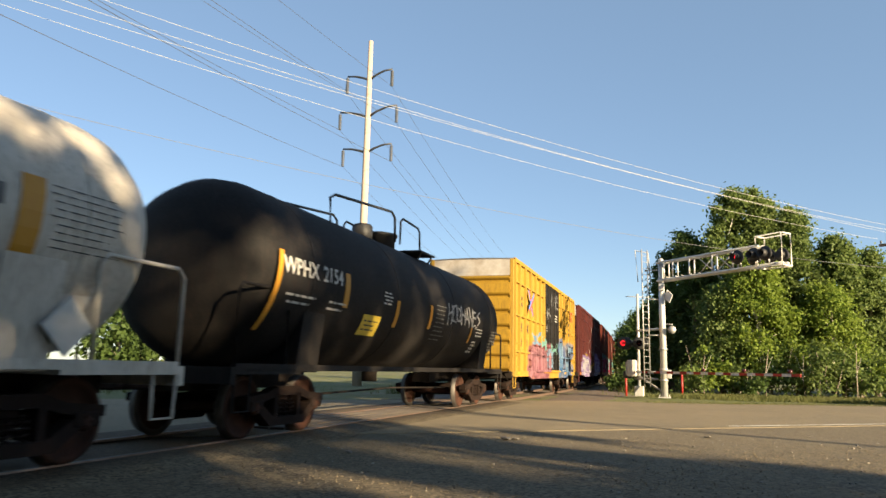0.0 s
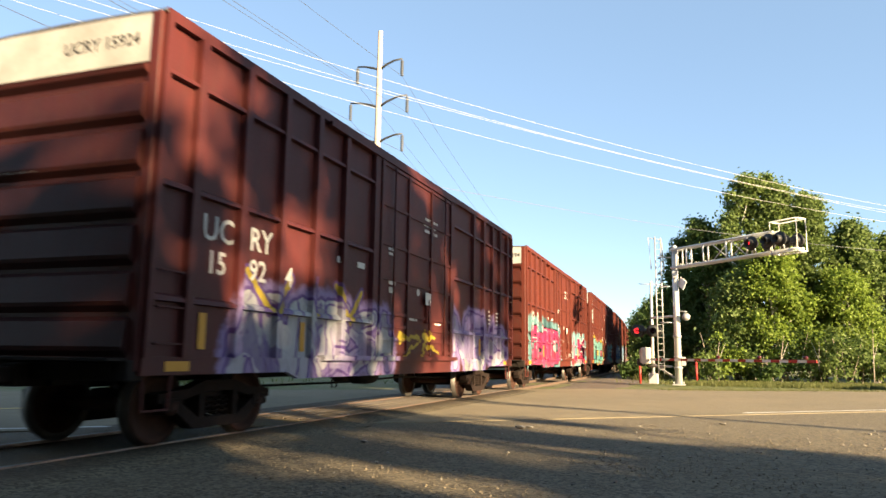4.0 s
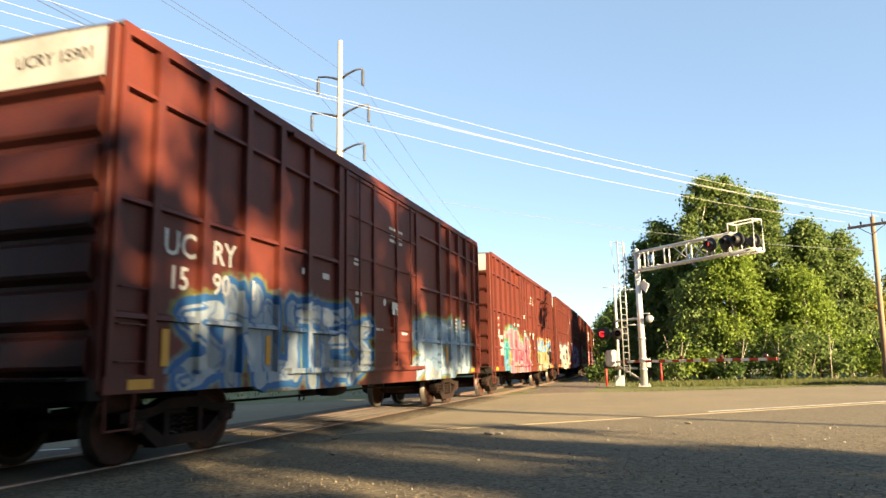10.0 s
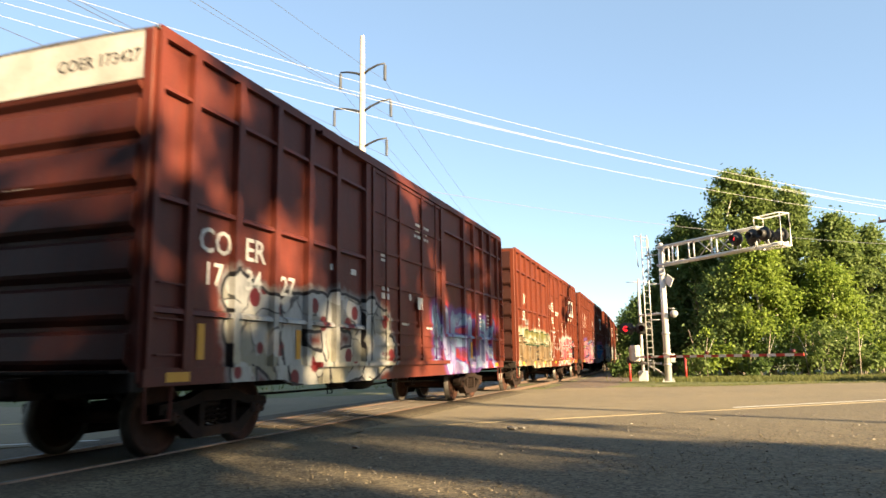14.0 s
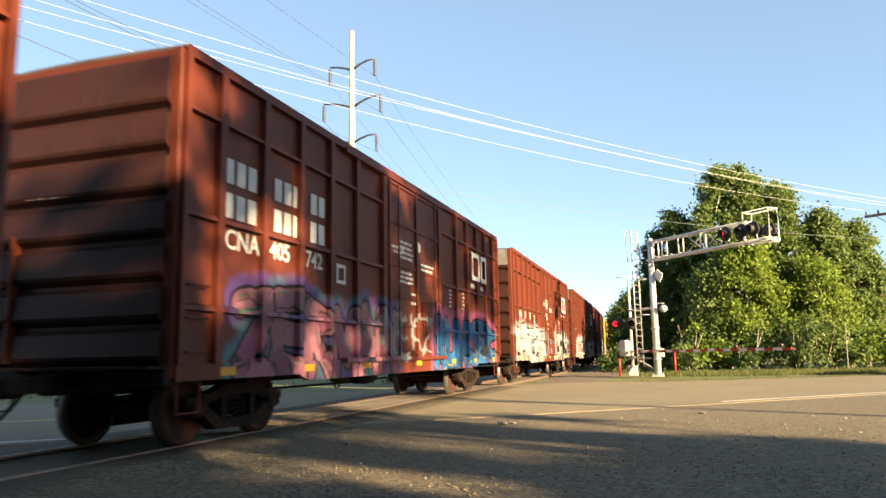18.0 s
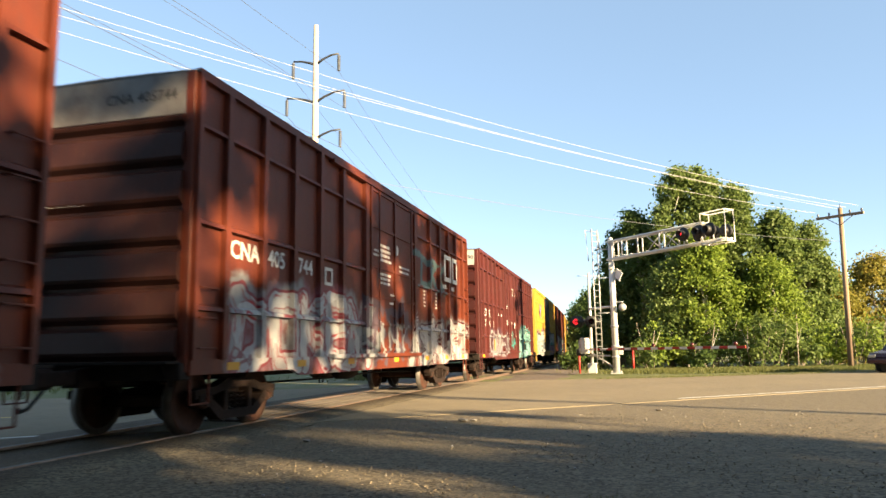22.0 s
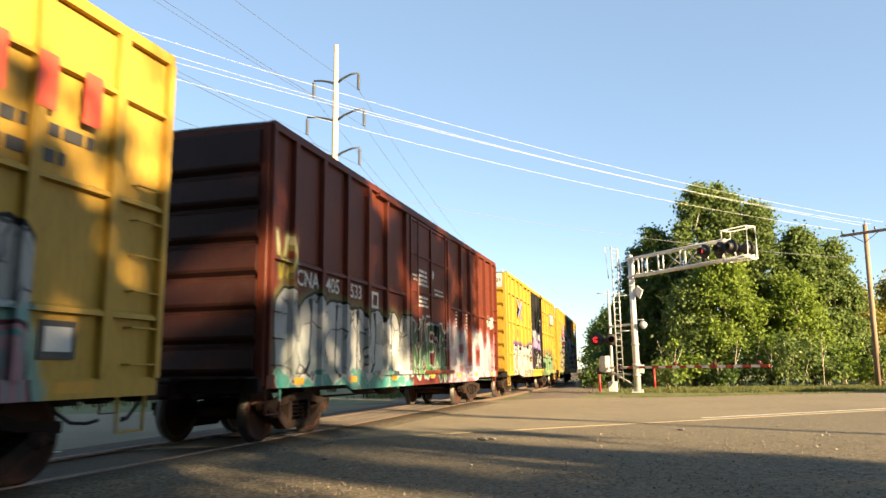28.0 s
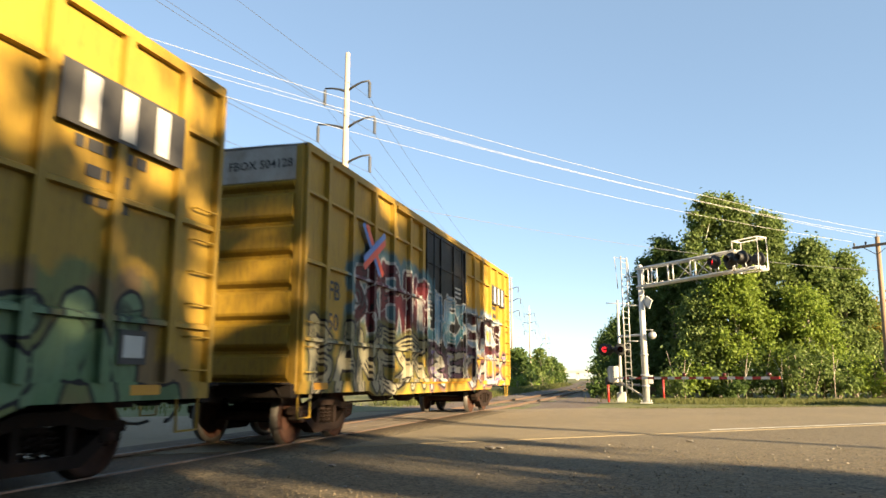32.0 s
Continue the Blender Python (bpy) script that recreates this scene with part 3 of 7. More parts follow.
# ---------------------------------------------------------------- running gear, shared by all cars
def wheel_mesh():
    b = bmesh.new()
    for s in (1, -1):
        prof = [(0.10, 0.60), (0.13, 0.60), (0.13, 0.68), (0.20, 0.70), (0.36, 0.715), (0.39, 0.70), (0.485, 0.70), (0.485, 0.725), (0.462, 0.745), (0.455, 0.83), (0.39, 0.835), (0.375, 0.79), (0.20, 0.775), (0.14, 0.82), (0.10, 0.84)]
        lathe([(r, s * x) for r, x in prof], "x", (0, 0, 0), b, 28)
        lathe([(0.11, s * 0.84), (0.11, s * 1.06), (0.085, s * 1.10), (0.03, s * 1.11)], "x", (0, 0, 0), b, 12)
        for k in range(3):
            a = k * 2.094
            box(min(s * 1.10, s * 1.125), max(s * 1.10, s * 1.125), 0.055 * math.cos(a) - 0.015, 0.055 * math.cos(a) + 0.015, 0.055 * math.sin(a) - 0.015, 0.055 * math.sin(a) + 0.015, b)
    lathe([(0.085, -0.66), (0.085, 0.66)], "x", (0, 0, 0), b, 10)
    for f in b.faces:
        r = math.hypot(f.calc_center_median().y, f.calc_center_median().z)
        f.material_index = 1 if r > 0.43 else 0
    me = mesh_of(b, "wheelset")
    me.materials.append(WHEEL_IRON)
    me.materials.append(TREAD)
    return me


def sideframe_mesh():
    b = bmesh.new()
    prism([(-1.14, 0.50), (-1.14, 0.62), (-0.62, 0.66), (-0.32, 0.76), (0.32, 0.76), (0.62, 0.66), (1.14, 0.62), (1.14, 0.50), (0.66, 0.54), (0.30, 0.62), (-0.30, 0.62), (-0.66, 0.54)], "x", -0.09, 0.09, b)
    prism([(-0.98, 0.50), (-0.74, 0.50), (-0.40, 0.30), (0.40, 0.30), (0.74, 0.50), (0.98, 0.50), (0.50, 0.17), (-0.50, 0.17)], "x", -0.10, 0.10, b)
    for s in (1, -1):
        box(-0.09, 0.09, s * 0.34 - 0.05, s * 0.34 + 0.05, 0.26, 0.66, b)
        box(-0.12, 0.12, s * 0.89 - 0.17, s * 0.89 + 0.17, 0.40, 0.56, b, 0.02)
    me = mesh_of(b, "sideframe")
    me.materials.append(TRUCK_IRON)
    return me


def spring_mesh():
    b = bmesh.new()
    pts = []
    for i in range(25):
        a = i * math.pi / 3
        pts.append((0.06 * math.cos(a), 0.06 * math.sin(a), 0.30 + 0.25 * i / 24))
    tube(pts, 0.016, b, 4)
    me = mesh_of(b, "spring")
    me.materials.append(TRUCK_IRON)
    return me


WHEEL_ME, FRAME_ME, SPRING_ME = wheel_mesh(), sideframe_mesh(), spring_mesh()
BOLSTER_ME = mesh_of(prism([(-0.95, 0.42), (-0.95, 0.60), (-0.3, 0.66), (0.3, 0.66), (0.95, 0.60), (0.95, 0.42), (0.3, 0.32), (-0.3, 0.32)], "y", -0.17, 0.17), "bolster")
BOLSTER_ME.materials.append(TRUCK_IRON)
BEAM_ME = mesh_of(box(-0.9, 0.9, -0.05, 0.05, 0.32, 0.40, bev=0.015), "brake_beam")
BEAM_ME.materials.append(UNDER)
WHEELS = []       # (car, wheelset)


def truck(car, y):
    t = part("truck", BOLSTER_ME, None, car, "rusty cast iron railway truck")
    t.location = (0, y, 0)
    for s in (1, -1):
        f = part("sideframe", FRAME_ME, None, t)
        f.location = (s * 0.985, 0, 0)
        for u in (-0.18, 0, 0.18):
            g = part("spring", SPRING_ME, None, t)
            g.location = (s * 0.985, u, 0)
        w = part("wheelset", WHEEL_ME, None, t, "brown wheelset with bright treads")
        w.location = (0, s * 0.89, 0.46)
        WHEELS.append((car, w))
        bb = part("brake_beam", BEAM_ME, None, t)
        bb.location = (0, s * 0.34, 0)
    return t


def coupler(car, s):
    b = box(-0.14, 0.14, s * 8.03 - 0.3, s * 8.03 + 0.35, 0.72, 0.98)
    box(-0.10, 0.10, min(s * 8.3, s * 8.72), max(s * 8.3, s * 8.72), 0.76, 0.94, b, 0.02)
    box(-0.17, 0.14, min(s * 8.70, s * 9.02), max(s * 8.70, s * 9.02), 0.72, 0.98, b, 0.05)
    part("coupler", b, TRUCK_IRON, car, "rusty knuckle coupler")
    part("uncoupling_lever", tube([(1.35, s * 8.12, 0.72), (1.25, s * 8.2, 0.98), (0.4, s * 8.25, 1.0), (0.15, s * 8.5, 0.95)], 0.014), UNDER, car)
    part("air_hose", tube([(-0.3, s * 8.3, 0.85), (-0.32, s * 8.5, 0.62), (-0.28, s * 8.7, 0.48), (-0.2, s * 8.9, 0.46), (-0.1, s * 9.0, 0.50)], 0.025), RUBBER, car)


MARK_WHITE = surface("stencil_white", (0.34, 0.33, 0.30), (0.48, 0.47, 0.44), 4, 0.6, 0, 0.02)
MARK_BLACK = surface("stencil_black", (0.02, 0.02, 0.02), (0.05, 0.045, 0.04), 4, 0.6, 0, 0.02)


def stencil(car, y, z, w, rows, material=None, h=0.055, gap=0.085, seed=0, x=1.518, end=False, name="stencil_marking"):
    """Lines of small writing too fine to read, as plain bars."""
    rng = random.Random(seed * 31 + int(y * 10))
    b = bmesh.new()
    for r in range(rows):
        u = rng.uniform(0, 0.12) * w
        stop = w * rng.uniform(0.75, 1.0)
        while u < stop:
            k = min(rng.uniform(0.10, 0.30), stop - u + 0.03)
            zz = z - r * gap
            if end:
                box(y + u, y + u + k, -x - 0.004, -x, zz, zz + h, b)
            else:
                box(x, x + 0.004, y + u, y + u + k, zz, zz + h, b)
            u += k + 0.05
    return part(name, b, material or MARK_WHITE, car)


def end_lettering(text, size, x, z, y, material, car):
    ob = lettering(text, size, 0, 0, 0, material, car, "lettering")
    me = ob.data
    me.transform(Matrix(((0, 1, 0, x), (-1, 0, 0, y), (0, 0, 1, z), (0, 0, 0, 1))))
    return ob


# ---------------------------------------------------------------- boxcar
ROOF_GREY = surface("galvanised_roof", (0.05, 0.045, 0.042), (0.12, 0.11, 0.10), 2, 0.6, 0.4, 0.1)
L, HW = 8.03, 1.50        # half length, half width of the side sheet


def boxcar(body, after, door_mat, label, door, ribs, top_plate=None, end_text="", end_mat=None, posts=(0.7, 1.0, 5), plug=False):
    """One boxcar, built about the middle of its length at the rail's top. Its side wears one paint before the door, one on it and one past it.
    posts: first post from the end, spacing and count."""
    car = tagged(empty("boxcar"), label, "boxcar", "cars of the freight train")
    d0, d1 = door[0] - L, door[1] - L
    b = bmesh.new()
    prism([(-HW + 0.02, 0.98), (HW - 0.02, 0.98), (HW - 0.02, 4.90), (0.75, 4.93), (-0.75, 4.93), (-HW + 0.02, 4.90)], "y", -L + 0.01, L - 0.01, b)
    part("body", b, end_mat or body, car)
    part("roof", prism([(-1.56, 4.915), (0, 4.945), (1.56, 4.915), (1.56, 4.945), (0.8, 4.972), (0, 4.985), (-0.8, 4.972), (-1.56, 4.945)], "y", -L - 0.03, L + 0.03), ROOF_GREY, car)
    for i in range(12):
        yy = -L + 0.5 + i * (2 * L - 1) / 11
        part("roof_rib", prism([(-1.5, 4.94), (0, 4.975), (1.5, 4.94), (1.5, 4.965), (0, 5.005), (-1.5, 4.965)], "y", yy - 0.03, yy + 0.03), ROOF_GREY, car)
    for s in (1, -1):
        def put_box(name, x0, x1, y0, y1, z0, z1, mat, parent=car, lab=""):
            return part(name, box(min(s * x0, s * x1), max(s * x0, s * x1), y0, y1, z0, z1), mat, parent, lab)
        put_box("top_chord", HW - 0.01, HW + 0.075, -L, L, 4.84, 4.97, body)
        for y0, y1, m_ in ((-L, d0, body), (d0, d1, door_mat), (d1, L, after)):
            put_box("side_panel", HW - 0.03, HW, y0, y1, 1.0, 4.88, m_)
        x0, x1 = min(s * (HW - 0.02), s * (HW + 0.055)), max(s * (HW - 0.02), s * (HW + 0.055))
        part("side_sill", prism([(-L, 0.86), (-5.2, 0.86), (-4.9, 0.76), (d0, 0.76), (d0, 1.06), (-L, 1.06)], "x", x0, x1), body, car)
        part("side_sill", prism([(d0, 0.76), (d1, 0.76), (d1, 1.06), (d0, 1.06)], "x", x0, x1), body if plug and door_mat is not body else door_mat, car)
        part("side_sill", prism([(d1, 0.76), (4.9, 0.76), (5.2, 0.86), (L, 0.86), (L, 1.06), (d1, 1.06)], "x", x0, x1), after, car)
        # upright posts of the side, hat shaped
        first, step, count = posts
        left = [-L + first + i * step for i in range(count)]
        for ys, m_, lo, hi in ((left, body, -L + 0.04, d0 - 0.14), ([-v for v in reversed(left)], after, d1 + 0.14, L - 0.04)):
            ys = [lo] + [v for v in ys if lo + 0.3 < v < hi - 0.3] + [hi]
            for i, yy in enumerate(ys):
                w = 0.075 if 0 < i < len(ys) - 1 else 0.05
                if abs(yy - d0) < 0.2 or abs(yy - d1) < 0.2:
                    w = 0.12
                out = prism([(s * (HW - 0.005), yy - w), (s * (HW + 0.09), yy - w * 0.88), (s * (HW + 0.09), yy + w * 0.88), (s * (HW - 0.005), yy + w)], "z", 1.05, 4.85)
                part("post", out, m_, car)
            for z in ribs:
                for y0, y1 in zip(ys, ys[1:]):
                    out = prism([(s * (HW - 0.005), z - 0.06), (s * (HW + 0.08), z - 0.05), (s * (HW + 0.065), z + 0.005), (s * (HW - 0.005), z + 0.04)], "y", y0 + 0.06, y1 - 0.06)
                    part("rib", out, m_, car)
        # sliding door with its frame, ribs and lock rods
        dr = put_box("door", HW + 0.005, HW + 0.075, d0, d1, 1.10, 4.78, door_mat)
        xx = HW + 0.075
        for z in (1.18, 1.42, 1.66, 1.90, 2.55, 3.20, 3.95, 4.72) if plug else (1.18, 1.75, 2.35, 3.00, 3.90, 4.72):
            put_box("door_rib", xx - 0.005, xx + 0.03, d0 + 0.02, d1 - 0.02, z - 0.03, z + 0.03, door_mat, dr)
        n_up = 4 if plug else 3
        for i in range(n_up):
            yy = d0 + 0.04 + (d1 - d0 - 0.08) * i / (n_up - 1)
            put_box("door_stile", xx - 0.005, xx + 0.045, yy - 0.05, yy + 0.05, 1.12, 4.76, door_mat, dr)
        # Dark strips stand in for the shaded gaps at the door edges.
        for yy in (d0 - 0.012, d1 - 0.012):
            put_box("door_gasket", HW + 0.076, HW + 0.082, yy, yy + 0.028, 1.10, 4.78, RUBBER, dr, "thin dark strip standing in for the shaded door gap")
        rod = (d1 - d0) * 0.36
        for k in (-1, 1):
            part("lock_rod", tube([(s * (xx + 0.06), (d0 + d1) / 2 + k * rod, 1.12), (s * (xx + 0.06), (d0 + d1) / 2 + k * rod, 4.74)], 0.020), door_mat, dr)
        put_box("lock_box", xx, xx + 0.07, (d0 + d1) / 2 + 0.32, (d0 + d1) / 2 + 0.50, 1.80, 2.30, door_mat, dr, "painted door lock mechanism")
        part("door_handle", tube([(s * (xx + 0.08), (d0 + d1) / 2 + 0.4, 2.3), (s * (xx + 0.10), (d0 + d1) / 2 + 0.4, 1.55)], 0.022), door_mat, dr)
        put_box("door_track", HW, HW + 0.14, d0 - 2.0, d1 + 0.4, 1.02, 1.10, body)
        put_box("door_track", HW, HW + 0.12, d0 - 2.0, d1 + 0.3, 4.78, 4.86, body)
        # grab irons and corner steps
        for ye, up in ((L - 0.32, 6), (-L + 0.32, 3)):
            for i in range(up):
                z = 1.20 + i * 0.40
                part("grab_iron", tube([(s * HW, ye - 0.2, z), (s * (HW + 0.10), ye - 0.2, z), (s * (HW + 0.10), ye + 0.2, z), (s * HW, ye + 0.2, z)], 0.013, None, 5), body, car)
            part("corner_step", tube([(s * (HW - 0.02), ye - 0.22, 0.95), (s * (HW - 0.02), ye - 0.2, 0.48), (s * (HW - 0.02), ye + 0.2, 0.48), (s * (HW - 0.02), ye + 0.22, 0.95)], 0.02, None, 5), body, car)
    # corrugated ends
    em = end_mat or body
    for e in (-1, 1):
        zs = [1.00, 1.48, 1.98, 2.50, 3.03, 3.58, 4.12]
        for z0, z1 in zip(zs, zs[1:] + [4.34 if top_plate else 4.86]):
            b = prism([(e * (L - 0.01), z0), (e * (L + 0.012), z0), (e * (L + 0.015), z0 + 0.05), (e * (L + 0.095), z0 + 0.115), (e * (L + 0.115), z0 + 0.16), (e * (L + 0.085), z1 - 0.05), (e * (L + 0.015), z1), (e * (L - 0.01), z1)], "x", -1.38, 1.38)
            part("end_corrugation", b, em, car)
        for s in (1, -1):
            part("corner_post", box(min(s * 1.38, s * 1.52), max(s * 1.38, s * 1.52), min(e * (L - 0.02), e * (L + 0.05)), max(e * (L - 0.02), e * (L + 0.05)), 0.9, 4.93, None, 0.01), body, car)
        part("top_plate", prism([(-1.40, 4.34), (1.40, 4.34), (1.40, 4.91), (0.75, 4.925), (-0.75, 4.925), (-1.40, 4.91)], "y", min(e * L, e * (L + 0.045)), max(e * L, e * (L + 0.045))), top_plate or body, car, "dirty white plate marking an extra high car" if top_plate else "")
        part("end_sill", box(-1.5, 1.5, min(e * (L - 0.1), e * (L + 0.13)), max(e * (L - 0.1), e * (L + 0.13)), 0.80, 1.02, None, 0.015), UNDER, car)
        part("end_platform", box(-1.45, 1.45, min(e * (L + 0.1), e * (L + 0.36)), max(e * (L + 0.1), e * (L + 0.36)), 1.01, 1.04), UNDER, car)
        side = e      # the end ladder
        for i in range(4):
            z = 1.22 + i * 0.42
            part("end_grab_iron", tube([(side * 1.36, e * (L + 0.02), z), (side * 1.36, e * (L + 0.17), z), (side * 0.92, e * (L + 0.17), z), (side * 0.92, e * (L + 0.02), z)], 0.013, None, 5), body, car)
        for xx in (0.90, 1.38):
            part("ladder_rail", box(min(side * xx - 0.02, side * xx + 0.02), max(side * xx - 0.02, side * xx + 0.02), min(e * (L + 0.02), e * (L + 0.15)), max(e * (L + 0.02), e * (L + 0.15)), 1.1, 2.7), body, car)
        coupler(car, e)
    wheel = lathe([(0.24, 0.0), (0.28, 0.02), (0.24, 0.04), (0.22, 0.02)], "y", (-0.75, L + 0.22, 2.2), None, 20)
    tube([(-0.99, L + 0.24, 2.2), (-0.51, L + 0.24, 2.2)], 0.015, wheel, 5)
    tube([(-0.75, L + 0.24, 1.96), (-0.75, L + 0.24, 2.44)], 0.015, wheel, 5)
    tube([(-0.75, L + 0.02, 2.2), (-0.75, L + 0.24, 2.2)], 0.03, wheel, 6)
    part("brake_wheel", wheel, UNDER, car, "iron hand brake wheel")
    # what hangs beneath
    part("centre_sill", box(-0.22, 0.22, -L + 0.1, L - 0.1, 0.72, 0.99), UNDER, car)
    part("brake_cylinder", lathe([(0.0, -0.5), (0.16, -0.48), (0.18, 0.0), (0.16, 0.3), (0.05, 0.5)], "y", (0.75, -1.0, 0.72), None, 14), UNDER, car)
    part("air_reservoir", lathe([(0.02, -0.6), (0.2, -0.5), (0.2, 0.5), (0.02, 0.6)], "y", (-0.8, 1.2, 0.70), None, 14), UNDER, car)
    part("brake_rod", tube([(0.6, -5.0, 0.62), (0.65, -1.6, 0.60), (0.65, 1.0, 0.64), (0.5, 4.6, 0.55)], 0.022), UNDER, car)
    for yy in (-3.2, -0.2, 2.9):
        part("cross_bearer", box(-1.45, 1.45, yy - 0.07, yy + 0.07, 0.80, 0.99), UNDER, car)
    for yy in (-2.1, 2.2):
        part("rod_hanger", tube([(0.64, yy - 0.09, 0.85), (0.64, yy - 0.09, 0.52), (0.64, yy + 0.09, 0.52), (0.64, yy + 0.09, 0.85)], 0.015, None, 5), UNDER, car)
    truck(car, 6.05), truck(car, -6.05)
    if end_text:
        end_lettering(end_text, 0.21, 0.10, 4.56, -L - 0.05, MARK_BLACK, car)
    for k, z in enumerate((3.75, 3.22, 2.72)):
        stencil(car, -0.75 - 0.05 * k, z, 0.75, 2 if k else 1, h=0.035, gap=0.06, seed=k, x=L + 0.10, end=True)
    return car


# ---------------------------------------------------------------- tank car
SHELLS = {}


def tank_car(shell, label, half, over, radius=1.48, axis=2.60, ladder=True):
    """half: half the shell's length; over: how far the platform reaches past the head."""
    car = tagged(empty("tank_car"), label, "tank car", "cars of the freight train")
    end = half + over
    SHELLS[car] = (radius, axis)
    prof = [(r * radius / 1.48, -half + d) for r, d in ((0.02, 0.0), (0.55, 0.04), (0.98, 0.17), (1.28, 0.40), (1.43, 0.67), (1.48, 0.97))]
    prof = prof + [(r, -y) for r, y in reversed(prof)]
    part("shell", lathe(prof, "y", (0, 0, axis), None, 48), shell, car)
    for yy in (-5.5, -1.9, 1.9, 5.5):
        part("weld_band", lathe([(radius + 0.001, yy - 0.03), (radius + 0.007, yy - 0.02), (radius + 0.007, yy + 0.02), (radius + 0.001, yy + 0.03)], "y", (0, 0, axis), None, 48), shell, car)
    part("manway", lathe([(0.42, 3.95), (0.42, 4.30), (0.48, 4.32), (0.48, 4.38), (0.30, 4.42), (0.02, 4.42)], "z", (0, 0.2, 0), None, 20), BLACKSTEEL, car, "bolted manway cover")
    part("valve_housing", lathe([(0.24, 3.95), (0.24, 4.42), (0.20, 4.46), (0.02, 4.46)], "z", (0, -0.7, 0), None, 16), BLACKSTEEL, car)
    for s in (1, -1):
        part("walkway", box(min(s * 0.30, s * 0.95), max(s * 0.30, s * 0.95), 0.70, 1.75, 4.02, 4.06), BLACKSTEEL, car)
        for yy in (0.85, 1.6):
            part("walkway_bracket", tube([(s * 0.92, yy, 4.03), (s * 0.78, yy, 3.78)], 0.025, None, 5), BLACKSTEEL, car)
        part("side_railing", tube([(s * 0.75, -3.7, 3.80), (s * 0.75, -3.75, 4.35), (s * 0.75, -3.55, 4.45), (s * 0.75, -0.75, 4.72), (s * 0.75, -0.55, 4.62), (s * 0.75, -0.5, 4.05)], 0.03, None, 6), BLACKSTEEL, car, "bent tube railing")
        part("end_railing", tube([(s * 0.75, -0.2, 4.05), (s * 0.75, -0.18, 4.60), (s * 0.75, -0.05, 4.70), (s * 0.75, 1.0, 4.66), (s * 0.75, 1.1, 4.56), (s * 0.75, 1.15, 4.05)], 0.026, None, 6), BLACKSTEEL, car)
        if ladder:
            for yy in (0.9, 1.35):
                pts = [(s * (1.52 * math.cos(a) + 0.10), yy, 2.6 + 1.52 * math.sin(a)) for a in (0.95, 0.6, 0.2, -0.2, -0.6)] + [(s * 1.42, yy, 1.0)]
                part("ladder_rail", tube(pts, 0.02, None, 5), BLACKSTEEL, car)
            for i in range(9):
                a = 0.95 - i * 0.19
                part("rung", tube([(s * (1.52 * math.cos(a) + 0.10), 0.9, 2.6 + 1.52 * math.sin(a)), (s * (1.52 * math.cos(a) + 0.10), 1.35, 2.6 + 1.52 * math.sin(a))], 0.013, None, 5), BLACKSTEEL, car)
        part("side_rail", box(min(s * 1.30, s * 1.38), max(s * 1.30, s * 1.38), -end, end, 1.00, 1.10), shell, car)
        for e in (1, -1):
            part("corner_handrail", tube([(s * 1.35, e * (end - 1.3), 1.1), (s * 1.35, e * (end - 1.3), 2.1), (s * 1.35, e * (end - 1.2), 2.2), (s * 1.35, e * (end - 0.1), 2.2), (s * 1.35, e * end, 2.1), (s * 1.35, e * end, 1.05)], 0.026, None, 6), shell, car, "tube handrail of the end platform")
            part("corner_step", tube([(s * 1.35, e * (end - 0.4), 1.0), (s * 1.35, e * (end - 0.38), 0.45), (s * 1.35, e * (end - 0.02), 0.45), (s * 1.35, e * end, 1.0)], 0.022, None, 5), shell, car)
    for e in (1, -1):
        part("saddle", prism([(-1.25, 0.98), (1.25, 0.98), (1.38, 2.05), (1.05, 1.55), (0.5, 1.22), (-0.5, 1.22), (-1.05, 1.55), (-1.38, 2.05)], "y", e * (end - 2.1) - 0.35, e * (end - 2.1) + 0.35), shell, car)
        part("end_platform", box(-1.38, 1.38, min(e * (end - 1.7), e * end), max(e * (end - 1.7), e * end), 0.95, 1.02), shell, car)
        part("end_beam", box(-1.38, 1.38, min(e * end, e * (end + 0.1)), max(e * end, e * (end + 0.1)), 0.82, 1.05), shell, car)
        part("stub_sill", box(-0.25, 0.25, min(e * 3.5, e * end), max(e * 3.5, e * end), 0.70, 0.96), UNDER, car)
        b = box(-0.12, 0.12, min(e * end, e * (end + 0.35)), max(e * end, e * (end + 0.35)), 0.75, 0.94)
        box(-0.17, 0.14, min(e * (end + 0.3), e * (end + 0.55)), max(e * (end + 0.3), e * (end + 0.55)), 0.72, 0.98, b, 0.05)
        part("coupler", b, TRUCK_IRON, car, "rusty knuckle coupler")
    part("outlet_valve", lathe([(0.18, 0.75), (0.18, 1.15), (0.3, 1.2)], "z", (0, 0, 0), None, 14), UNDER, car)
    part("brake_rod", tube([(0.5, -4.4, 0.55), (0.55, 0, 0.62), (0.5, 4.4, 0.55)], 0.022), UNDER, car)
    drop = axis + radius - 4.08
    for ob in car.children:
        if ob.name.split(".")[0] in ("manway", "valve_housing", "walkway", "walkway_bracket", "side_railing", "end_railing"):
            for v in ob.data.vertices:
                v.co.z += drop
    truck(car, end - 1.9), truck(car, 1.9 - end)
    return car


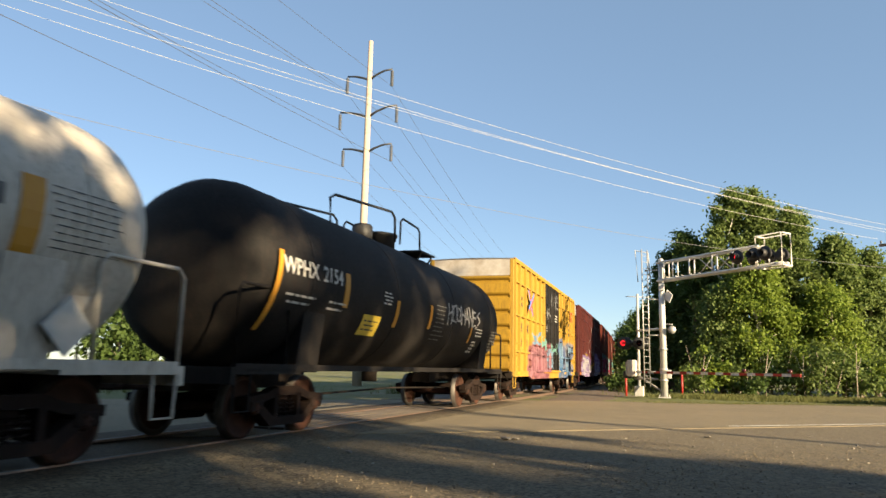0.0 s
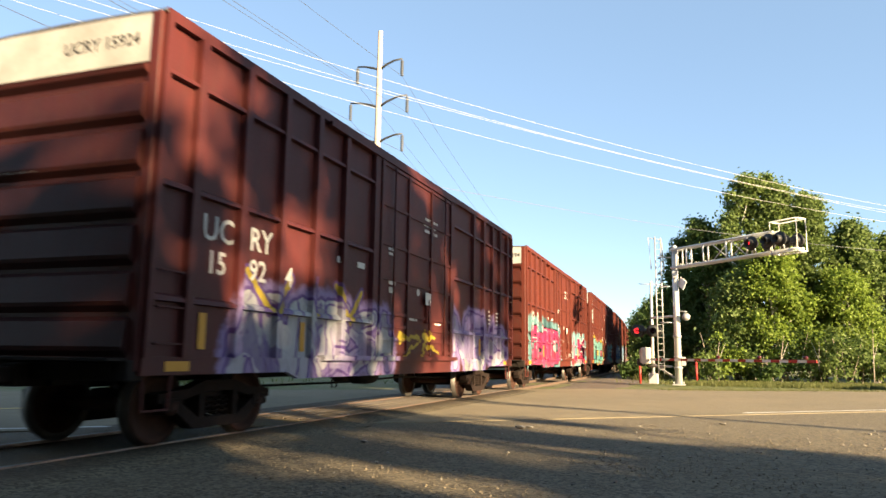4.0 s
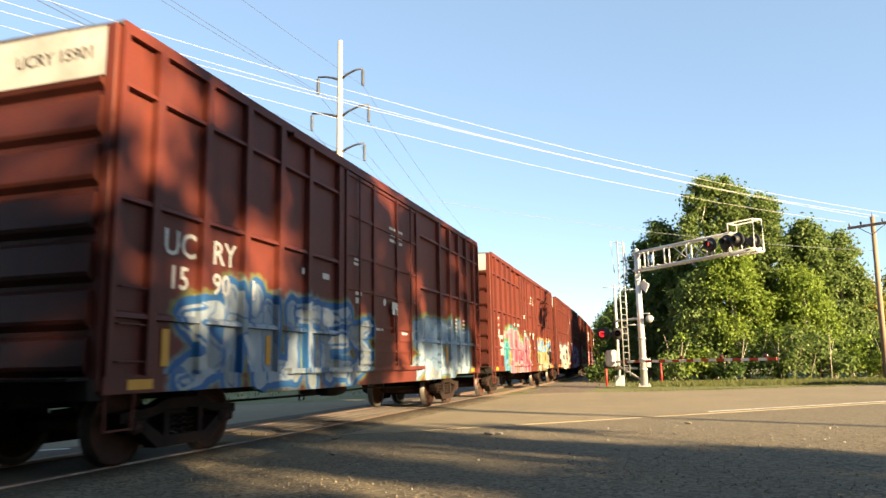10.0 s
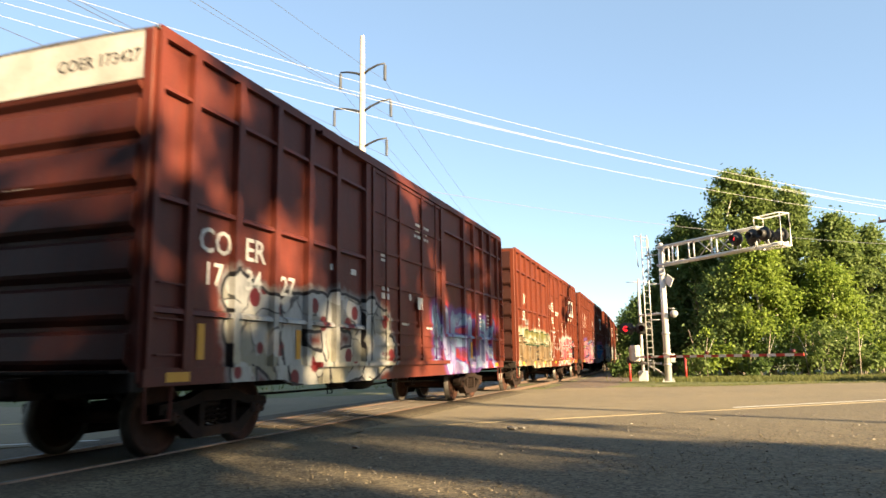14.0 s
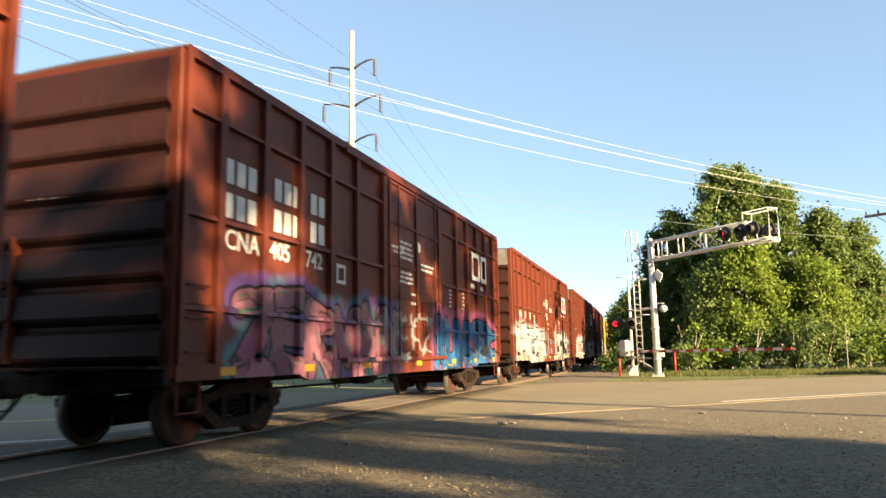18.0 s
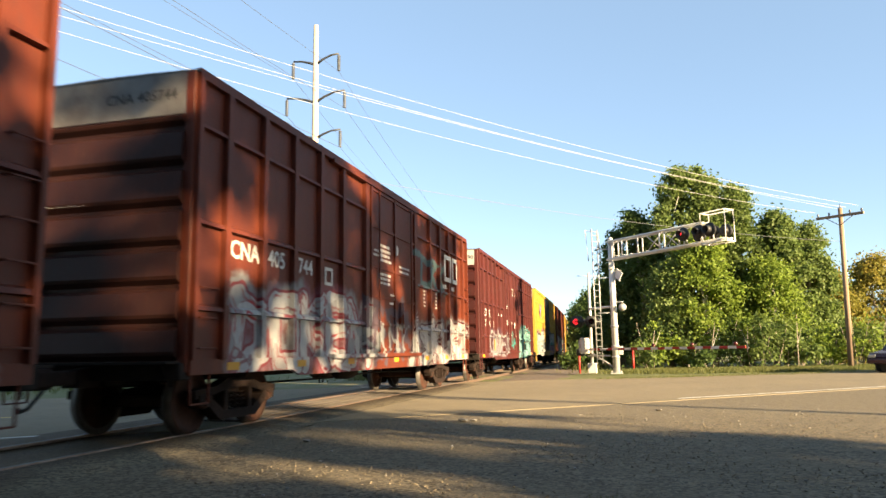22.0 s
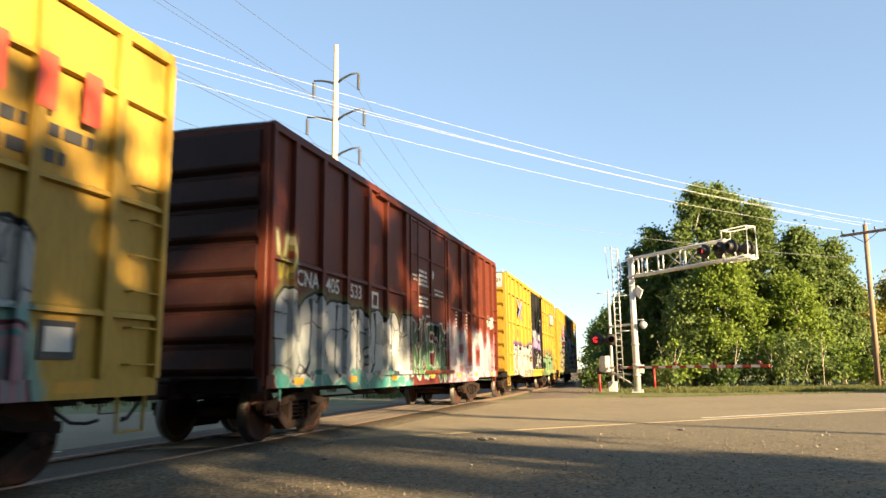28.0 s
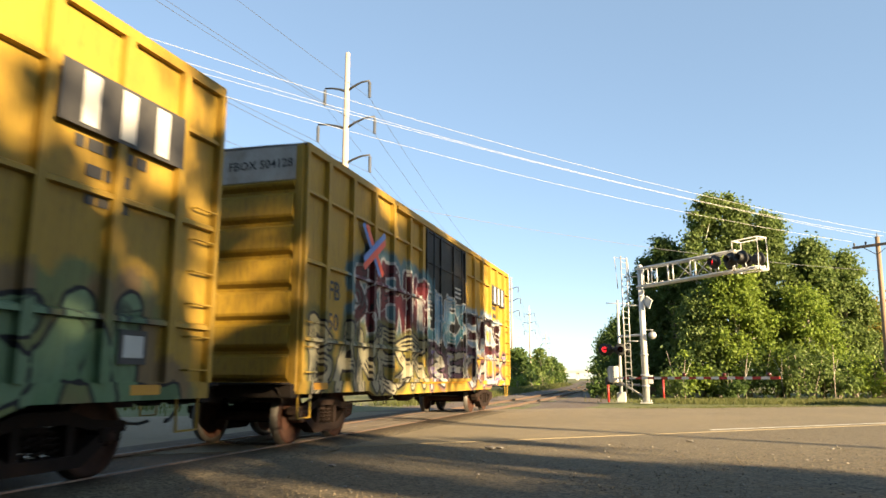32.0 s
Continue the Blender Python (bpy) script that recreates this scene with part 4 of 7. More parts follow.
def on_shell(car, y, z, w, h, material, name, lab="", lift=0.012, shear=0.0):
    rad, mid = SHELLS[car]
    # a patch of paint that lies on the round shell; y and z are its lower near corner
    b = bmesh.new()
    n = 8
    rows = []
    for i in range(n + 1):
        zz = z + h * i / n
        k = max(-1, min(1, (zz - mid) / rad))
        xx = math.sqrt(max(0.0, 1 - k * k)) * rad + lift
        rows.append((b.verts.new((xx, y + shear * i / n, zz)), b.verts.new((xx, y + w + shear * i / n, zz))))
    for (p, q), (r, s) in zip(rows, rows[1:]):
        b.faces.new((p, q, s, r))
    bmesh.ops.recalc_face_normals(b, faces=b.faces[:])
    return part(name, b, material, car, lab)


def shell_text(car, text, size, y, z, material, lift=0.014, bold=0.02):
    ob = lettering(text, size, y, z, 0, material, car, "lettering", bold=bold)
    rad, mid = SHELLS[car]
    for v in ob.data.vertices:
        k = max(-1, min(1, (v.co.z - mid) / rad))
        v.co.x = math.sqrt(1 - k * k) * rad + lift
    return ob


def shell_lines(car, y, z, w, rows, material, h=0.045, gap=0.085, seed=0):
    """Lines of small writing on a shell, each a row of short words."""
    rng = random.Random(seed)
    for r in range(rows):
        u, stop = rng.uniform(0, 0.1), w * rng.uniform(0.75, 1.0)
        while u < stop:
            k = min(rng.uniform(0.10, 0.26), stop - u + 0.02)
            on_shell(car, y + u, z - r * gap, k, h, material, "stencil_marking", lift=0.013)
            u += k + 0.045


BLACK_SHELL = car_paint("sooty_black_tank_paint", (0.006, 0.006, 0.0065), (0.016, 0.0145, 0.013), [dict(word="HOOHANES", y=(9.4, 12.35), z=(2.24, 2.68), fill=(0.30, 0.29, 0.27), fill2=(0.34, 0.33, 0.31), line=(0.30, 0.29, 0.27), seed=91, r=0.028, edge=0.006, bend=0.10, wild=0.10)], 0.15, 0.7)
WHITE_SHELL = car_paint("dirty_white_tank_paint", (0.55, 0.49, 0.40), (0.86, 0.80, 0.70), [], 0.30, 0.45)
REFLECT = surface("reflective_yellow_tape", (0.38, 0.17, 0.010), (0.46, 0.22, 0.014), 6, 0.5, 0, 0.03)

TRAIN = []
MARK_GREY = surface("stencil_grey", (0.055, 0.055, 0.055), (0.10, 0.097, 0.092), 4, 0.6)
white_tank = tank_car(WHITE_SHELL, "dirty white railway tank car with an orange stripe and placard", 6.9, 0.12, 1.38, 2.48, ladder=False)
on_shell(white_tank, 4.62, 1.45, 0.26, 1.35, REFLECT, "stripe", "faded orange stripe", shear=0.06)
shell_lines(white_tank, 5.0, 2.75, 0.95, 9, MARK_GREY, 0.013, 0.075, 3)
on_shell(white_tank, 4.15, 2.45, 0.35, 0.20, MARK_GREY, "stencil_marking")
pl = bmesh.new()
prism([(5.35, 1.12), (5.65, 1.42), (5.35, 1.72), (5.05, 1.42)], "x", 1.36, 1.385, pl)
part("placard", pl, MARK_WHITE, white_tank, "diamond hazard placard")
on_shell(white_tank, 4.95, 1.25, 0.85, 0.5, surface("placard_panel", (0.45, 0.43, 0.40), (0.6, 0.58, 0.54), 5, 0.5), "placard_panel", "pale panel behind the placard")
TRAIN.append((white_tank, -142.15))

black_tank = tank_car(BLACK_SHELL, "sooty black railway tank car with white lettering and yellow marks", 7.2, 0.12, 1.48, 2.51, ladder=False)
shell_text(black_tank, "WPHX", 0.36, -6.45, 2.46, MARK_WHITE)
shell_text(black_tank, "2154", 0.36, -5.22, 2.46, MARK_WHITE)
shell_lines(black_tank, -6.3, 2.13, 0.95, 2, MARK_WHITE, 0.035, 0.11, 1)
shell_lines(black_tank, -5.0, 2.13, 0.7, 2, MARK_WHITE, 0.035, 0.11, 2)
shell_lines(black_tank, -2.7, 2.53, 0.5, 4, MARK_WHITE, 0.03, 0.07, 4)
shell_lines(black_tank, 0.4, 2.56, 0.9, 9, MARK_GREY, 0.025, 0.10, 5)
shell_lines(black_tank, 4.0, 2.19, 0.7, 3, MARK_WHITE, 0.03, 0.09, 6)
shell_lines(black_tank, 3.95, 1.82, 0.55, 4, MARK_WHITE, 0.05, 0.09, 7)
shell_lines(black_tank, 5.6, 2.19, 0.9, 7, MARK_GREY, 0.05, 0.09, 9)
for yy, zz, ww, hh, sh in ((-6.72, 1.58, 0.12, 1.2, 0.16), (-4.4, 2.10, 0.18, 0.6, 0), (-2.0, 1.90, 0.16, 0.55, 0), (0.05, 1.98, 0.16, 0.55, 0), (3.5, 1.80, 0.14, 0.42, 0)):
    on_shell(black_tank, yy, zz, ww, hh, REFLECT, "reflector_strip", "yellow reflective strip", shear=sh)
on_shell(black_tank, -3.45, 1.68, 0.8, 0.38, surface("yellow_panel", (0.52, 0.36, 0.03), (0.62, 0.45, 0.05), 4, 0.55), "warning_panel", "yellow warning panel")
shell_lines(black_tank, -3.4, 1.93, 0.65, 3, MARK_BLACK, 0.03, 0.08, 8)
TRAIN.append((black_tank, -126.7))


# ---------------------------------------------------------------- the boxcars, one by one
WHITE, CREAM, BLACK, GREY = (0.294, 0.294, 0.285), (0.261, 0.238, 0.171), (0.007, 0.007, 0.009), (0.162, 0.166, 0.166)
PINK, ROSE, RED, MAROON = (0.238, 0.021, 0.076), (0.228, 0.095, 0.114), (0.228, 0.015, 0.017), (0.052, 0.007, 0.009)
TEAL, MINT, SKY, BLUE = (0.028, 0.171, 0.157), (0.119, 0.238, 0.214), (0.123, 0.199, 0.285), (0.015, 0.076, 0.199)
LILAC, PURPLE, YELLOW, ORANGE = (0.190, 0.143, 0.276), (0.076, 0.038, 0.143), (0.285, 0.209, 0.019), (0.285, 0.095, 0.015)
GREEN, OLIVE, TAN, PALE = (0.048, 0.133, 0.048), (0.095, 0.090, 0.028), (0.143, 0.095, 0.048), (0.218, 0.247, 0.247)
BROWN, BROWN2 = (0.150, 0.029, 0.0155), (0.085, 0.0200, 0.0160)
MAR, MAR2 = (0.108, 0.020, 0.0170), (0.062, 0.0160, 0.0160)
GOLD, GOLD2 = (0.49, 0.305, 0.042), (0.38, 0.230, 0.036)
DOORBLACK, DOORBLACK2 = (0.010, 0.0105, 0.0115), (0.027, 0.0255, 0.024)


def piece(word, y0, y1, z0, z1, fill, fill2, line, seed, **kw):
    return dict(word=word, y=(y0, y1), z=(z0, z1), fill=fill, fill2=fill2, line=line, seed=seed, **kw)


def scrawl(word, y0, y1, z0, z1, colour, seed, r=0.022):
    return piece(word, y0, y1, z0, z1, colour, colour, colour, seed, r=r, edge=0.006, bend=0.25, wild=0.15)


PIECES = {
    2: [piece("SWKEM", 2.9, 7.4, 0.95, 1.75, (0.19, 0.075, 0.10), (0.24, 0.12, 0.14), MAROON, 2, r=0.24, back=(0.180, 0.070, 0.085), inner=BLACK, halo=0.2), scrawl("SK", 3.6, 5.0, 2.1, 2.5, SKY, 3, 0.05), scrawl("AB", 5.6, 6.4, 2.0, 2.4, MINT, 5, 0.05),
        piece("TMUNEK", 9.9, 14.9, 0.95, 2.2, BLUE, SKY, BLACK, 4, back=(0.05, 0.09, 0.20), back2=(0.16, 0.17, 0.22), halo=0.2, r=0.17, inner=WHITE), scrawl("KO", 6.6, 8.2, 1.2, 1.9, SKY, 11, 0.07), scrawl("VISE", 7.6, 9.5, 3.95, 4.45, GREY, 71, 0.03), scrawl("NEV", 6.3, 7.6, 3.3, 3.75, GREY, 72, 0.03), scrawl("IXI", 7.4, 9.4, 1.9, 2.2, MINT, 73, 0.06)],
    3: [piece("AWNESA", 1.5, 6.4, 0.95, 1.75, LILAC, WHITE, PURPLE, 7, r=0.19, inner=PURPLE, back=LILAC), piece("VIV", 1.8, 5.4, 1.7, 2.2, YELLOW, YELLOW, PURPLE, 8, r=0.05),
        piece("NEMS", 10.1, 14.9, 0.95, 1.95, WHITE, LILAC, PURPLE, 9, r=0.18, back=LILAC), scrawl("ZE", 6.6, 9.0, 1.0, 1.5, YELLOW, 10, 0.05)],
    4: [piece("ODRUO", 0.75, 6.3, 0.95, 2.05, (0.260, 0.030, 0.065), PINK, BLACK, 12, r=0.27, back=(0.03, 0.09, 0.10), back2=(0.10, 0.20, 0.21), halo=0.30, inner=WHITE, edge=0.05),
        piece("LURKE", 10.1, 14.7, 0.98, 1.95, RED, PINK, WHITE, 13, r=0.20, back=(0.100, 0.210, 0.230), halo=0.26, inner=BLACK), scrawl("LK", 8.1, 9.6, 1.05, 1.4, WHITE, 14)],
    5: [piece("OGRO", 1.2, 6.1, 0.95, 1.95, TEAL, MINT, BLACK, 15, r=0.24, inner=BLACK, back=(0.200, 0.050, 0.070), back2=YELLOW), scrawl("XI", 0.12, 0.75, 3.3, 4.2, WHITE, 16, 0.06),
        piece("SOKE", 9.3, 14.2, 0.98, 1.95, TEAL, (0.150, 0.280, 0.260), BLACK, 17, r=0.20, wild=0.025, back=(0.230, 0.065, 0.085), back2=ORANGE, halo=0.20, inner=MINT, edge=0.05)],
    6: [piece("SNUTES", 1.20, 6.90, 0.95, 2.0, PALE, (0.20, 0.24, 0.28), BLUE, 18, r=0.17, edge=0.10, inner=BLUE, back=(0.11, 0.20, 0.22), back2=(0.13, 0.17, 0.05), halo=0.13), piece("SEOMS", 9.50, 14.70, 0.95, 2.0, PALE, SKY, (0.06, 0.10, 0.16), 19, r=0.27, back=(0.13, 0.17, 0.05), back2=GREEN, halo=0.10, inner=WHITE)],
    7: [piece("ZANR", 2.6, 7.4, 0.95, 2.0, (0.150, 0.020, 0.045), ROSE, (0.27, 0.17, 0.19), 20, r=0.30, back=TEAL, back2=(0.125, 0.180, 0.060), halo=0.15, inner=(0.25, 0.15, 0.18)),
        piece("KAER", 9.5, 14.4, 0.90, 1.60, CREAM, (0.200, 0.170, 0.100), BLACK, 21, r=0.15, back=OLIVE), piece("NUM", 9.6, 14.3, 1.75, 2.15, SKY, (0.060, 0.150, 0.275), YELLOW, 22, r=0.16, halo=0.1),
        piece("VI", 2.0, 3.1, 0.85, 1.7, BLUE, TEAL, SKY, 24, r=0.12, back=TEAL, back2=GREEN, halo=0.2), scrawl("K", 1.45, 2.0, 1.3, 2.0, WHITE, 68, 0.035)],
    8: [piece("RCOB", 1.55, 6.75, 0.95, 1.95, CREAM, WHITE, BLACK, 25, r=0.30, edge=0.06, dots=(0.120, 0.012, 0.014), back=GREY, halo=0.10),
        piece("NEUK", 9.03, 14.93, 0.92, 2.1, LILAC, SKY, PURPLE, 27, r=0.17, back=PURPLE, back2=RED, inner=WHITE)],
    9: [piece("ODAMNR", 0.50, 6.50, 0.92, 1.75, TAN, (0.100, 0.070, 0.040), BLACK, 28, r=0.22, back=CREAM, halo=0.30, inner=CREAM), piece("OOO", 1.40, 6.20, 1.75, 2.0, CREAM, OLIVE, (0.010, 0.030, 0.015), 29, r=0.13),
        piece("SMURES", 9.20, 14.50, 0.95, 1.95, RED, (0.250, 0.060, 0.070), WHITE, 30, r=0.15, back=WHITE, halo=0.09, edge=0.04, inner=ORANGE), scrawl("ERS", 6.80, 9.00, 1.3, 2.3, PALE, 31), scrawl("ERI", 0.70, 3.20, 2.2, 2.5, GREY, 32)],
    10: [piece("ZERMAN", 1.20, 6.80, 0.92, 1.85, (0.190, 0.045, 0.100), ROSE, BLACK, 33, r=0.19, back=(0.050, 0.125, 0.140), back2=PURPLE, inner=GREEN, halo=0.2),
         piece("RUNGER", 9.20, 15.00, 0.92, 1.85, (0.015, 0.100, 0.225), BLUE, BLACK, 34, r=0.22, back=(0.210, 0.050, 0.100), halo=0.26, inner=YELLOW), scrawl("NEKZ", 6.00, 9.00, 1.2, 1.9, GREY, 35, 0.05)],
    11: [piece("RAMERS", 0.2, 6.6, 0.92, 1.95, (0.200, 0.205, 0.200), WHITE, BLACK, 36, r=0.21, inner=BLUE, back=GREY, halo=0.16), piece("UUNKER", 9.4, 14.9, 0.92, 1.95, (0.220, 0.215, 0.190), WHITE, BLACK, 37, r=0.15, inner=BLACK, back=GREY, halo=0.08),
         scrawl("VAL", 0.8, 1.6, 2.0, 2.4, WHITE, 38, 0.03), scrawl("IIS", 6.8, 8.6, 1.0, 1.8, SKY, 39, 0.06)],
    12: [piece("DOKEM", 1.0, 6.4, 0.92, 1.95, (0.275, 0.260, 0.260), WHITE, (0.150, 0.025, 0.030), 40, r=0.19, back=(0.150, 0.050, 0.060), back2=GREY, inner=RED, halo=0.16),
         piece("ASKURZ", 9.3, 15.5, 0.90, 1.85, WHITE, (0.280, 0.260, 0.250), MAROON, 41, r=0.21, back=GREY, halo=0.10, inner=RED), piece("TORK", 9.5, 13.0, 2.9, 3.7, (0.050, 0.085, 0.090), (0.070, 0.110, 0.110), BROWN2, 42, r=0.10),
         scrawl("MESKR", 6.0, 9.2, 1.0, 2.2, (0.060, 0.040, 0.050), 43, 0.09), scrawl("RANT", 5.8, 9.0, 1.2, 1.7, GREY, 44, 0.06)],
    13: [piece("MNUWNM", 1.73, 6.73, 1.0, 1.9, GREY, (0.225, 0.220, 0.230), MAR2, 45, r=0.035, edge=0.01, back=(0.060, 0.030, 0.040), halo=0.1), piece("NUEREO", 1.93, 6.53, 0.95, 1.7, (0.200, 0.190, 0.210), GREY, MAR2, 46, r=0.05, edge=0.01),
         piece("SEOR", 10.23, 14.73, 0.95, 2.0, (0.140, 0.240, 0.250), MINT, BLACK, 47, r=0.22, inner=BLACK, halo=0.14, back=TEAL), scrawl("UW", 7.13, 8.73, 1.4, 1.9, TEAL, 48, 0.06)],
    14: [piece("OMRAMB", 0.6, 5.6, 0.92, 2.0, WHITE, PALE, BLACK, 49, r=0.28, back=ROSE, inner=GREY), piece("MUMNOU", 9.4, 14.0, 1.15, 2.15, WHITE, (0.275, 0.260, 0.240), BLACK, 50, r=0.34, halo=0.1, inner=GREY),
         piece("EBOM", 9.4, 14.2, 0.85, 1.35, ROSE, (0.250, 0.150, 0.160), MAROON, 51, r=0.16, back=MINT, inner=TEAL, halo=0.18), scrawl("EA", 11.2, 12.8, 1.5, 1.9, TEAL, 52, 0.05)],
    15: [piece("UMOUMU", 0.5, 6.3, 1.2, 1.95, (0.250, 0.275, 0.265), WHITE, BLACK, 53, r=0.40, back=OLIVE, halo=0.12, inner=GREY), piece("WWWW", 0.3, 6.6, 0.70, 0.95, TEAL, (0.050, 0.165, 0.140), PALE, 54, r=0.18, edge=0.03),
         piece("KAEXR", 6.5, 9.4, 1.0, 2.2, GREEN, BLACK, PALE, 55, r=0.09, back=MAROON), piece("WEUOMN", 9.6, 15.6, 0.90, 2.05, (0.260, 0.210, 0.240), WHITE, (0.175, 0.125, 0.150), 56, r=0.20, back=ROSE, halo=0.12, inner=PINK), scrawl("XOR", 14.6, 15.4, 2.6, 2.9, WHITE, 57, 0.03), piece("VX", 0.25, 1.0, 2.6, 3.2, YELLOW, CREAM, OLIVE, 58, r=0.035)],
    16: [piece("AMORAX", 1.2, 6.0, 0.92, 1.95, CREAM, WHITE, BLACK, 59, r=0.20, inner=BLACK, back=(0.170, 0.130, 0.050), back2=PURPLE, halo=0.16), piece("DOSAL", 10.0, 15.3, 0.85, 1.75, (0.080, 0.150, 0.065), (0.120, 0.180, 0.100), BLACK, 60, r=0.20, back=(0.100, 0.130, 0.050), back2=TAN, halo=0.3),
         piece("OOXS", 6.6, 8.9, 2.2, 2.8, LILAC, WHITE, PURPLE, 61, r=0.11), scrawl("IMN", 6.5, 9.0, 1.2, 1.7, WHITE, 62, 0.04), scrawl("II", 7.3, 8.9, 1.95, 2.1, WHITE, 74, 0.07)],
    17: [piece("SRENUT", 2.0, 6.4, 2.15, 3.25, MAROON, (0.090, 0.015, 0.020), WHITE, 63, r=0.15, edge=0.07, back=(0.050, 0.120, 0.150), halo=0.26, inner=BLACK), piece("BAKESR", 0.4, 6.2, 0.95, 1.95, CREAM, (0.200, 0.180, 0.100), BLACK, 64, r=0.11, back=OLIVE, inner=BLACK),
         piece("UNES", 6.2, 9.6, 2.1, 3.1, (0.050, 0.180, 0.210), SKY, WHITE, 65, r=0.13, inner=WHITE), piece("EMOS", 9.9, 14.6, 1.9, 2.9, MAROON, BLACK, WHITE, 66, r=0.15, back=SKY, halo=0.16), piece("REKMUX", 6.4, 15.2, 0.92, 1.75, WHITE, CREAM, BLACK, 67, r=0.09, inner=LILAC, halo=0.12, back=(0.100, 0.050, 0.080))],
}

COER_RIBS, IPD_RIBS, CNA_RIBS, FBOX_RIBS = (1.72, 3.00, 4.28), (1.72, 3.00, 4.28), (2.86,), (1.75, 3.02, 4.18)
# number: kind, near end on the line, length, letters, numbers, end plate's writing
ROSTER = [
    (2, "gold", -118.25, 15.87, ("FB", "OX"), ("50", "49", "63"), ""),
    (3, "brown", -100.07, 15.70, ("UC", "RY"), ("15", "92", "4"), "UCRY 15924"),
    (4, "brown", -82.29, 15.66, ("CO", "ER"), ("17", "32", "94"), "COER 173294"),
    (5, "brown", -64.49, 15.66, ("CO", "ER"), ("17", "34", "14"), "COER 173414"),
    (6, "brown", -46.71, 15.75, ("UC", "RY"), ("15", "90", "1"), "UCRY 15901"),
    (7, "brown", -29.02, 15.62, ("IC", ""), ("21", "01", ""), "IC 21011"),
    (8, "brown", -11.34, 15.70, ("CO", "ER"), ("17", "34", "27"), "COER 173427"),
    (9, "maple", 6.40, 15.68, ("IC", ""), ("5", "16", ""), ""),
    (10, "maple", 24.40, 15.80, (), ("CNA", "405", "742"), ""),
    (11, "maple", 42.60, 15.52, (), ("CNA", "409", "298"), ""),
    (12, "maple", 60.55, 15.75, (), ("CNA", "405", "744"), "CNA 405744"),
    (13, "brown", 78.42, 15.90, ("CO", "ER"), ("17", "34", "90"), "COER 173490"),
    (14, "gold", 96.39, 16.06, ("FB", "OX"), ("50", "", ""), ""),
    (15, "maple", 114.80, 16.06, (), ("CNA", "405", "533"), ""),
    (16, "gold", 133.05, 15.88, ("FB", "OX"), ("50", "40", "03"), "FBOX 504003"),
    (17, "gold", 151.20, 16.06, ("FB", "OX"), ("50", "41", "28"), "FBOX 504128"),
]
LABELS = {
    2: "yellow boxcar with a black door and pink and blue graffiti", 3: "maroon boxcar with lavender and white graffiti along its sill", 4: "rusty red boxcar with large pink graffiti and teal haze",
    5: "rusty red boxcar with teal bubble-letter graffiti", 6: "rusty red boxcar with pale blue and yellow graffiti", 7: "rusty red boxcar with pink graffiti and blue and cream letters",
    8: "rusty red boxcar with cream graffiti and red dots", 9: "brown boxcar with olive graffiti and red letters", 10: "brown boxcar with blue graffiti edged in pink", 11: "brown boxcar with white and grey graffiti and yellow tabs",
    12: "brown boxcar with white and dark red graffiti", 13: "maroon boxcar with grey scrawls and cyan graffiti", 14: "bright yellow boxcar with white bubble graffiti over pink", 15: "brown boxcar with pale graffiti over a teal band",
    16: "yellow boxcar with a black door and green and cream graffiti", 17: "yellow boxcar with a black door, last of the train, heavily tagged",
}
LOGO_RED, LOGO_BLUE = surface("logo_red", (0.50, 0.06, 0.03), (0.58, 0.09, 0.04), 4, 0.5), surface("logo_blue", (0.06, 0.12, 0.34), (0.09, 0.16, 0.40), 4, 0.5)


def flat_strokes(car, strokes, w, material, name, x=1.590, lab=""):
    """A plain emblem of straight bands laid on the side."""
    for (y0, z0), (y1, z1) in strokes:
        b = bmesh.new()
        d = Vector((y1 - y0, z1 - z0)).normalized() * (w / 2)
        q = [(y0 - d.y - d.x, z0 + d.x - d.y), (y0 + d.y - d.x, z0 - d.x - d.y), (y1 + d.y + d.x, z1 - d.x + d.y), (y1 - d.y + d.x, z1 + d.x + d.y)]
        prism(q, "x", x, x + 0.004, b)
        part(name, b, material, car, lab)


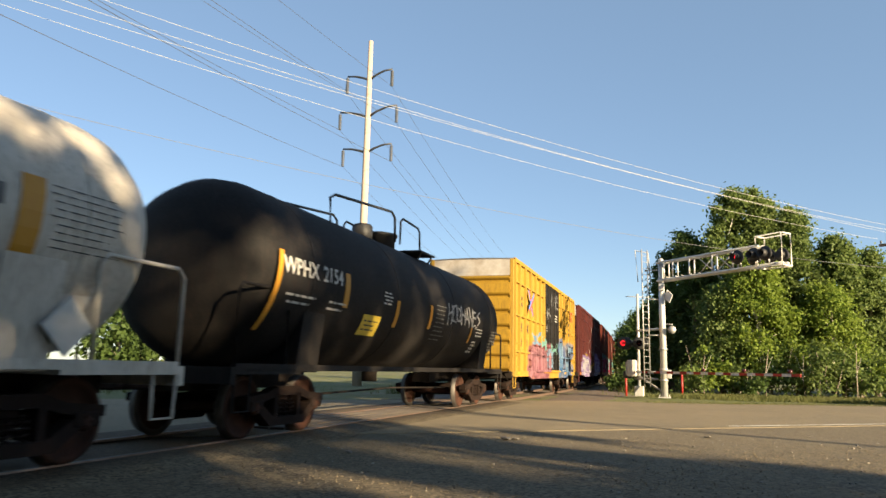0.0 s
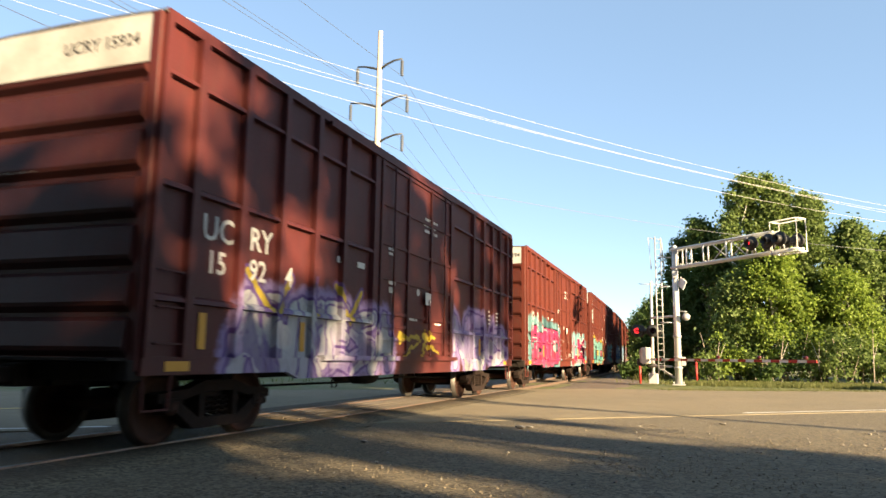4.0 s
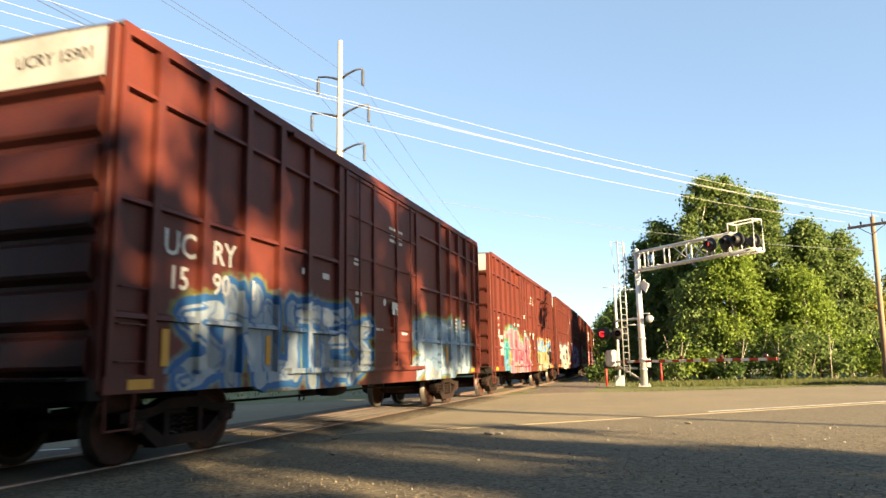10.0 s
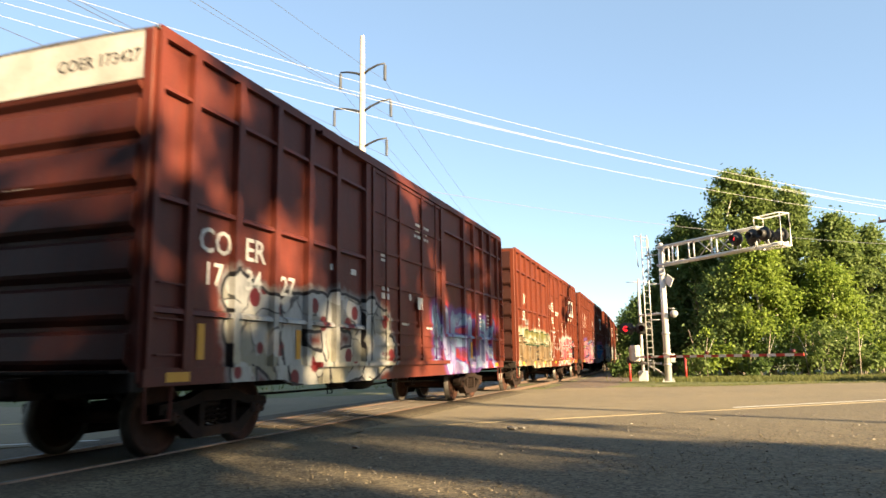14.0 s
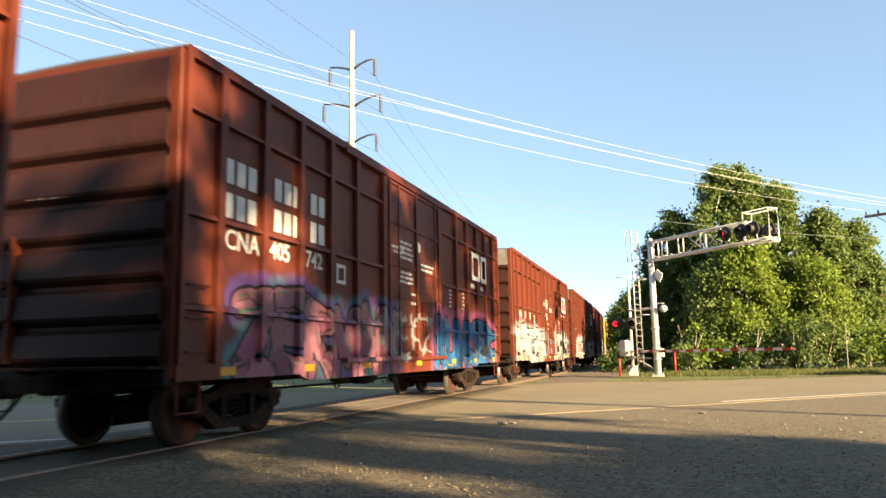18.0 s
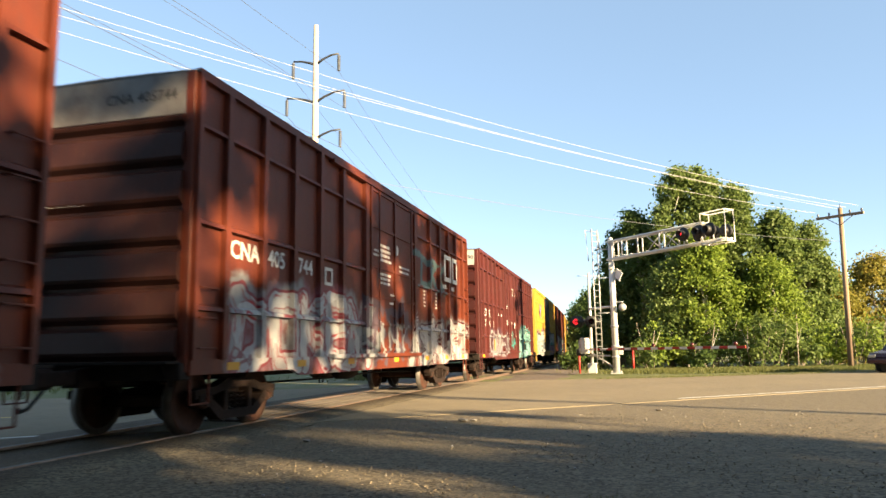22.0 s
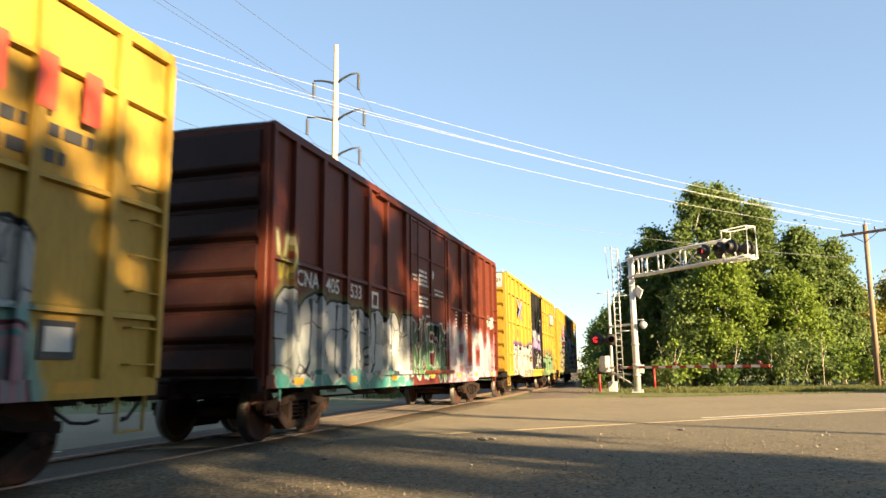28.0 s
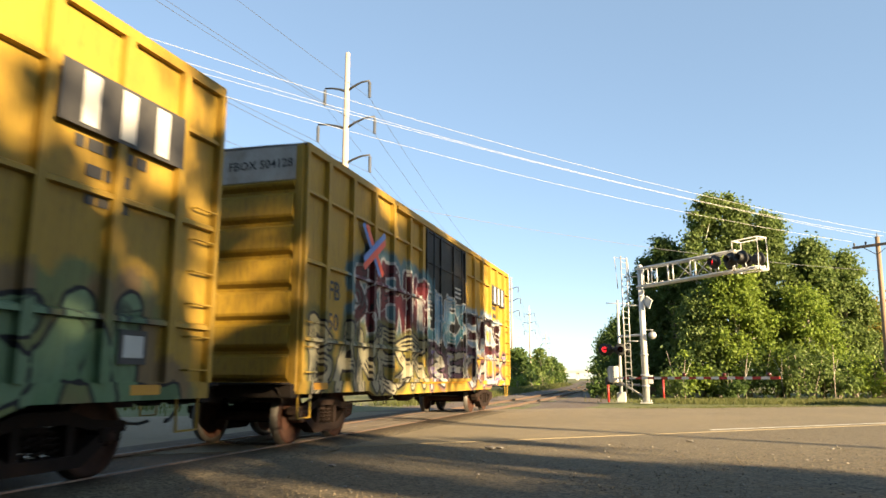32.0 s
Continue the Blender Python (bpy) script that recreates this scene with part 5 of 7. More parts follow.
def dress(car, num, kind, letters, numbers):
    """Lettering, emblems, reflectors and small stencils on the near side."""
    def at(d):
        return d - L
    ink = MARK_BLACK if kind == "gold" else MARK_WHITE
    xs = 1.512
    if kind == "maple":
        if num == 10:
            for r in range(2):
                for d, n in ((0.89, 3), (2.12, 3), (3.22, 2)):
                    b = bmesh.new()
                    for i in range(n):
                        box(xs, xs + 0.004, at(d + i * 0.27), at(d + i * 0.27 + 0.20), 3.43 - r * 0.47, 3.77 - r * 0.47, b)
                    part("painted_word", b, ink, car)
        if num == 9:
            lettering("IC", 0.55, at(1.45), 3.10, xs, ink, car)
            lettering("516", 0.50, at(1.25), 2.50, xs, ink, car)
        for txt, d in zip(numbers if num != 9 else (), (0.92, 2.02, 3.07)):
            lettering(txt, 0.38, at(d), 2.50 if num != 10 else 2.55, xs, ink, car, bold=0.02)
    elif kind == "brown":
        for txt, d in zip(letters, (0.88, 1.84)):
            if txt:
                lettering(txt, 0.44, at(d), 2.47, xs, ink, car, bold=0.02)
        for txt, d in zip(numbers, (0.98, 1.86, 2.74)):
            if txt:
                lettering(txt, 0.40, at(d), 2.07, xs, ink, car, bold=0.015)
    else:
        for txt, d in zip(letters, (1.02, 2.06)):
            lettering(txt, 0.46, at(d), 2.47, xs, ink, car, bold=0.01)
        for txt, d in zip(numbers, (1.02, 2.06, 3.12)):
            if txt:
                lettering(txt, 0.44, at(d), 1.92, xs, ink, car, bold=0.01)
    if kind == "maple":
        y = at(12.55)
        if num != 15:
            flat_strokes(car, [((y + 0.12, 3.37), (y + 0.12, 3.91)), ((y + 0.12, 3.98), (y + 0.85, 3.98)), ((y + 0.85, 3.37), (y + 0.85, 3.91)), ((y + 0.12, 3.30), (y + 0.85, 3.30))], 0.13, MARK_WHITE, "emblem", 1.590, "plain white railway emblem")
            flat_strokes(car, [((y + 1.15, 3.37), (y + 1.15, 3.91)), ((y + 1.15, 3.98), (y + 1.68, 3.98)), ((y + 1.68, 3.37), (y + 1.68, 3.91)), ((y + 1.15, 3.30), (y + 1.68, 3.30))], 0.13, MARK_WHITE, "emblem", 1.590, "plain white railway emblem")
            stencil(car, y + 0.1, 3.02, 0.75, 1, MARK_WHITE, 0.12, 0.1, num, xs)
            stencil(car, y + 1.25, 3.02, 0.6, 1, MARK_WHITE, 0.12, 0.1, num + 3, xs)
        for d in (10.6, 11.2, 11.8):
            stencil(car, at(d), 2.75, 0.18, 5, MARK_WHITE, 0.045, 0.10, num, xs)
        b = box(1.515, 1.52, at(4.15), at(4.50), 2.38, 2.44)
        box(1.515, 1.52, at(4.15), at(4.50), 2.66, 2.72, b)
        box(1.515, 1.52, at(4.15), at(4.21), 2.44, 2.66, b)
        box(1.515, 1.52, at(4.44), at(4.50), 2.44, 2.66, b)
        part("tag_frame", b, MARK_WHITE, car)
        stencil(car, at(6.55), 3.35, 0.65, 2, ink, 0.05, 0.10, num, 1.58)
        stencil(car, at(6.95), 3.50, 0.85, 4, ink, 0.06, 0.11, num + 1, 1.58)
        stencil(car, at(6.95), 2.85, 0.80, 3, ink, 0.055, 0.10, num + 2, 1.58)
        stencil(car, at(8.25), 3.15, 0.95, 2, ink, 0.05, 0.11, num + 4, 1.58)
        stencil(car, at(7.6), 2.42, 0.5, 3, ink, 0.05, 0.1, num + 5, 1.58)
        dot = lathe([(0.01, 1.58), (0.12, 1.58), (0.12, 1.585), (0.01, 1.585)], "x", (0, at(8.15), 3.55), None, 20, False)
        part("round_mark", dot, MARK_WHITE, car)
        for d in (0.85, 3.0, 5.2, 8.0, 10.6, 12.7, 15.0):
            part("reflector", box(1.557, 1.561, at(d), at(d) + 0.32, 0.90, 1.01), REFLECT, car, "yellow reflector tab")
    elif kind == "brown":
        stencil(car, at(7.95), 4.02, 0.95, 3, ink, 0.06, 0.13, num, 1.58)
        stencil(car, at(6.15), 3.10, 0.30, 2, ink, 0.05, 0.09, num, 1.58)
        stencil(car, at(4.25), 2.62, 0.35, 1, ink, 0.10, 0.10, num + 6, xs)
        stencil(car, at(5.0), 2.62, 0.28, 1, ink, 0.10, 0.10, num + 7, xs)
        stencil(car, at(6.2), 2.45, 0.35, 2, ink, 0.11, 0.16, num + 2, 1.58)
        stencil(car, at(7.2), 1.82, 0.45, 1, ink, 0.05, 0.1, num + 3, 1.58)
        stencil(car, at(8.7), 1.88, 0.45, 2, ink, 0.04, 0.09, num + 9, 1.58)
        stencil(car, at(13.2), 2.35, 0.40, 4, ink, 0.04, 0.11, num + 4, xs)
        stencil(car, at(14.1), 2.35, 0.45, 4, ink, 0.04, 0.11, num + 5, xs)
        part("white_card", box(1.655, 1.66, at(7.95), at(8.25), 2.18, 2.44), MARK_WHITE, car, "white paper card")
        dot = lathe([(0.01, 1.58), (0.075, 1.58), (0.075, 1.585), (0.01, 1.585)], "x", (0, at(7.7), 2.42), None, 16, False)
        part("round_mark", dot, MARK_WHITE, car)
        for d in (0.92, 3.20, 12.32, 14.52):
            part("reflector", box(1.512, 1.517, at(d), at(d) + 0.13, 1.15, 1.58), REFLECT, car, "upright yellow reflector strip")
        for d in (0.35, 14.9):
            part("reflector", box(1.557, 1.561, at(d), at(d) + 0.40, 0.90, 1.01), REFLECT, car, "yellow reflector tab")
    else:
        y, z = at(2.85), 3.62      # crossed bands emblem
        for mat_, dx, xe in ((LOGO_BLUE, -0.075, 1.590), (LOGO_RED, 0.075, 1.595)):
            flat_strokes(car, [((y - 0.42 + dx, z + 0.40), (y + 0.36 + dx, z - 0.40))], 0.13, mat_, "emblem", xe, "slanting band of a crossed emblem")
            flat_strokes(car, [((y - 0.46, z - 0.30 - dx), (y + 0.50, z + 0.30 - dx))], 0.13, mat_, "emblem", xe + 0.010, "slanting band of a crossed emblem")
        if num == 2:
            lettering("any", 0.30, at(4.0), 3.55, xs, ink, car)
            lettering("road", 0.30, at(3.95), 3.28, xs, ink, car)
            lettering("next", 0.26, at(1.18), 3.62, xs, ink, car)
            lettering("load", 0.26, at(1.18), 3.38, xs, ink, car)
        y, z = at(13.35), 3.72
        m_ = LOGO_RED if num in (2, 14) else MARK_WHITE
        if num in (16, 17):
            part("emblem_panel", box(1.587, 1.592, y - 0.15, y + 1.85, z - 0.12, z + 0.52), MARK_BLACK, car, "black emblem panel")
        for k in range(3):
            flat_strokes(car, [((y + 0.27 + k * 0.58, z + 0.04), (y + 0.27 + k * 0.58, z + 0.36))], 0.24, m_, "emblem_block", 1.596, "plain block of an emblem")
        stencil(car, y + 0.0, 3.42, 1.6, 1, ink, 0.13, 0.2, num, xs)
        stencil(car, y + 0.3, 3.15, 0.9, 1, ink, 0.13, 0.2, num + 1, xs)
        if num in (2, 16):
            stencil(car, y + 0.35, 2.86, 0.8, 1, ink, 0.11, 0.2, num + 2, xs)
        stencil(car, at(8.6), 3.55, 0.85, 3, MARK_WHITE, 0.055, 0.12, num, 1.58)
        stencil(car, at(6.35), 2.95, 0.3, 3, MARK_WHITE, 0.05, 0.1, num + 1, 1.58)
        part("sill_stripe", box(1.590, 1.566, at(6.0), at(9.9), 0.98, 1.04), REFLECT, car, "yellow sill stripe")
        for d in (0.5, 12.0, 14.6):
            part("reflector", box(1.557, 1.561, at(d), at(d) + 0.5, 0.92, 1.03), REFLECT, car, "yellow reflector tab")
        if num != 17:
            b = box(1.515, 1.53, at(14.4), at(14.85), 1.25, 1.62)
            part("tag_board", b, MARK_BLACK, car)
            part("tag_card", box(1.531, 1.534, at(14.46), at(14.79), 1.32, 1.56), MARK_WHITE, car)


DIRTY_PLATE = surface("stained_white_plate", (0.16, 0.125, 0.09), (0.42, 0.41, 0.39), 1.6, 0.6, 0.0, 0.08)
GREY_PLATE = surface("stained_grey_plate", (0.05, 0.035, 0.03), (0.19, 0.185, 0.175), 1.4, 0.6, 0.0, 0.08)


def shorten(car, length):
    """Bring the far end of a car in, so that its body has that length."""
    cut = 2 * L - length
    if cut < 0.02:
        return
    begin = 13.0 - L
    k = (L - cut - begin) / (L - begin)

    def moved(y):
        return y if y < begin else y - cut if y > L else begin + (y - begin) * k
    for ob in car.children_recursive:
        if ob.parent.name.startswith("truck"):
            continue
        if ob.name.startswith("truck"):
            if ob.location.y > 0:
                ob.location.y -= cut
            continue
        for v in ob.data.vertices:
            v.co.y = moved(v.co.y)


def paints(name, base, base2, num, door, rust, door_base=None):
    """The paint before the door, on it and past it, each with the sprayed work that reaches it."""
    out = []
    for k, (y0, y1) in enumerate(((-1, door[0] + 0.3), (door[0] - 0.3, door[1] + 0.3), (door[1] - 0.3, 17))):
        own = [q for q in PIECES[num] if q["y"][0] - 0.35 < y1 and q["y"][1] + 0.35 > y0]
        a, b = door_base if door_base and k == 1 else (base, base2)
        out.append(car_paint("%s_%d_%s" % (name, num, ("fore", "door", "aft")[k]), a, b, own, rust, 0.5, (y0 - 8.03, y1 - 8.03)))
    return out


for num, kind, near, length, letters, numbers, end_text in ROSTER:
    if kind == "gold":
        door = (6.15, 9.75)
        a, b = ((0.58, 0.345, 0.052), (0.48, 0.280, 0.045)) if num == 14 else (GOLD, GOLD2)
        fore, leaf, aft = paints("yellow_car_paint", a, b, num, door, 0.15 if num == 14 else 0.35, (DOORBLACK, DOORBLACK2))
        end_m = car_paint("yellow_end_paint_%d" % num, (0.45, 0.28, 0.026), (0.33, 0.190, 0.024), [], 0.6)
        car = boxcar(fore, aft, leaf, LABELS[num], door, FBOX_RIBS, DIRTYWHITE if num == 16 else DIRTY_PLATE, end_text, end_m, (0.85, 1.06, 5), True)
    elif kind == "maple":
        door = (6.35, 9.60)
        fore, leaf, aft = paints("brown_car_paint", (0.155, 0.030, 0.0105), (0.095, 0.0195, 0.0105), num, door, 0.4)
        # Brown ends far darker than the sides: their shade is put into the colour.
        end_m = car_paint("brown_end_shaded_paint_%d" % num, (0.050, 0.013, 0.009), (0.027, 0.010, 0.008), [], 0.6)
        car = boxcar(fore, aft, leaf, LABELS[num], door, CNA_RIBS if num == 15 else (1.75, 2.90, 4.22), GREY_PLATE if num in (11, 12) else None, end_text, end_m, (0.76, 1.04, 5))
    else:
        door = (5.75, 9.75)
        c1, c2 = (MAR, MAR2) if num in (3, 13) else (BROWN, BROWN2)
        fore, leaf, aft = paints("red_car_paint", c1, c2, num, door, 0.4)
        # Side colours cut to about 0.6, so the ends' shade is in the paint.
        end_m = car_paint("red_end_shaded_paint_%d" % num, tuple(0.62 * v for v in c1), tuple(0.58 * v for v in c2), [], 0.6)
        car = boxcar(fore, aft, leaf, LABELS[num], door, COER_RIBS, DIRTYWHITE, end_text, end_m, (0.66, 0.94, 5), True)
    dress(car, num, kind, letters, numbers)
    shorten(car, length)
    TRAIN.append((car, near + L))


# ---------------------------------------------------------------- crossing signal with its arm over the road
SIG = Vector((-1.05, 35.2, 0))
ARM = Vector((0.727, -0.687, 0))            # the arm reaches square across the road
FACE = Vector((-ARM.y, ARM.x, 0))           # along the road, away from the camera
HOOD = BLACKSTEEL


def bar(p, q, r, bm=None, sides=8):
    return tube([p, q], r, bm, sides)


def lamp_head(parent, at, facing, lit):
    """A round flashing lamp: backing disc, hood and lens."""
    q = facing.to_track_quat("Z", "Y").to_matrix().to_4x4()
    m = Matrix.Translation(at) @ q
    disc = lathe([(0.02, 0.0), (0.30, 0.0), (0.30, 0.02), (0.02, 0.02)], "z", (0, 0, 0), None, 24)
    bmesh.ops.transform(disc, matrix=m, verts=disc.verts)
    d = part("backing_disc", disc, BLACKSTEEL, parent, "black round backing disc")
    hood = lathe([(0.155, 0.02), (0.155, 0.30), (0.145, 0.30), (0.145, 0.03)], "z", (0, 0, 0), None, 20)
    bmesh.ops.transform(hood, matrix=m, verts=hood.verts)
    part("hood", hood, BLACKSTEEL, d)
    lens = lathe([(0.0, 0.065), (0.08, 0.055), (0.14, 0.03)], "z", (0, 0, 0), None, 18)
    bmesh.ops.transform(lens, matrix=m, verts=lens.verts)
    part("lens", lens, LAMP_RED if lit else GLASS_DARK, d, "glowing red lens" if lit else "dark red lens")
    back = lathe([(0.16, -0.22), (0.18, -0.1), (0.18, 0.0)], "z", (0, 0, 0), None, 16)
    bmesh.ops.transform(back, matrix=m, verts=back.verts)
    part("lamp_housing", back, BLACKSTEEL, d)


def signal_bridge():
    s = tagged(empty("cantilever_signal"), "aluminium cantilever mast with a truss arm and flashing red crossing lights", "crossing signal")
    s.location = SIG

    def P(a, z, b=0.0):
        v = ARM * a + FACE * b
        return (v.x, v.y, z)
    part("mast", tube([(0, 0, 0.0), (0, 0, 6.45)], 0.165, None, 16, 0.125), ALU, s)
    part("mast_cap", lathe([(0.13, 6.45), (0.12, 6.52), (0.03, 6.58)], "z", (0, 0, 0), None, 16), ALU, s)
    part("base_flange", box(-0.28, 0.28, -0.28, 0.28, 0.0, 0.05, None, 0.01), ALU, s)
    for x in (-0.22, 0.22):
        for y in (-0.22, 0.22):
            part("anchor_bolt", bar((x, y, 0.04), (x, y, 0.16), 0.02), GALV, s)
    for b in (-0.16, 0.16):
        part("upper_chord", bar(P(-0.1, 6.35, b), P(5.6, 6.38, b), 0.055), ALU, s)
        part("lower_chord", bar(P(-0.1, 5.48, b), P(6.7, 5.56, b), 0.06), ALU, s)
    for a in (0.35, 0.9, 1.9, 3.2, 4.3):
        for b in (-0.16, 0.16):
            part("truss_post", bar(P(a, 5.5, b), P(a, 6.36, b), 0.035), ALU, s)
        part("truss_tie", bar(P(a, 6.36, -0.16), P(a, 6.36, 0.16), 0.03), ALU, s)
    for a0, a1 in ((2.3, 3.2), (3.2, 2.3), (3.3, 4.2), (4.2, 3.3)):
        part("truss_brace", bar(P(a0, 5.55), P(a1, 6.32), 0.022), GALV, s)
    for a in (0.2, 0.35):
        part("mast_bracket", bar(P(0, 5.9 + a), P(0.5, 6.36), 0.03), ALU, s)
    for i in range(13):
        a = 0.5 + i * 0.47
        part("catwalk_slat", bar(P(a, 5.60, -0.2), P(a, 5.60, 0.2), 0.012, None, 5), GALV, s)
    # the cage round the outer lamps
    for b in (-0.28, 0.28):
        part("cage_frame", tube([P(5.55, 5.45, b), P(5.55, 6.75, b), P(6.75, 6.75, b), P(6.75, 5.45, b), P(5.55, 5.45, b)], 0.04, None, 6), WHITEPAINT, s, "white painted tube cage")
    for a, z in ((5.55, 6.75), (6.75, 6.75), (5.55, 5.45), (6.75, 5.45)):
        part("cage_tie", bar(P(a, z, -0.28), P(a, z, 0.28), 0.03), WHITEPAINT, s)
    for k, (a, lit) in enumerate(((4.75, True), (5.55, False), (6.1, False))):
        v = ARM * a - FACE * 0.42
        lamp_head(s, Vector((v.x, v.y, 5.98)), -FACE, lit)
        part("lamp_bracket", bar(P(a, 5.98, -0.3), P(a, 5.5, -0.16), 0.03), ALU, s)
        v = ARM * (a + 0.1) + FACE * 0.45
        lamp_head(s, Vector((v.x, v.y, 5.98)), FACE, False)
    part("junction_box", box(-0.12, 0.12, -0.3, -0.14, 5.0, 5.3, None, 0.01), ALU, s)
    # ladder with its hoop on the mast
    for w in (-0.2, 0.2):
        part("ladder_rail", bar((-0.75 + w * 0.6, -0.1 + w, 0.5), (-0.75 + w * 0.6, -0.1 + w, 7.0), 0.028), GALV, s)
    for i in range(21):
        z = 0.7 + i * 0.3
        part("rung", bar((-0.87, -0.3, z), (-0.63, 0.1, z), 0.012, None, 5), GALV, s)
    for z in (1.2, 2.9, 4.6, 6.0):
        part("ladder_standoff", bar((-0.75, -0.1, z), (-0.05, 0, z), 0.025), GALV, s)
    part("ladder_guard", tube([(-1.05, -0.5, 5.4), (-1.15, -0.55, 6.9), (-0.6, 0.2, 6.9), (-0.5, 0.3, 5.4)], 0.028, None, 6), GALV, s)
    # bell, sign and small fittings
    part("bell", lathe([(0.02, 0.10), (0.10, 0.09), (0.17, 0.03), (0.185, -0.02), (0.02, -0.03)], "y", (0.42, -0.25, 3.15), None, 18), GALV, s, "round metal bell")
    part("bell_arm", bar((0.1, 0, 3.42), (0.45, -0.2, 3.40), 0.03), GALV, s)
    sign = box(-0.02, 0.02, -0.24, 0.24, -0.22, 0.22)
    bmesh.ops.transform(sign, matrix=Matrix.Translation((0.30, -0.2, 4.72)) @ Euler((0.6, 0, 0.7)).to_matrix().to_4x4(), verts=sign.verts)
    part("sign_plate", sign, WHITEPAINT, s)
    for z in (0.75, 1.25, 2.2):
        part("mast_clamp", lathe([(0.19, z), (0.19, z + 0.10)], "z", (0, 0, 0), None, 14), GALV, s)
    part("cable_box", box(0.14, 0.34, -0.12, 0.1, 0.9, 1.3, None, 0.01), ALU, s)
    return s


def gate():
    g = tagged(empty("crossing_gate"), "lowered red and white striped crossing gate on its mast", "crossing gate")
    g.location = (-2.25, 36.4, 0)

    def P(a, z, b=0.0):
        v = ARM * a + FACE * b
        return (v.x, v.y, z)
    part("mast", tube([(0, 0, 0.1), (0, 0, 5.0)], 0.075, None, 12, 0.06), ALU, g)
    part("base", box(-0.22, 0.22, -0.22, 0.22, 0, 0.5, None, 0.03), ALU, g)
    part("gate_mechanism", box(-0.55, -0.10, -0.3, 0.3, 0.95, 1.75, None, 0.05), CONCRETE, g, "pale mechanism housing")
    part("mechanism_cover", box(-0.62, -0.5, -0.22, 0.22, 1.0, 1.65, None, 0.03), DIRTYWHITE, g)
    part("cross_bar", bar((-0.55, -0.3, 4.85), (0.5, 0.25, 4.85), 0.02), GALV, g)
    part("mast_tie", bar((0, 0, 3.2), (1.2, -1.15, 3.2), 0.055), ALU, g)
    part("brace", bar((0.05, -0.05, 0.95), (1.15, -1.1, 0.25), 0.05), DIRTYWHITE, g)
    part("lower_arm", bar((-0.2, 0, 0.85), (0.9, -0.85, 0.85), 0.05), DIRTYWHITE, g)
    part("counterweight", box(-0.75, -0.35, -0.12, 0.12, 0.85, 1.2, None, 0.03), BLACKSTEEL, g)
    part("lamp_bar", bar((-0.75, -0.5, 2.55), (0.45, 0.4, 2.55), 0.035), BLACKSTEEL, g)
    for k, (o, lit) in enumerate((((-0.70, -0.30), True), ((0.05, -0.25), False))):
        lamp_head(g, Vector((o[0], o[1], 2.55)), Vector((0.1, -1.0, 0.0)).normalized(), lit)
        lamp_head(g, Vector((o[0], o[1], 2.55)) + FACE * 0.25, FACE, False)
    n = 22
    for i in range(n):
        a0, a1 = 0.15 + i * 0.40, 0.15 + (i + 1) * 0.40
        if a1 > 9:
            break
        v0, v1 = ARM * a0 - FACE * 0.32, ARM * a1 - FACE * 0.32
        b = bmesh.new()
        prof = []
        for v in (v0, v1):
            for dz in (-0.055, 0.055):
                for s in (-0.02, 0.02):
                    w = v + FACE * s
                    prof.append(b.verts.new((w.x, w.y, 1.17 + dz)))
        for q in ((0, 1, 3, 2), (4, 6, 7, 5), (0, 4, 5, 1), (2, 3, 7, 6), (0, 2, 6, 4), (1, 5, 7, 3)):
            b.faces.new([prof[j] for j in q])
        bmesh.ops.recalc_face_normals(b, faces=b.faces[:])
        part("gate_stripe", b, REDPAINT if i % 2 else WHITEPAINT, g, "red stripe" if i % 2 else "white stripe")
    for a in (4.3, 6.4, 8.5):
        v = ARM * a - FACE * 0.32
        part("gate_lamp", lathe([(0.07, 1.24), (0.09, 1.28), (0.09, 1.36), (0.03, 1.38)], "z", (v.x, v.y, 0), None, 12), GLASS_DARK, g)
    return g


signal_bridge(), gate()
for (x, y), m_ in (((-2.95, 37.3), REDPAINT), ((-0.30, 40.2), REDPAINT)):
    b = tube([(0, 0, 0), (0, 0, 1.05)], 0.055, None, 8)
    mk = tagged(empty("marker_post"), "thin red marker post beside the track", "marker post", "marker posts")
    mk.location = (x, y, -0.03)
    part("post", b, m_, mk)
    part("cap", lathe([(0.055, 1.05), (0.06, 1.07), (0.01, 1.12)], "z", (0, 0, 0), None, 8), m_, mk)


# ---------------------------------------------------------------- power lines
ARM_STEEL = surface("dark_arm_steel", (0.022, 0.023, 0.026), (0.045, 0.046, 0.05), 5, 0.5, 0.3, 0.0)
# metres under the top; reach and rise of the arm on one side and on the other
POLE_ARMS = ((2.68, 1.54, 0.63, 1.50, 0.34), (5.22, 1.93, 0.70, 1.90, 0.42), (7.60, 1.65, 0.53, 1.58, 0.32))


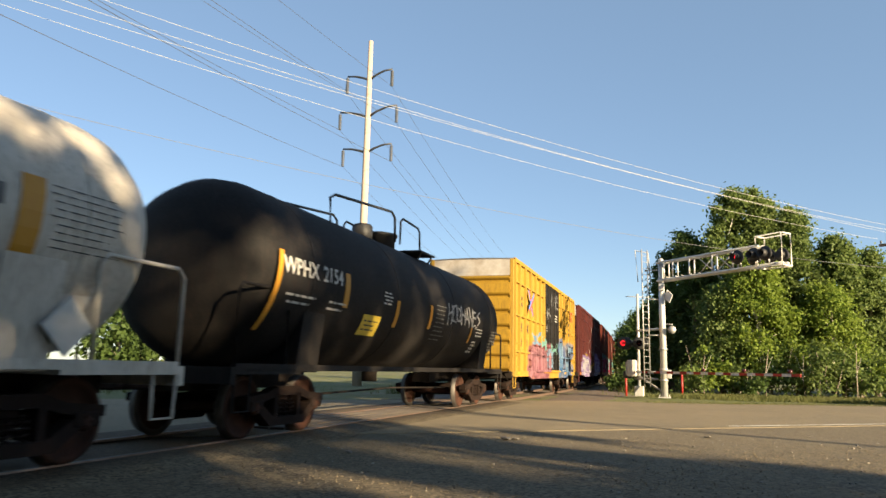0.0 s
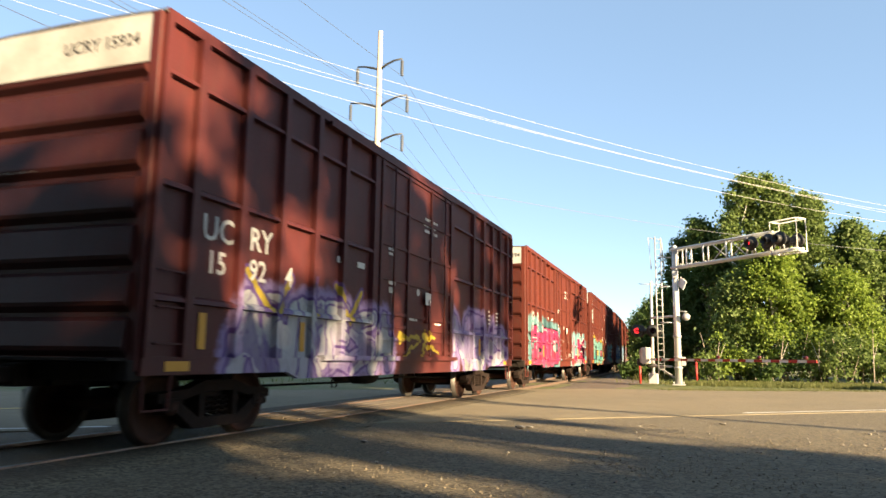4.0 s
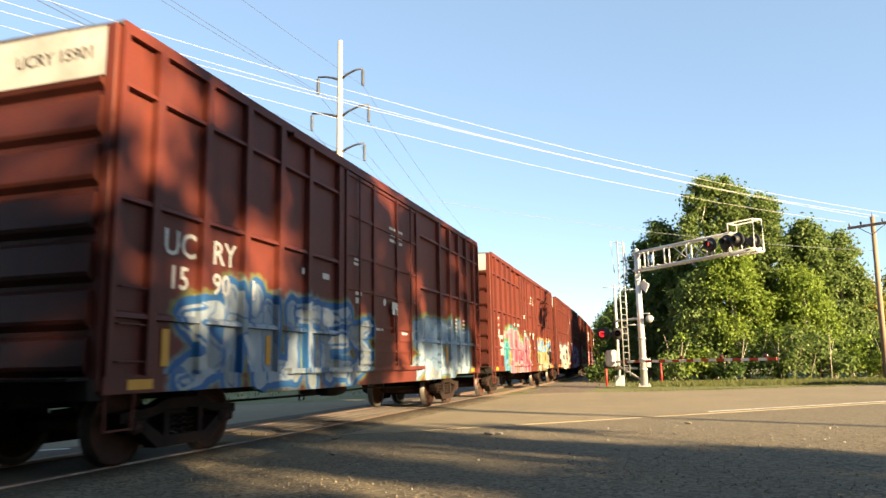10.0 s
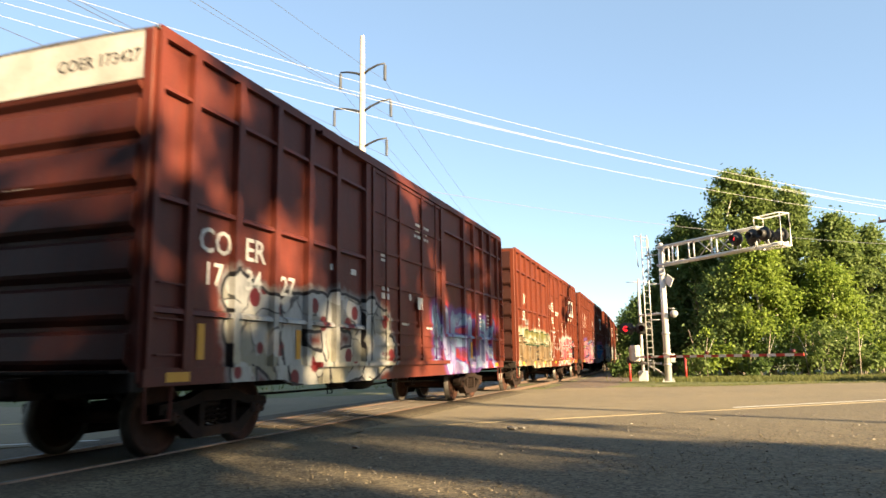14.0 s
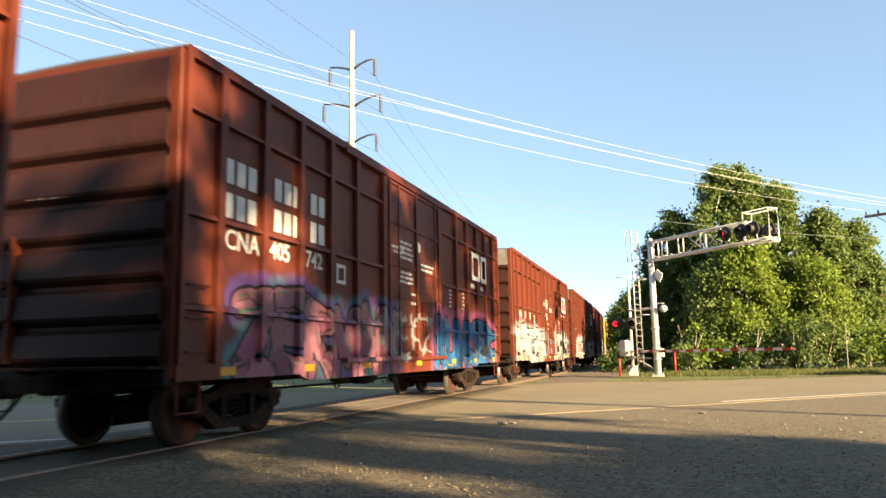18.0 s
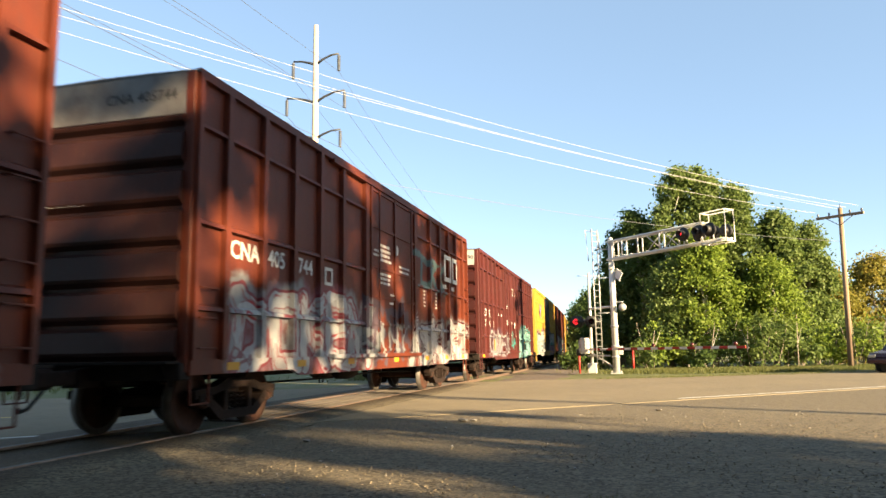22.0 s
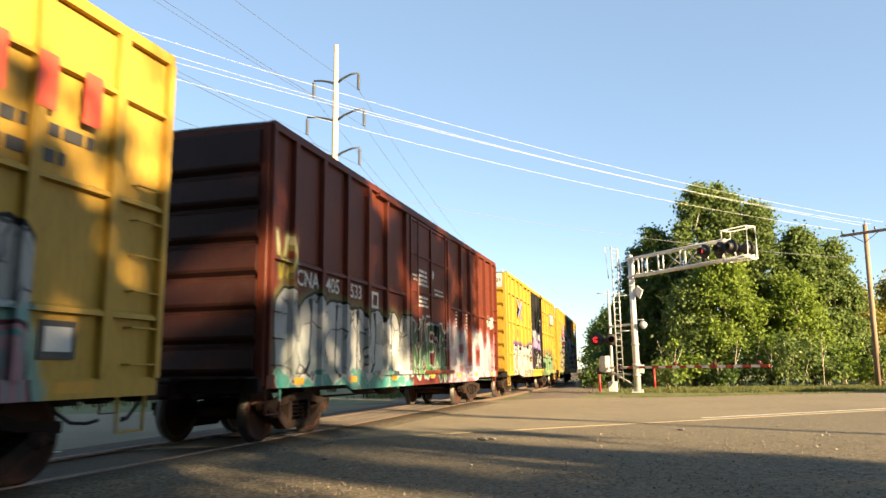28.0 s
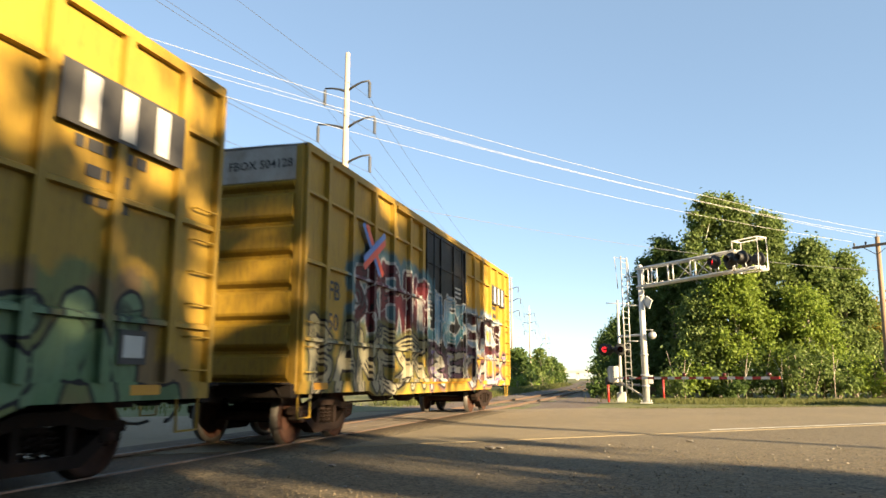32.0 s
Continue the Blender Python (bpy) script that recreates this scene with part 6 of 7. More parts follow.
def transmission_pole(x, y, h, turn):
    p = tagged(empty("transmission_pole"), "tall pale pole with three pairs of curved arms and insulators", "power pole", "transmission poles")
    p.location = (x, y, -0.1)
    p.rotation_euler = (0, 0, turn)
    part("pole", tube([(0, 0, 0), (0, 0, h)], 0.30, None, 14, 0.15), POLEWARM, p)
    for z, r, rise, l, lift in POLE_ARMS:
        for w, up in ((r, rise), (-l, lift)):
            pts = [(0, 0, h - z), (w * 0.30, 0, h - z + up * 0.52), (w * 0.65, 0, h - z + up * 0.90), (w, 0, h - z + up)]
            arm = part("arm", tube(pts, 0.085, None, 8, 0.055), ARM_STEEL, p, "dark curved steel arm")
            prof = [(0.03, h - z + up)]
            for i in range(9):
                zz = h - z + up - 0.16 - i * 0.12
                prof += [(0.03, zz + 0.05), (0.12, zz + 0.01), (0.12, zz - 0.02), (0.03, zz - 0.05)]
            part("insulator", lathe(prof, "z", (w, 0, 0), None, 8), INSULATOR, arm, "string of grey insulator discs")
    return p


POLES = [(-19.0, 39.7, 22.3, 0.10), (-30.7, 146.0, 22.3, 0.11), (-38.2, 207.0, 22.3, 0.11), (-54.4, 336.0, 22.3, 0.11), (-82.0, 540.0, 22.3, 0.11)]
for q in POLES:
    transmission_pole(*q)
far_poles = [(-20.0, -62.0, 22.3, 0.0)]
transmission_pole(*far_poles[0])


def cable(name, p, q, sag, r, material, label, n=24):
    pts = []
    for i in range(n + 1):
        k = i / n
        v = Vector(p).lerp(Vector(q), k)
        v.z -= 4 * sag * k * (1 - k)
        pts.append(v)
    return tagged(part(name, tube(pts, r, None, 4), material), label, "cable", "overhead cables")


chain = [far_poles[0]] + POLES[:4]
for (x0, y0, h0, t0), (x1, y1, h1, t1) in zip(chain, chain[1:]):
    for dz, r, rise, l, lift in POLE_ARMS:
        for w, up in ((r, rise), (-l, lift)):
            a = (x0 + w * math.cos(t0), y0 + w * math.sin(t0), h0 - dz + up - 1.27)
            b = (x1 + w * math.cos(t1), y1 + w * math.sin(t1), h1 - dz + up - 1.27)
            cable("power_cable", a, b, 2.2, 0.013, WIRE_DARK, "thin dark transmission cable between the poles")


def utility_pole(x, y, h, lean=0.0, turn=0.0):
    p = tagged(empty("utility_pole"), "weathered wooden utility pole with one crossarm", "utility pole", "utility poles")
    p.location = (x, y, -0.1)
    p.rotation_euler = (0, lean, turn)
    part("pole", tube([(0, 0, 0), (0, 0, h)], 0.15, None, 12, 0.105), POLEWOOD, p)
    arm = part("crossarm", box(-1.25, 1.25, -0.16, -0.06, h - 0.5, h - 0.36, None, 0.01), POLEWOOD, p)
    for u in (-1.15, -0.55, 0.55, 1.15):
        part("insulator", lathe([(0.02, h - 0.36), (0.05, h - 0.30), (0.055, h - 0.22), (0.03, h - 0.18)], "z", (u, -0.11, 0), None, 8), INSULATOR, arm)
    for s in (1, -1):
        part("crossarm_brace", bar((s * 0.75, -0.1, h - 0.45), (0, -0.14, h - 0.95), 0.02), INSULATOR, arm)
    part("pole_top_pin", bar((0, 0, h), (0, 0, h + 0.22), 0.025), INSULATOR, p)
    return p


utility_pole(10.5, 41.1, 8.45, 0.025, -0.75)
utility_pole(-35.5, -0.4, 17.0, 0.0, -0.75)
for u, z, sag in ((1.15, 17.12, 1.83), (0.55, 16.76, 1.78), (0.1, 15.72, 1.21), (-1.15, 16.74, 1.80)):
    c, s_ = math.cos(-0.757), math.sin(-0.757)
    cable("road_cable", (-35.5 + u * c, -0.4 + u * s_, z), (10.5 + u * c, 41.1 + u * s_, 8.32), sag, 0.0072, WIRE_BRIGHT, "bright aluminium cable strung across the railway", 48)
cable("telephone_cable", (-35.5, -0.4, 12.5), (10.55, 41.1, 6.6), 1.84, 0.008, WIRE_GREY, "grey thin cable strung low across the railway", 48)


# ---------------------------------------------------------------- trees, scrub and grass
def leaf_mesh(name, clumps, size, seed, flat=0.75):
    """Small leaf faces scattered through clumps of (centre, radius, count)."""
    rs = np.random.RandomState(seed)
    n = sum(c[2] for c in clumps)
    centre = np.repeat(np.array([tuple(c[0]) for c in clumps]), [c[2] for c in clumps], axis=0)
    radius = np.repeat(np.array([c[1] for c in clumps]), [c[2] for c in clumps])[:, None]
    d = rs.normal(size=(n, 3))
    d /= np.linalg.norm(d, axis=1)[:, None]
    p = d * np.minimum(np.abs(rs.normal(size=(n, 1))) * 0.62, 1.5) * radius
    p[:, 2] *= flat
    p += centre
    nrm = rs.normal(size=(n, 3)) * 0.7 + d * 0.5 + (0, 0, 0.4)
    nrm /= np.linalg.norm(nrm, axis=1)[:, None]
    u = np.cross(nrm, rs.normal(size=(n, 3)))
    u /= np.linalg.norm(u, axis=1)[:, None]
    v = np.cross(nrm, u)
    s = size * rs.uniform(0.6, 1.35, (n, 1))
    quad = np.stack([p + u * s, p + v * s * 0.62, p - u * s, p - v * s * 0.62], axis=1).reshape(-1, 3)
    me = bpy.data.meshes.new(name)
    me.vertices.add(4 * n)
    me.vertices.foreach_set("co", quad.ravel())
    me.loops.add(4 * n)
    me.loops.foreach_set("vertex_index", np.arange(4 * n))
    me.polygons.add(n)
    me.polygons.foreach_set("loop_start", np.arange(n) * 4)
    me.update(calc_edges=True)
    return me


def tree(x, y, height, spread, seed, material, bark, label, clumps=34, per=120, size=0.16, low=0.25, lean=0.0, name="tree", top_heavy=0.5, trunks=1):
    rng = random.Random(seed)
    t = tagged(empty(name), label, "tree", "trees beside the crossing")
    t.location = (x, y, -0.08)
    limbs = []
    for k in range(trunks):
        off = Vector((rng.uniform(-0.5, 0.5), rng.uniform(-0.5, 0.5), 0)) * (trunks > 1)
        pts = []
        for i in range(7):
            f = i / 6
            pts.append(off + Vector((lean * f * height + rng.uniform(-0.12, 0.12) * height * 0.06 * i + off.x * f * 1.4, rng.uniform(-0.1, 0.1) * height * 0.05 * i, f * height * 0.86)))
        part("trunk", tube(pts, height * 0.017 + 0.05, None, 8, 0.03), bark, t)
        limbs.append(pts)
    crown = []
    clumps, per = clumps * 3, per // 3
    for i in range(clumps):
        f = low + (1 - low) * (i + rng.random()) / clumps
        pts = limbs[i % trunks]
        k = min(5.99, f * 0.97 * 6 / 0.86 * 0.86)
        base = Vector(pts[int(k)]).lerp(Vector(pts[min(6, int(k) + 1)]), k - int(k))
        wide = spread * (math.sin(math.pi * min(1, max(0.03, (f - low * 0.6) / (1.06 - low * 0.6))) ** top_heavy) ** 0.75)
        a = rng.uniform(0, 6.283)
        r = wide * (0.25 + 0.75 * math.sqrt(rng.random()))
        c = Vector((base.x + math.cos(a) * r, base.y + math.sin(a) * r, f * height))
        start = Vector((base.x, base.y, max(0.15 * height, c.z - 0.25 * r - 0.6)))
        if i % 6 == 0:
            part("limb", tube([start, start.lerp(c, 0.55) + Vector((0, 0, 0.12 * r)), c], 0.02 + 0.016 * spread * (1 - f), None, 5, 0.012), bark, t)
        rad = spread * rng.uniform(0.22, 0.44)
        crown.append((c, rad, int(per * rng.uniform(0.6, 1.3))))
    part("crown", leaf_mesh("crown", crown, size, seed), material, t)
    return t


def bush(x, y, h, w, seed, material, label, per=260, size=0.10, clumps=6):
    rng = random.Random(seed)
    t = tagged(empty("bush"), label, "bush", "scrub beside the crossing")
    t.location = (x, y, -0.08)
    for i in range(3):
        a = rng.uniform(0, 6.28)
        part("stem", tube([(0, 0, 0), (math.cos(a) * w * 0.2, math.sin(a) * w * 0.2, h * 0.4), (math.cos(a) * w * 0.35, math.sin(a) * w * 0.35, h * 0.8)], 0.03, None, 5, 0.01), BARK, t)
    b = []
    for i in range(clumps):
        a, r = rng.uniform(0, 6.28), w * 0.6 * math.sqrt(rng.random())
        b.append(((math.cos(a) * r, math.sin(a) * r, h * rng.uniform(0.22, 0.82)), max(w, h) * rng.uniform(0.25, 0.42), int(per / clumps * rng.uniform(0.7, 1.3))))
    part("foliage", leaf_mesh("foliage", b, size, seed, 0.8), material, t)
    return t


COTTON = "tall cottonwood tree with loose bright green foliage"
MAPLE = "bushy green tree at the edge of the wood"
DARKT = "dark green tree standing beside the track"
# the tall stand behind the signal
tree(3.0, 50.0, 13.3, 2.1, 11, LEAF_GREEN, BIRCH, COTTON, 70, 640, 0.116, 0.20, 0.005, trunks=2)
tree(4.9, 50.4, 12.7, 2.0, 22, LEAF_GREEN, BIRCH, COTTON, 55, 600, 0.116, 0.22)
tree(6.7, 50.5, 11.9, 2.0, 13, LEAF_GREEN, BARK, COTTON, 60, 608, 0.116, 0.18, 0.004)
tree(0.5, 51.0, 10.7, 2.0, 12, LEAF_DARK, BARK, MAPLE, 57, 570, 0.116, 0.12)
tree(-1.1, 52.5, 9.6, 1.5, 23, LEAF_DARK, BARK, MAPLE, 40, 480, 0.116, 0.10)
tree(4.9, 47.0, 8.3, 2.2, 14, LEAF_LIGHT, BIRCH, COTTON, 55, 570, 0.102, 0.16, trunks=2)
tree(9.2, 50.5, 9.9, 2.2, 15, LEAF_GREEN, BARK, MAPLE, 57, 570, 0.116, 0.12)
tree(11.2, 51.5, 9.2, 1.9, 16, LEAF_GREEN, BARK, MAPLE, 50, 570, 0.109, 0.12)
tree(8.2, 47.5, 6.6, 2.0, 17, LEAF_LIGHT, BIRCH, "light green young tree with thin pale stems", 47, 532, 0.088, 0.12, trunks=2)
tree(2.0, 47.2, 6.6, 1.9, 18, LEAF_GREEN, BARK, MAPLE, 45, 570, 0.102, 0.08)
tree(13.4, 55.0, 6.4, 2.1, 19, LEAF_YELLOW, BARK, "yellowing bushy tree near the road", 45, 570, 0.095, 0.06)
tree(16.5, 57.0, 7.4, 2.4, 20, LEAF_YELLOW, BARK, "yellowing bushy tree near the road", 45, 570, 0.102, 0.06)
tree(20.5, 58.0, 6.8, 2.9, 21, LEAF_GREEN, BARK, MAPLE, 45, 570, 0.109, 0.06)
# darker trees along the right of the track
for k, (x, y, h, w) in enumerate(((-2.6, 66.0, 7.4, 2.2), (-4.2, 74.0, 7.2, 2.2), (-5.7, 84.0, 7.2, 2.3), (-7.6, 98.0, 7.0, 2.4), (-1.0, 60.0, 7.0, 2.0), (0.6, 63.0, 8.2, 2.4))):
    tree(x, y, h, w, 30 + k, LEAF_DARK, BARK, DARKT, 44, 420, 0.14, 0.03)
for k in range(9):
    y = 112 + k * 17
    tree(track_x(y) + 6.2 + (k % 3) * 0.8, y, 6.4 + (k * 7 % 5) * 0.4, 2.9, 50 + k, LEAF_DARK, BARK, DARKT, 22, 90, 0.30, 0.04)
# trees and scrub left of the track, far off
for k in range(12):
    y = 92 + k * 14
    tree(track_x(y) - 8.6 - (k % 3) * 1.4, y, 4.6 + (k * 5 % 4) * 0.7, 2.6, 70 + k, LEAF_GREEN if k % 2 else LEAF_DARK, BARK, "low green tree beside the far track", 22, 90, 0.26, 0.03)
for k in range(8):
    y = 70 + k * 9
    bush(track_x(y) - 6.0 - (k % 2), y, 1.5 + (k % 3) * 0.4, 1.7, 90 + k, LEAF_LIGHT if k % 3 == 0 else LEAF_GREEN, "low scrub beside the far track", 260, 0.13)
# undergrowth along the wood's edge
rng = random.Random(77)
for k in range(30):
    x = 0.2 + k * 0.62 + rng.uniform(-0.3, 0.3)
    y = 42.8 + rng.uniform(0, 3.2) + max(0, x - 8) * 0.55
    h = rng.uniform(1.3, 3.6)
    bush(x, y, h, h * 0.55 + 0.5, 120 + k, rng.choice((LEAF_GREEN, LEAF_DARK, LEAF_LIGHT, LEAF_GREEN, LEAF_YELLOW if x > 10 else LEAF_DARK)), "dense roadside bush in summer leaf", 900, 0.10, 8)
for k in range(8):
    bush(-4.0 + k * 0.55 - (k % 3) * 0.4, 46.0 + k * 1.4, rng.uniform(1.2, 2.6), 1.3, 160 + k, LEAF_DARK, "dark bush beside the track", 600, 0.13)
# bare young stems in the undergrowth
for k in range(4):
    x = 1.6 + k * 2.4 + rng.uniform(-0.9, 0.9)
    st = tagged(empty("sapling"), "thin pale sapling stem in front of the bushes", "sapling", "saplings")
    st.location = (x, 42.4 + rng.uniform(0, 1.2) + max(0, x - 8) * 0.5, -0.08)
    part("stem", tube([(0, 0, 0), (rng.uniform(-0.1, 0.1), 0, 1.1), (rng.uniform(-0.3, 0.3), 0, 2.0 + rng.uniform(0, 1.0))], 0.035, None, 6, 0.012), BARK, st)
    part("twig", tube([(0, 0, 1.2), (rng.uniform(-0.6, 0.6), 0, 2.3)], 0.014, None, 5, 0.006), BIRCH, st)
    part("foliage", leaf_mesh("foliage", [((0, 0, 2.7), 0.6, 60)], 0.09, k), LEAF_LIGHT, st)


def grass_patch(name, spots, count, h, seed, label):
    rng = random.Random(seed)
    vs, fs = [], []
    for _ in range(count):
        (x0, y0), (x1, y1), w = rng.choice(spots)
        f = rng.random()
        x = x0 + (x1 - x0) * f + rng.gauss(0, w)
        y = y0 + (y1 - y0) * f + rng.gauss(0, w)
        for _b in range(3):
            a = rng.uniform(0, 6.28)
            hh = h * rng.uniform(0.4, 1.3)
            dx, dy = math.cos(a) * 0.018, math.sin(a) * 0.018
            lx, ly = rng.gauss(0, 0.3) * hh, rng.gauss(0, 0.3) * hh
            n = len(vs)
            vs += [(x - dx, y - dy, -0.08), (x + dx, y + dy, -0.08), (x + lx, y + ly, hh - 0.08)]
            fs.append((n, n + 1, n + 2))
            x += rng.gauss(0, 0.05)
            y += rng.gauss(0, 0.05)
    me = bpy.data.meshes.new(name)
    me.from_pydata(vs, [], fs)
    return tagged(part(name, me, GRASS), label, "grass", kind="stuff")


edge = [(road_at(6 + i * 3.0, 10.3 - min(3.4, i * 0.7)), road_at(9 + i * 3.0, 10.3 - min(3.4, (i + 1) * 0.7)), 0.5) for i in range(14)]
grass_patch("grass_verge", edge, 6500, 0.13, 5, "sunlit grass verge along the far road edge")
grass_patch("tall_grass", [((-0.2, 38.6), (9.5, 40.6), 1.2), ((9.0, 40.0), (26.0, 54.0), 1.3)], 14000, 0.22, 6, "tall grass in front of the wood")
grass_patch("weeds", [((track_x(y) + 4.5, y), (track_x(y + 12) + 4.4, y + 12), 0.6) for y in range(44, 150, 12)] + [((track_x(y) - 4.6, y), (track_x(y + 12) - 4.6, y + 12), 0.7) for y in range(30, 150, 12)], 9000, 0.45, 7, "weeds on both sides of the track bed")
grass_patch("near_grass", [((-0.42, 5.62), (0.12, 5.66), 0.13)], 3500, 0.075, 8, "small patch of grass in the gravel")

# far side of the crossing, seen under the train
for k in range(7):
    bush(-34 - k * 3.3, 26 + k * 1.5 - (k % 2) * 3, 2.2 + (k % 3) * 0.8, 2.2, 180 + k, LEAF_LIGHT if k % 2 else LEAF_GREEN, "bush beyond the railway", 260, 0.15)
grass_patch("far_verge", [((-60, -26), (-22, 10), 2.0), ((-60, -10), (-20, 27), 2.5)], 6000, 0.3, 9, "grass verge beyond the railway")


# ---------------------------------------------------------------- the wood behind the camera, whose shade lies over the train
SHADE = "tall broad shade tree beside the lot"


def sunward(across, along):
    """A place in the wood: metres across the sun's direction and metres towards it."""
    return 0.44 * across + 0.898 * along, 0.898 * across - 0.44 * along


def shade_tree(across, along, half, height, layers, seed):
    """A broad tree; layers of its crown are (bottom, top, clumps, clump radius, leaves a clump)."""
    rng = random.Random(seed)
    t = tagged(empty("tree"), SHADE, "tree", "trees of the wood by the lot")
    x, y = sunward(across, along)
    t.location = (x, y, -0.08)
    part("trunk", tube([(0, 0, 0), (0.15, 0.1, height * 0.3), (-0.1, 0.1, height * 0.6), (0.1, 0, height * 0.92)], 0.26, None, 9, 0.05), BARK, t)
    crown = []
    for z0, z1, n, r, per in layers:
        for i in range(n):
            c = Vector((*sunward(rng.uniform(-half, half), rng.uniform(-2.2, 2.2)), z0 + (z1 - z0) * (i + rng.random()) / n))
            crown.append((c, r * rng.uniform(0.7, 1.2), int(per * rng.uniform(0.7, 1.3))))
            if i % 4 == 0:
                part("limb", tube([(0, 0, max(1.0, c.z - 2.5)), c.lerp(Vector((0, 0, c.z)), 0.45), c], 0.07, None, 5, 0.015), BARK, t)
    part("crown", leaf_mesh("crown", crown, 0.2, seed, 0.85), LEAF_GREEN, t)
    return t


shade_tree(-3.4, 24.0, 3.4, 13.5, ((1.2, 9.5, 70, 1.1, 140), (9.5, 13.5, 40, 1.0, 120)), 210)
shade_tree(1.9, 25.5, 2.2, 12.4, ((1.2, 7.6, 60, 1.0, 150), (7.6, 11.6, 65, 0.85, 150), (12.6, 13.4, 3, 0.6, 60)), 211)
shade_tree(7.4, 25.0, 3.2, 15.6, ((1.2, 7.0, 70, 1.0, 150), (7.0, 9.4, 26, 0.75, 110), (9.4, 12.4, 32, 0.72, 105), (12.4, 15.4, 52, 0.9, 130)), 212)
shade_tree(14.0, 25.0, 3.3, 16.6, ((11.6, 13.4, 22, 0.8, 100), (13.4, 16.6, 50, 0.95, 130)), 213)
# unseen denser trees added round the lot to block sky light
for k, (u, w, h, s) in enumerate(((-6.5, 10.0, 11.0, 3.4), (-4.0, 16.0, 12.0, 3.4), (-11.0, 5.0, 12.0, 3.8), (-13.0, -2.0, 12.0, 3.8), (-14.5, -9.0, 12.0, 3.8), (-10.0, 12.0, 13.0, 3.8), (1.0, 17.0, 6.4, 2.6), (5.8, 17.5, 5.4, 2.6), (-17.0, 3.0, 14.0, 4.0))):
    x, y = sunward(u, w)
    tree(x, y, h, s, 230 + k, LEAF_DARK, BARK, "unseen leafy tree added beside the lot to block sky light", 40, 240, 0.26, 0.04)


# unseen trees added on both sides of the track behind, blocking sky light
for k, (x, y, h, s) in enumerate(((-2.0, -9.0, 12.5, 3.2), (2.5, -11.5, 13.0, 3.4), (-2.2, -16.5, 14.0, 3.2), (-14.0, -8.0, 13.0, 3.4), (-13.5, -16.0, 13.0, 3.4), (-12.8, -25.0, 14.0, 3.6), (-2.0, -25.0, 14.0, 3.6))):
    tree(x, y, h, s, 260 + k, LEAF_DARK, BARK, "unseen leafy tree added beside the track to block sky light", 40, 240, 0.26, 0.03)

# tree line beyond the railway, seen between the cars
for k in range(8):
    tree(-44 - (k % 3) * 3.0, 14 + k * 5.5, 6.5 + (k * 3 % 4) * 0.5, 3.2, 250 + k, LEAF_GREEN if k % 2 else LEAF_DARK, BARK, "leafy tree beyond the railway", 30, 200, 0.22, 0.03)


# ---------------------------------------------------------------- overpass far down the line
def overpass(y):
    o = tagged(empty("overpass"), "pale concrete road overpass far down the line", "overpass")
    x = track_x(y)
    o.location = (x, y, 0)
    part("deck", box(-60, 45, -4, 4, 5.0, 6.2, None, 0.05), CONCRETE, o)
    part("parapet", box(-60, 45, -4.3, -4.0, 5.9, 7.3), CONCRETE, o)
    for px in (-26, -9, 9, 26):
        part("pier", box(px - 0.8, px + 0.8, -3, 3, -0.5, 5.0, None, 0.05), CONCRETE, o)
    return o


overpass(520)


# ---------------------------------------------------------------- a car waiting on the road
def waiting_car():
    c = tagged(empty("car"), "dark red car standing on the road beyond the crossing", "car")
    side = [(-2.2, 0.35), (2.15, 0.35), (2.25, 0.60), (2.15, 0.80), (1.2, 0.95), (0.65, 1.40), (-0.95, 1.45), (-1.75, 1.02), (-2.2, 0.95)]
    b = prism(side, "x", -0.85, 0.85)
    bmesh.ops.bevel(b, geom=b.edges[:], offset=0.06, segments=2, affect="EDGES")
    part("body", b, CARPAINT, c)
    for s in (1, -1):
        part("side_window", prism([(1.0, 0.98), (0.60, 1.34), (-0.90, 1.38), (-1.45, 1.02)], "x", s * 0.855 - 0.008, s * 0.855 + 0.008), WINDOWGLASS, c)
        for y in (1.35, -1.35):
            w = part("wheel", lathe([(0.32, -0.10), (0.33, -0.06), (0.33, 0.06), (0.32, 0.10)], "x", (s * 0.78, y, 0.33), None, 18), RUBBER, c)
            part("rim", lathe([(0.02, 0.105), (0.19, 0.105), (0.20, 0.09)], "x", (s * 0.78 if s > 0 else -0.78 - 0.21, y, 0.33), None, 14), GALV, w)
        part("headlight", box(s * 0.62 - 0.16, s * 0.62 + 0.16, 2.17, 2.24, 0.62, 0.76, None, 0.02), GALV, c)
        part("tail_light", box(s * 0.66 - 0.14, s * 0.66 + 0.14, -2.24, -2.18, 0.72, 0.88, None, 0.02), GLASS_DARK, c)
    part("windscreen", prism([(1.22, 0.98), (0.70, 1.38), (0.66, 1.38), (1.18, 0.98)], "x", -0.7, 0.7), WINDOWGLASS, c)
    part("bumper", box(-0.82, 0.82, 2.18, 2.30, 0.38, 0.58, None, 0.03), CARPAINT, c)
    return c


waiting = waiting_car()
waiting.location = (11.55, 35.0, 0.006)
waiting.rotation_euler = (0, 0, math.atan2(-ROAD_D.x, ROAD_D.y) + math.pi)


# ---------------------------------------------------------------- stones and litter on the lot
def stone_mesh(seed):
    rng = random.Random(seed)
    b = bmesh.new()
    bmesh.ops.create_icosphere(b, subdivisions=1, radius=1)
    for v in b.verts:
        v.co *= rng.uniform(0.7, 1.15)
        v.co.z *= 0.6
    me = mesh_of(b, "stone")
    me.materials.append(STONE)
    return me


STONE = surface("grey_stone", (0.10, 0.09, 0.08), (0.40, 0.36, 0.30), 8, 0.9, 0, 0.4, 40, vary=0.7)
STONES = [stone_mesh(i) for i in range(6)]
rng = random.Random(3)
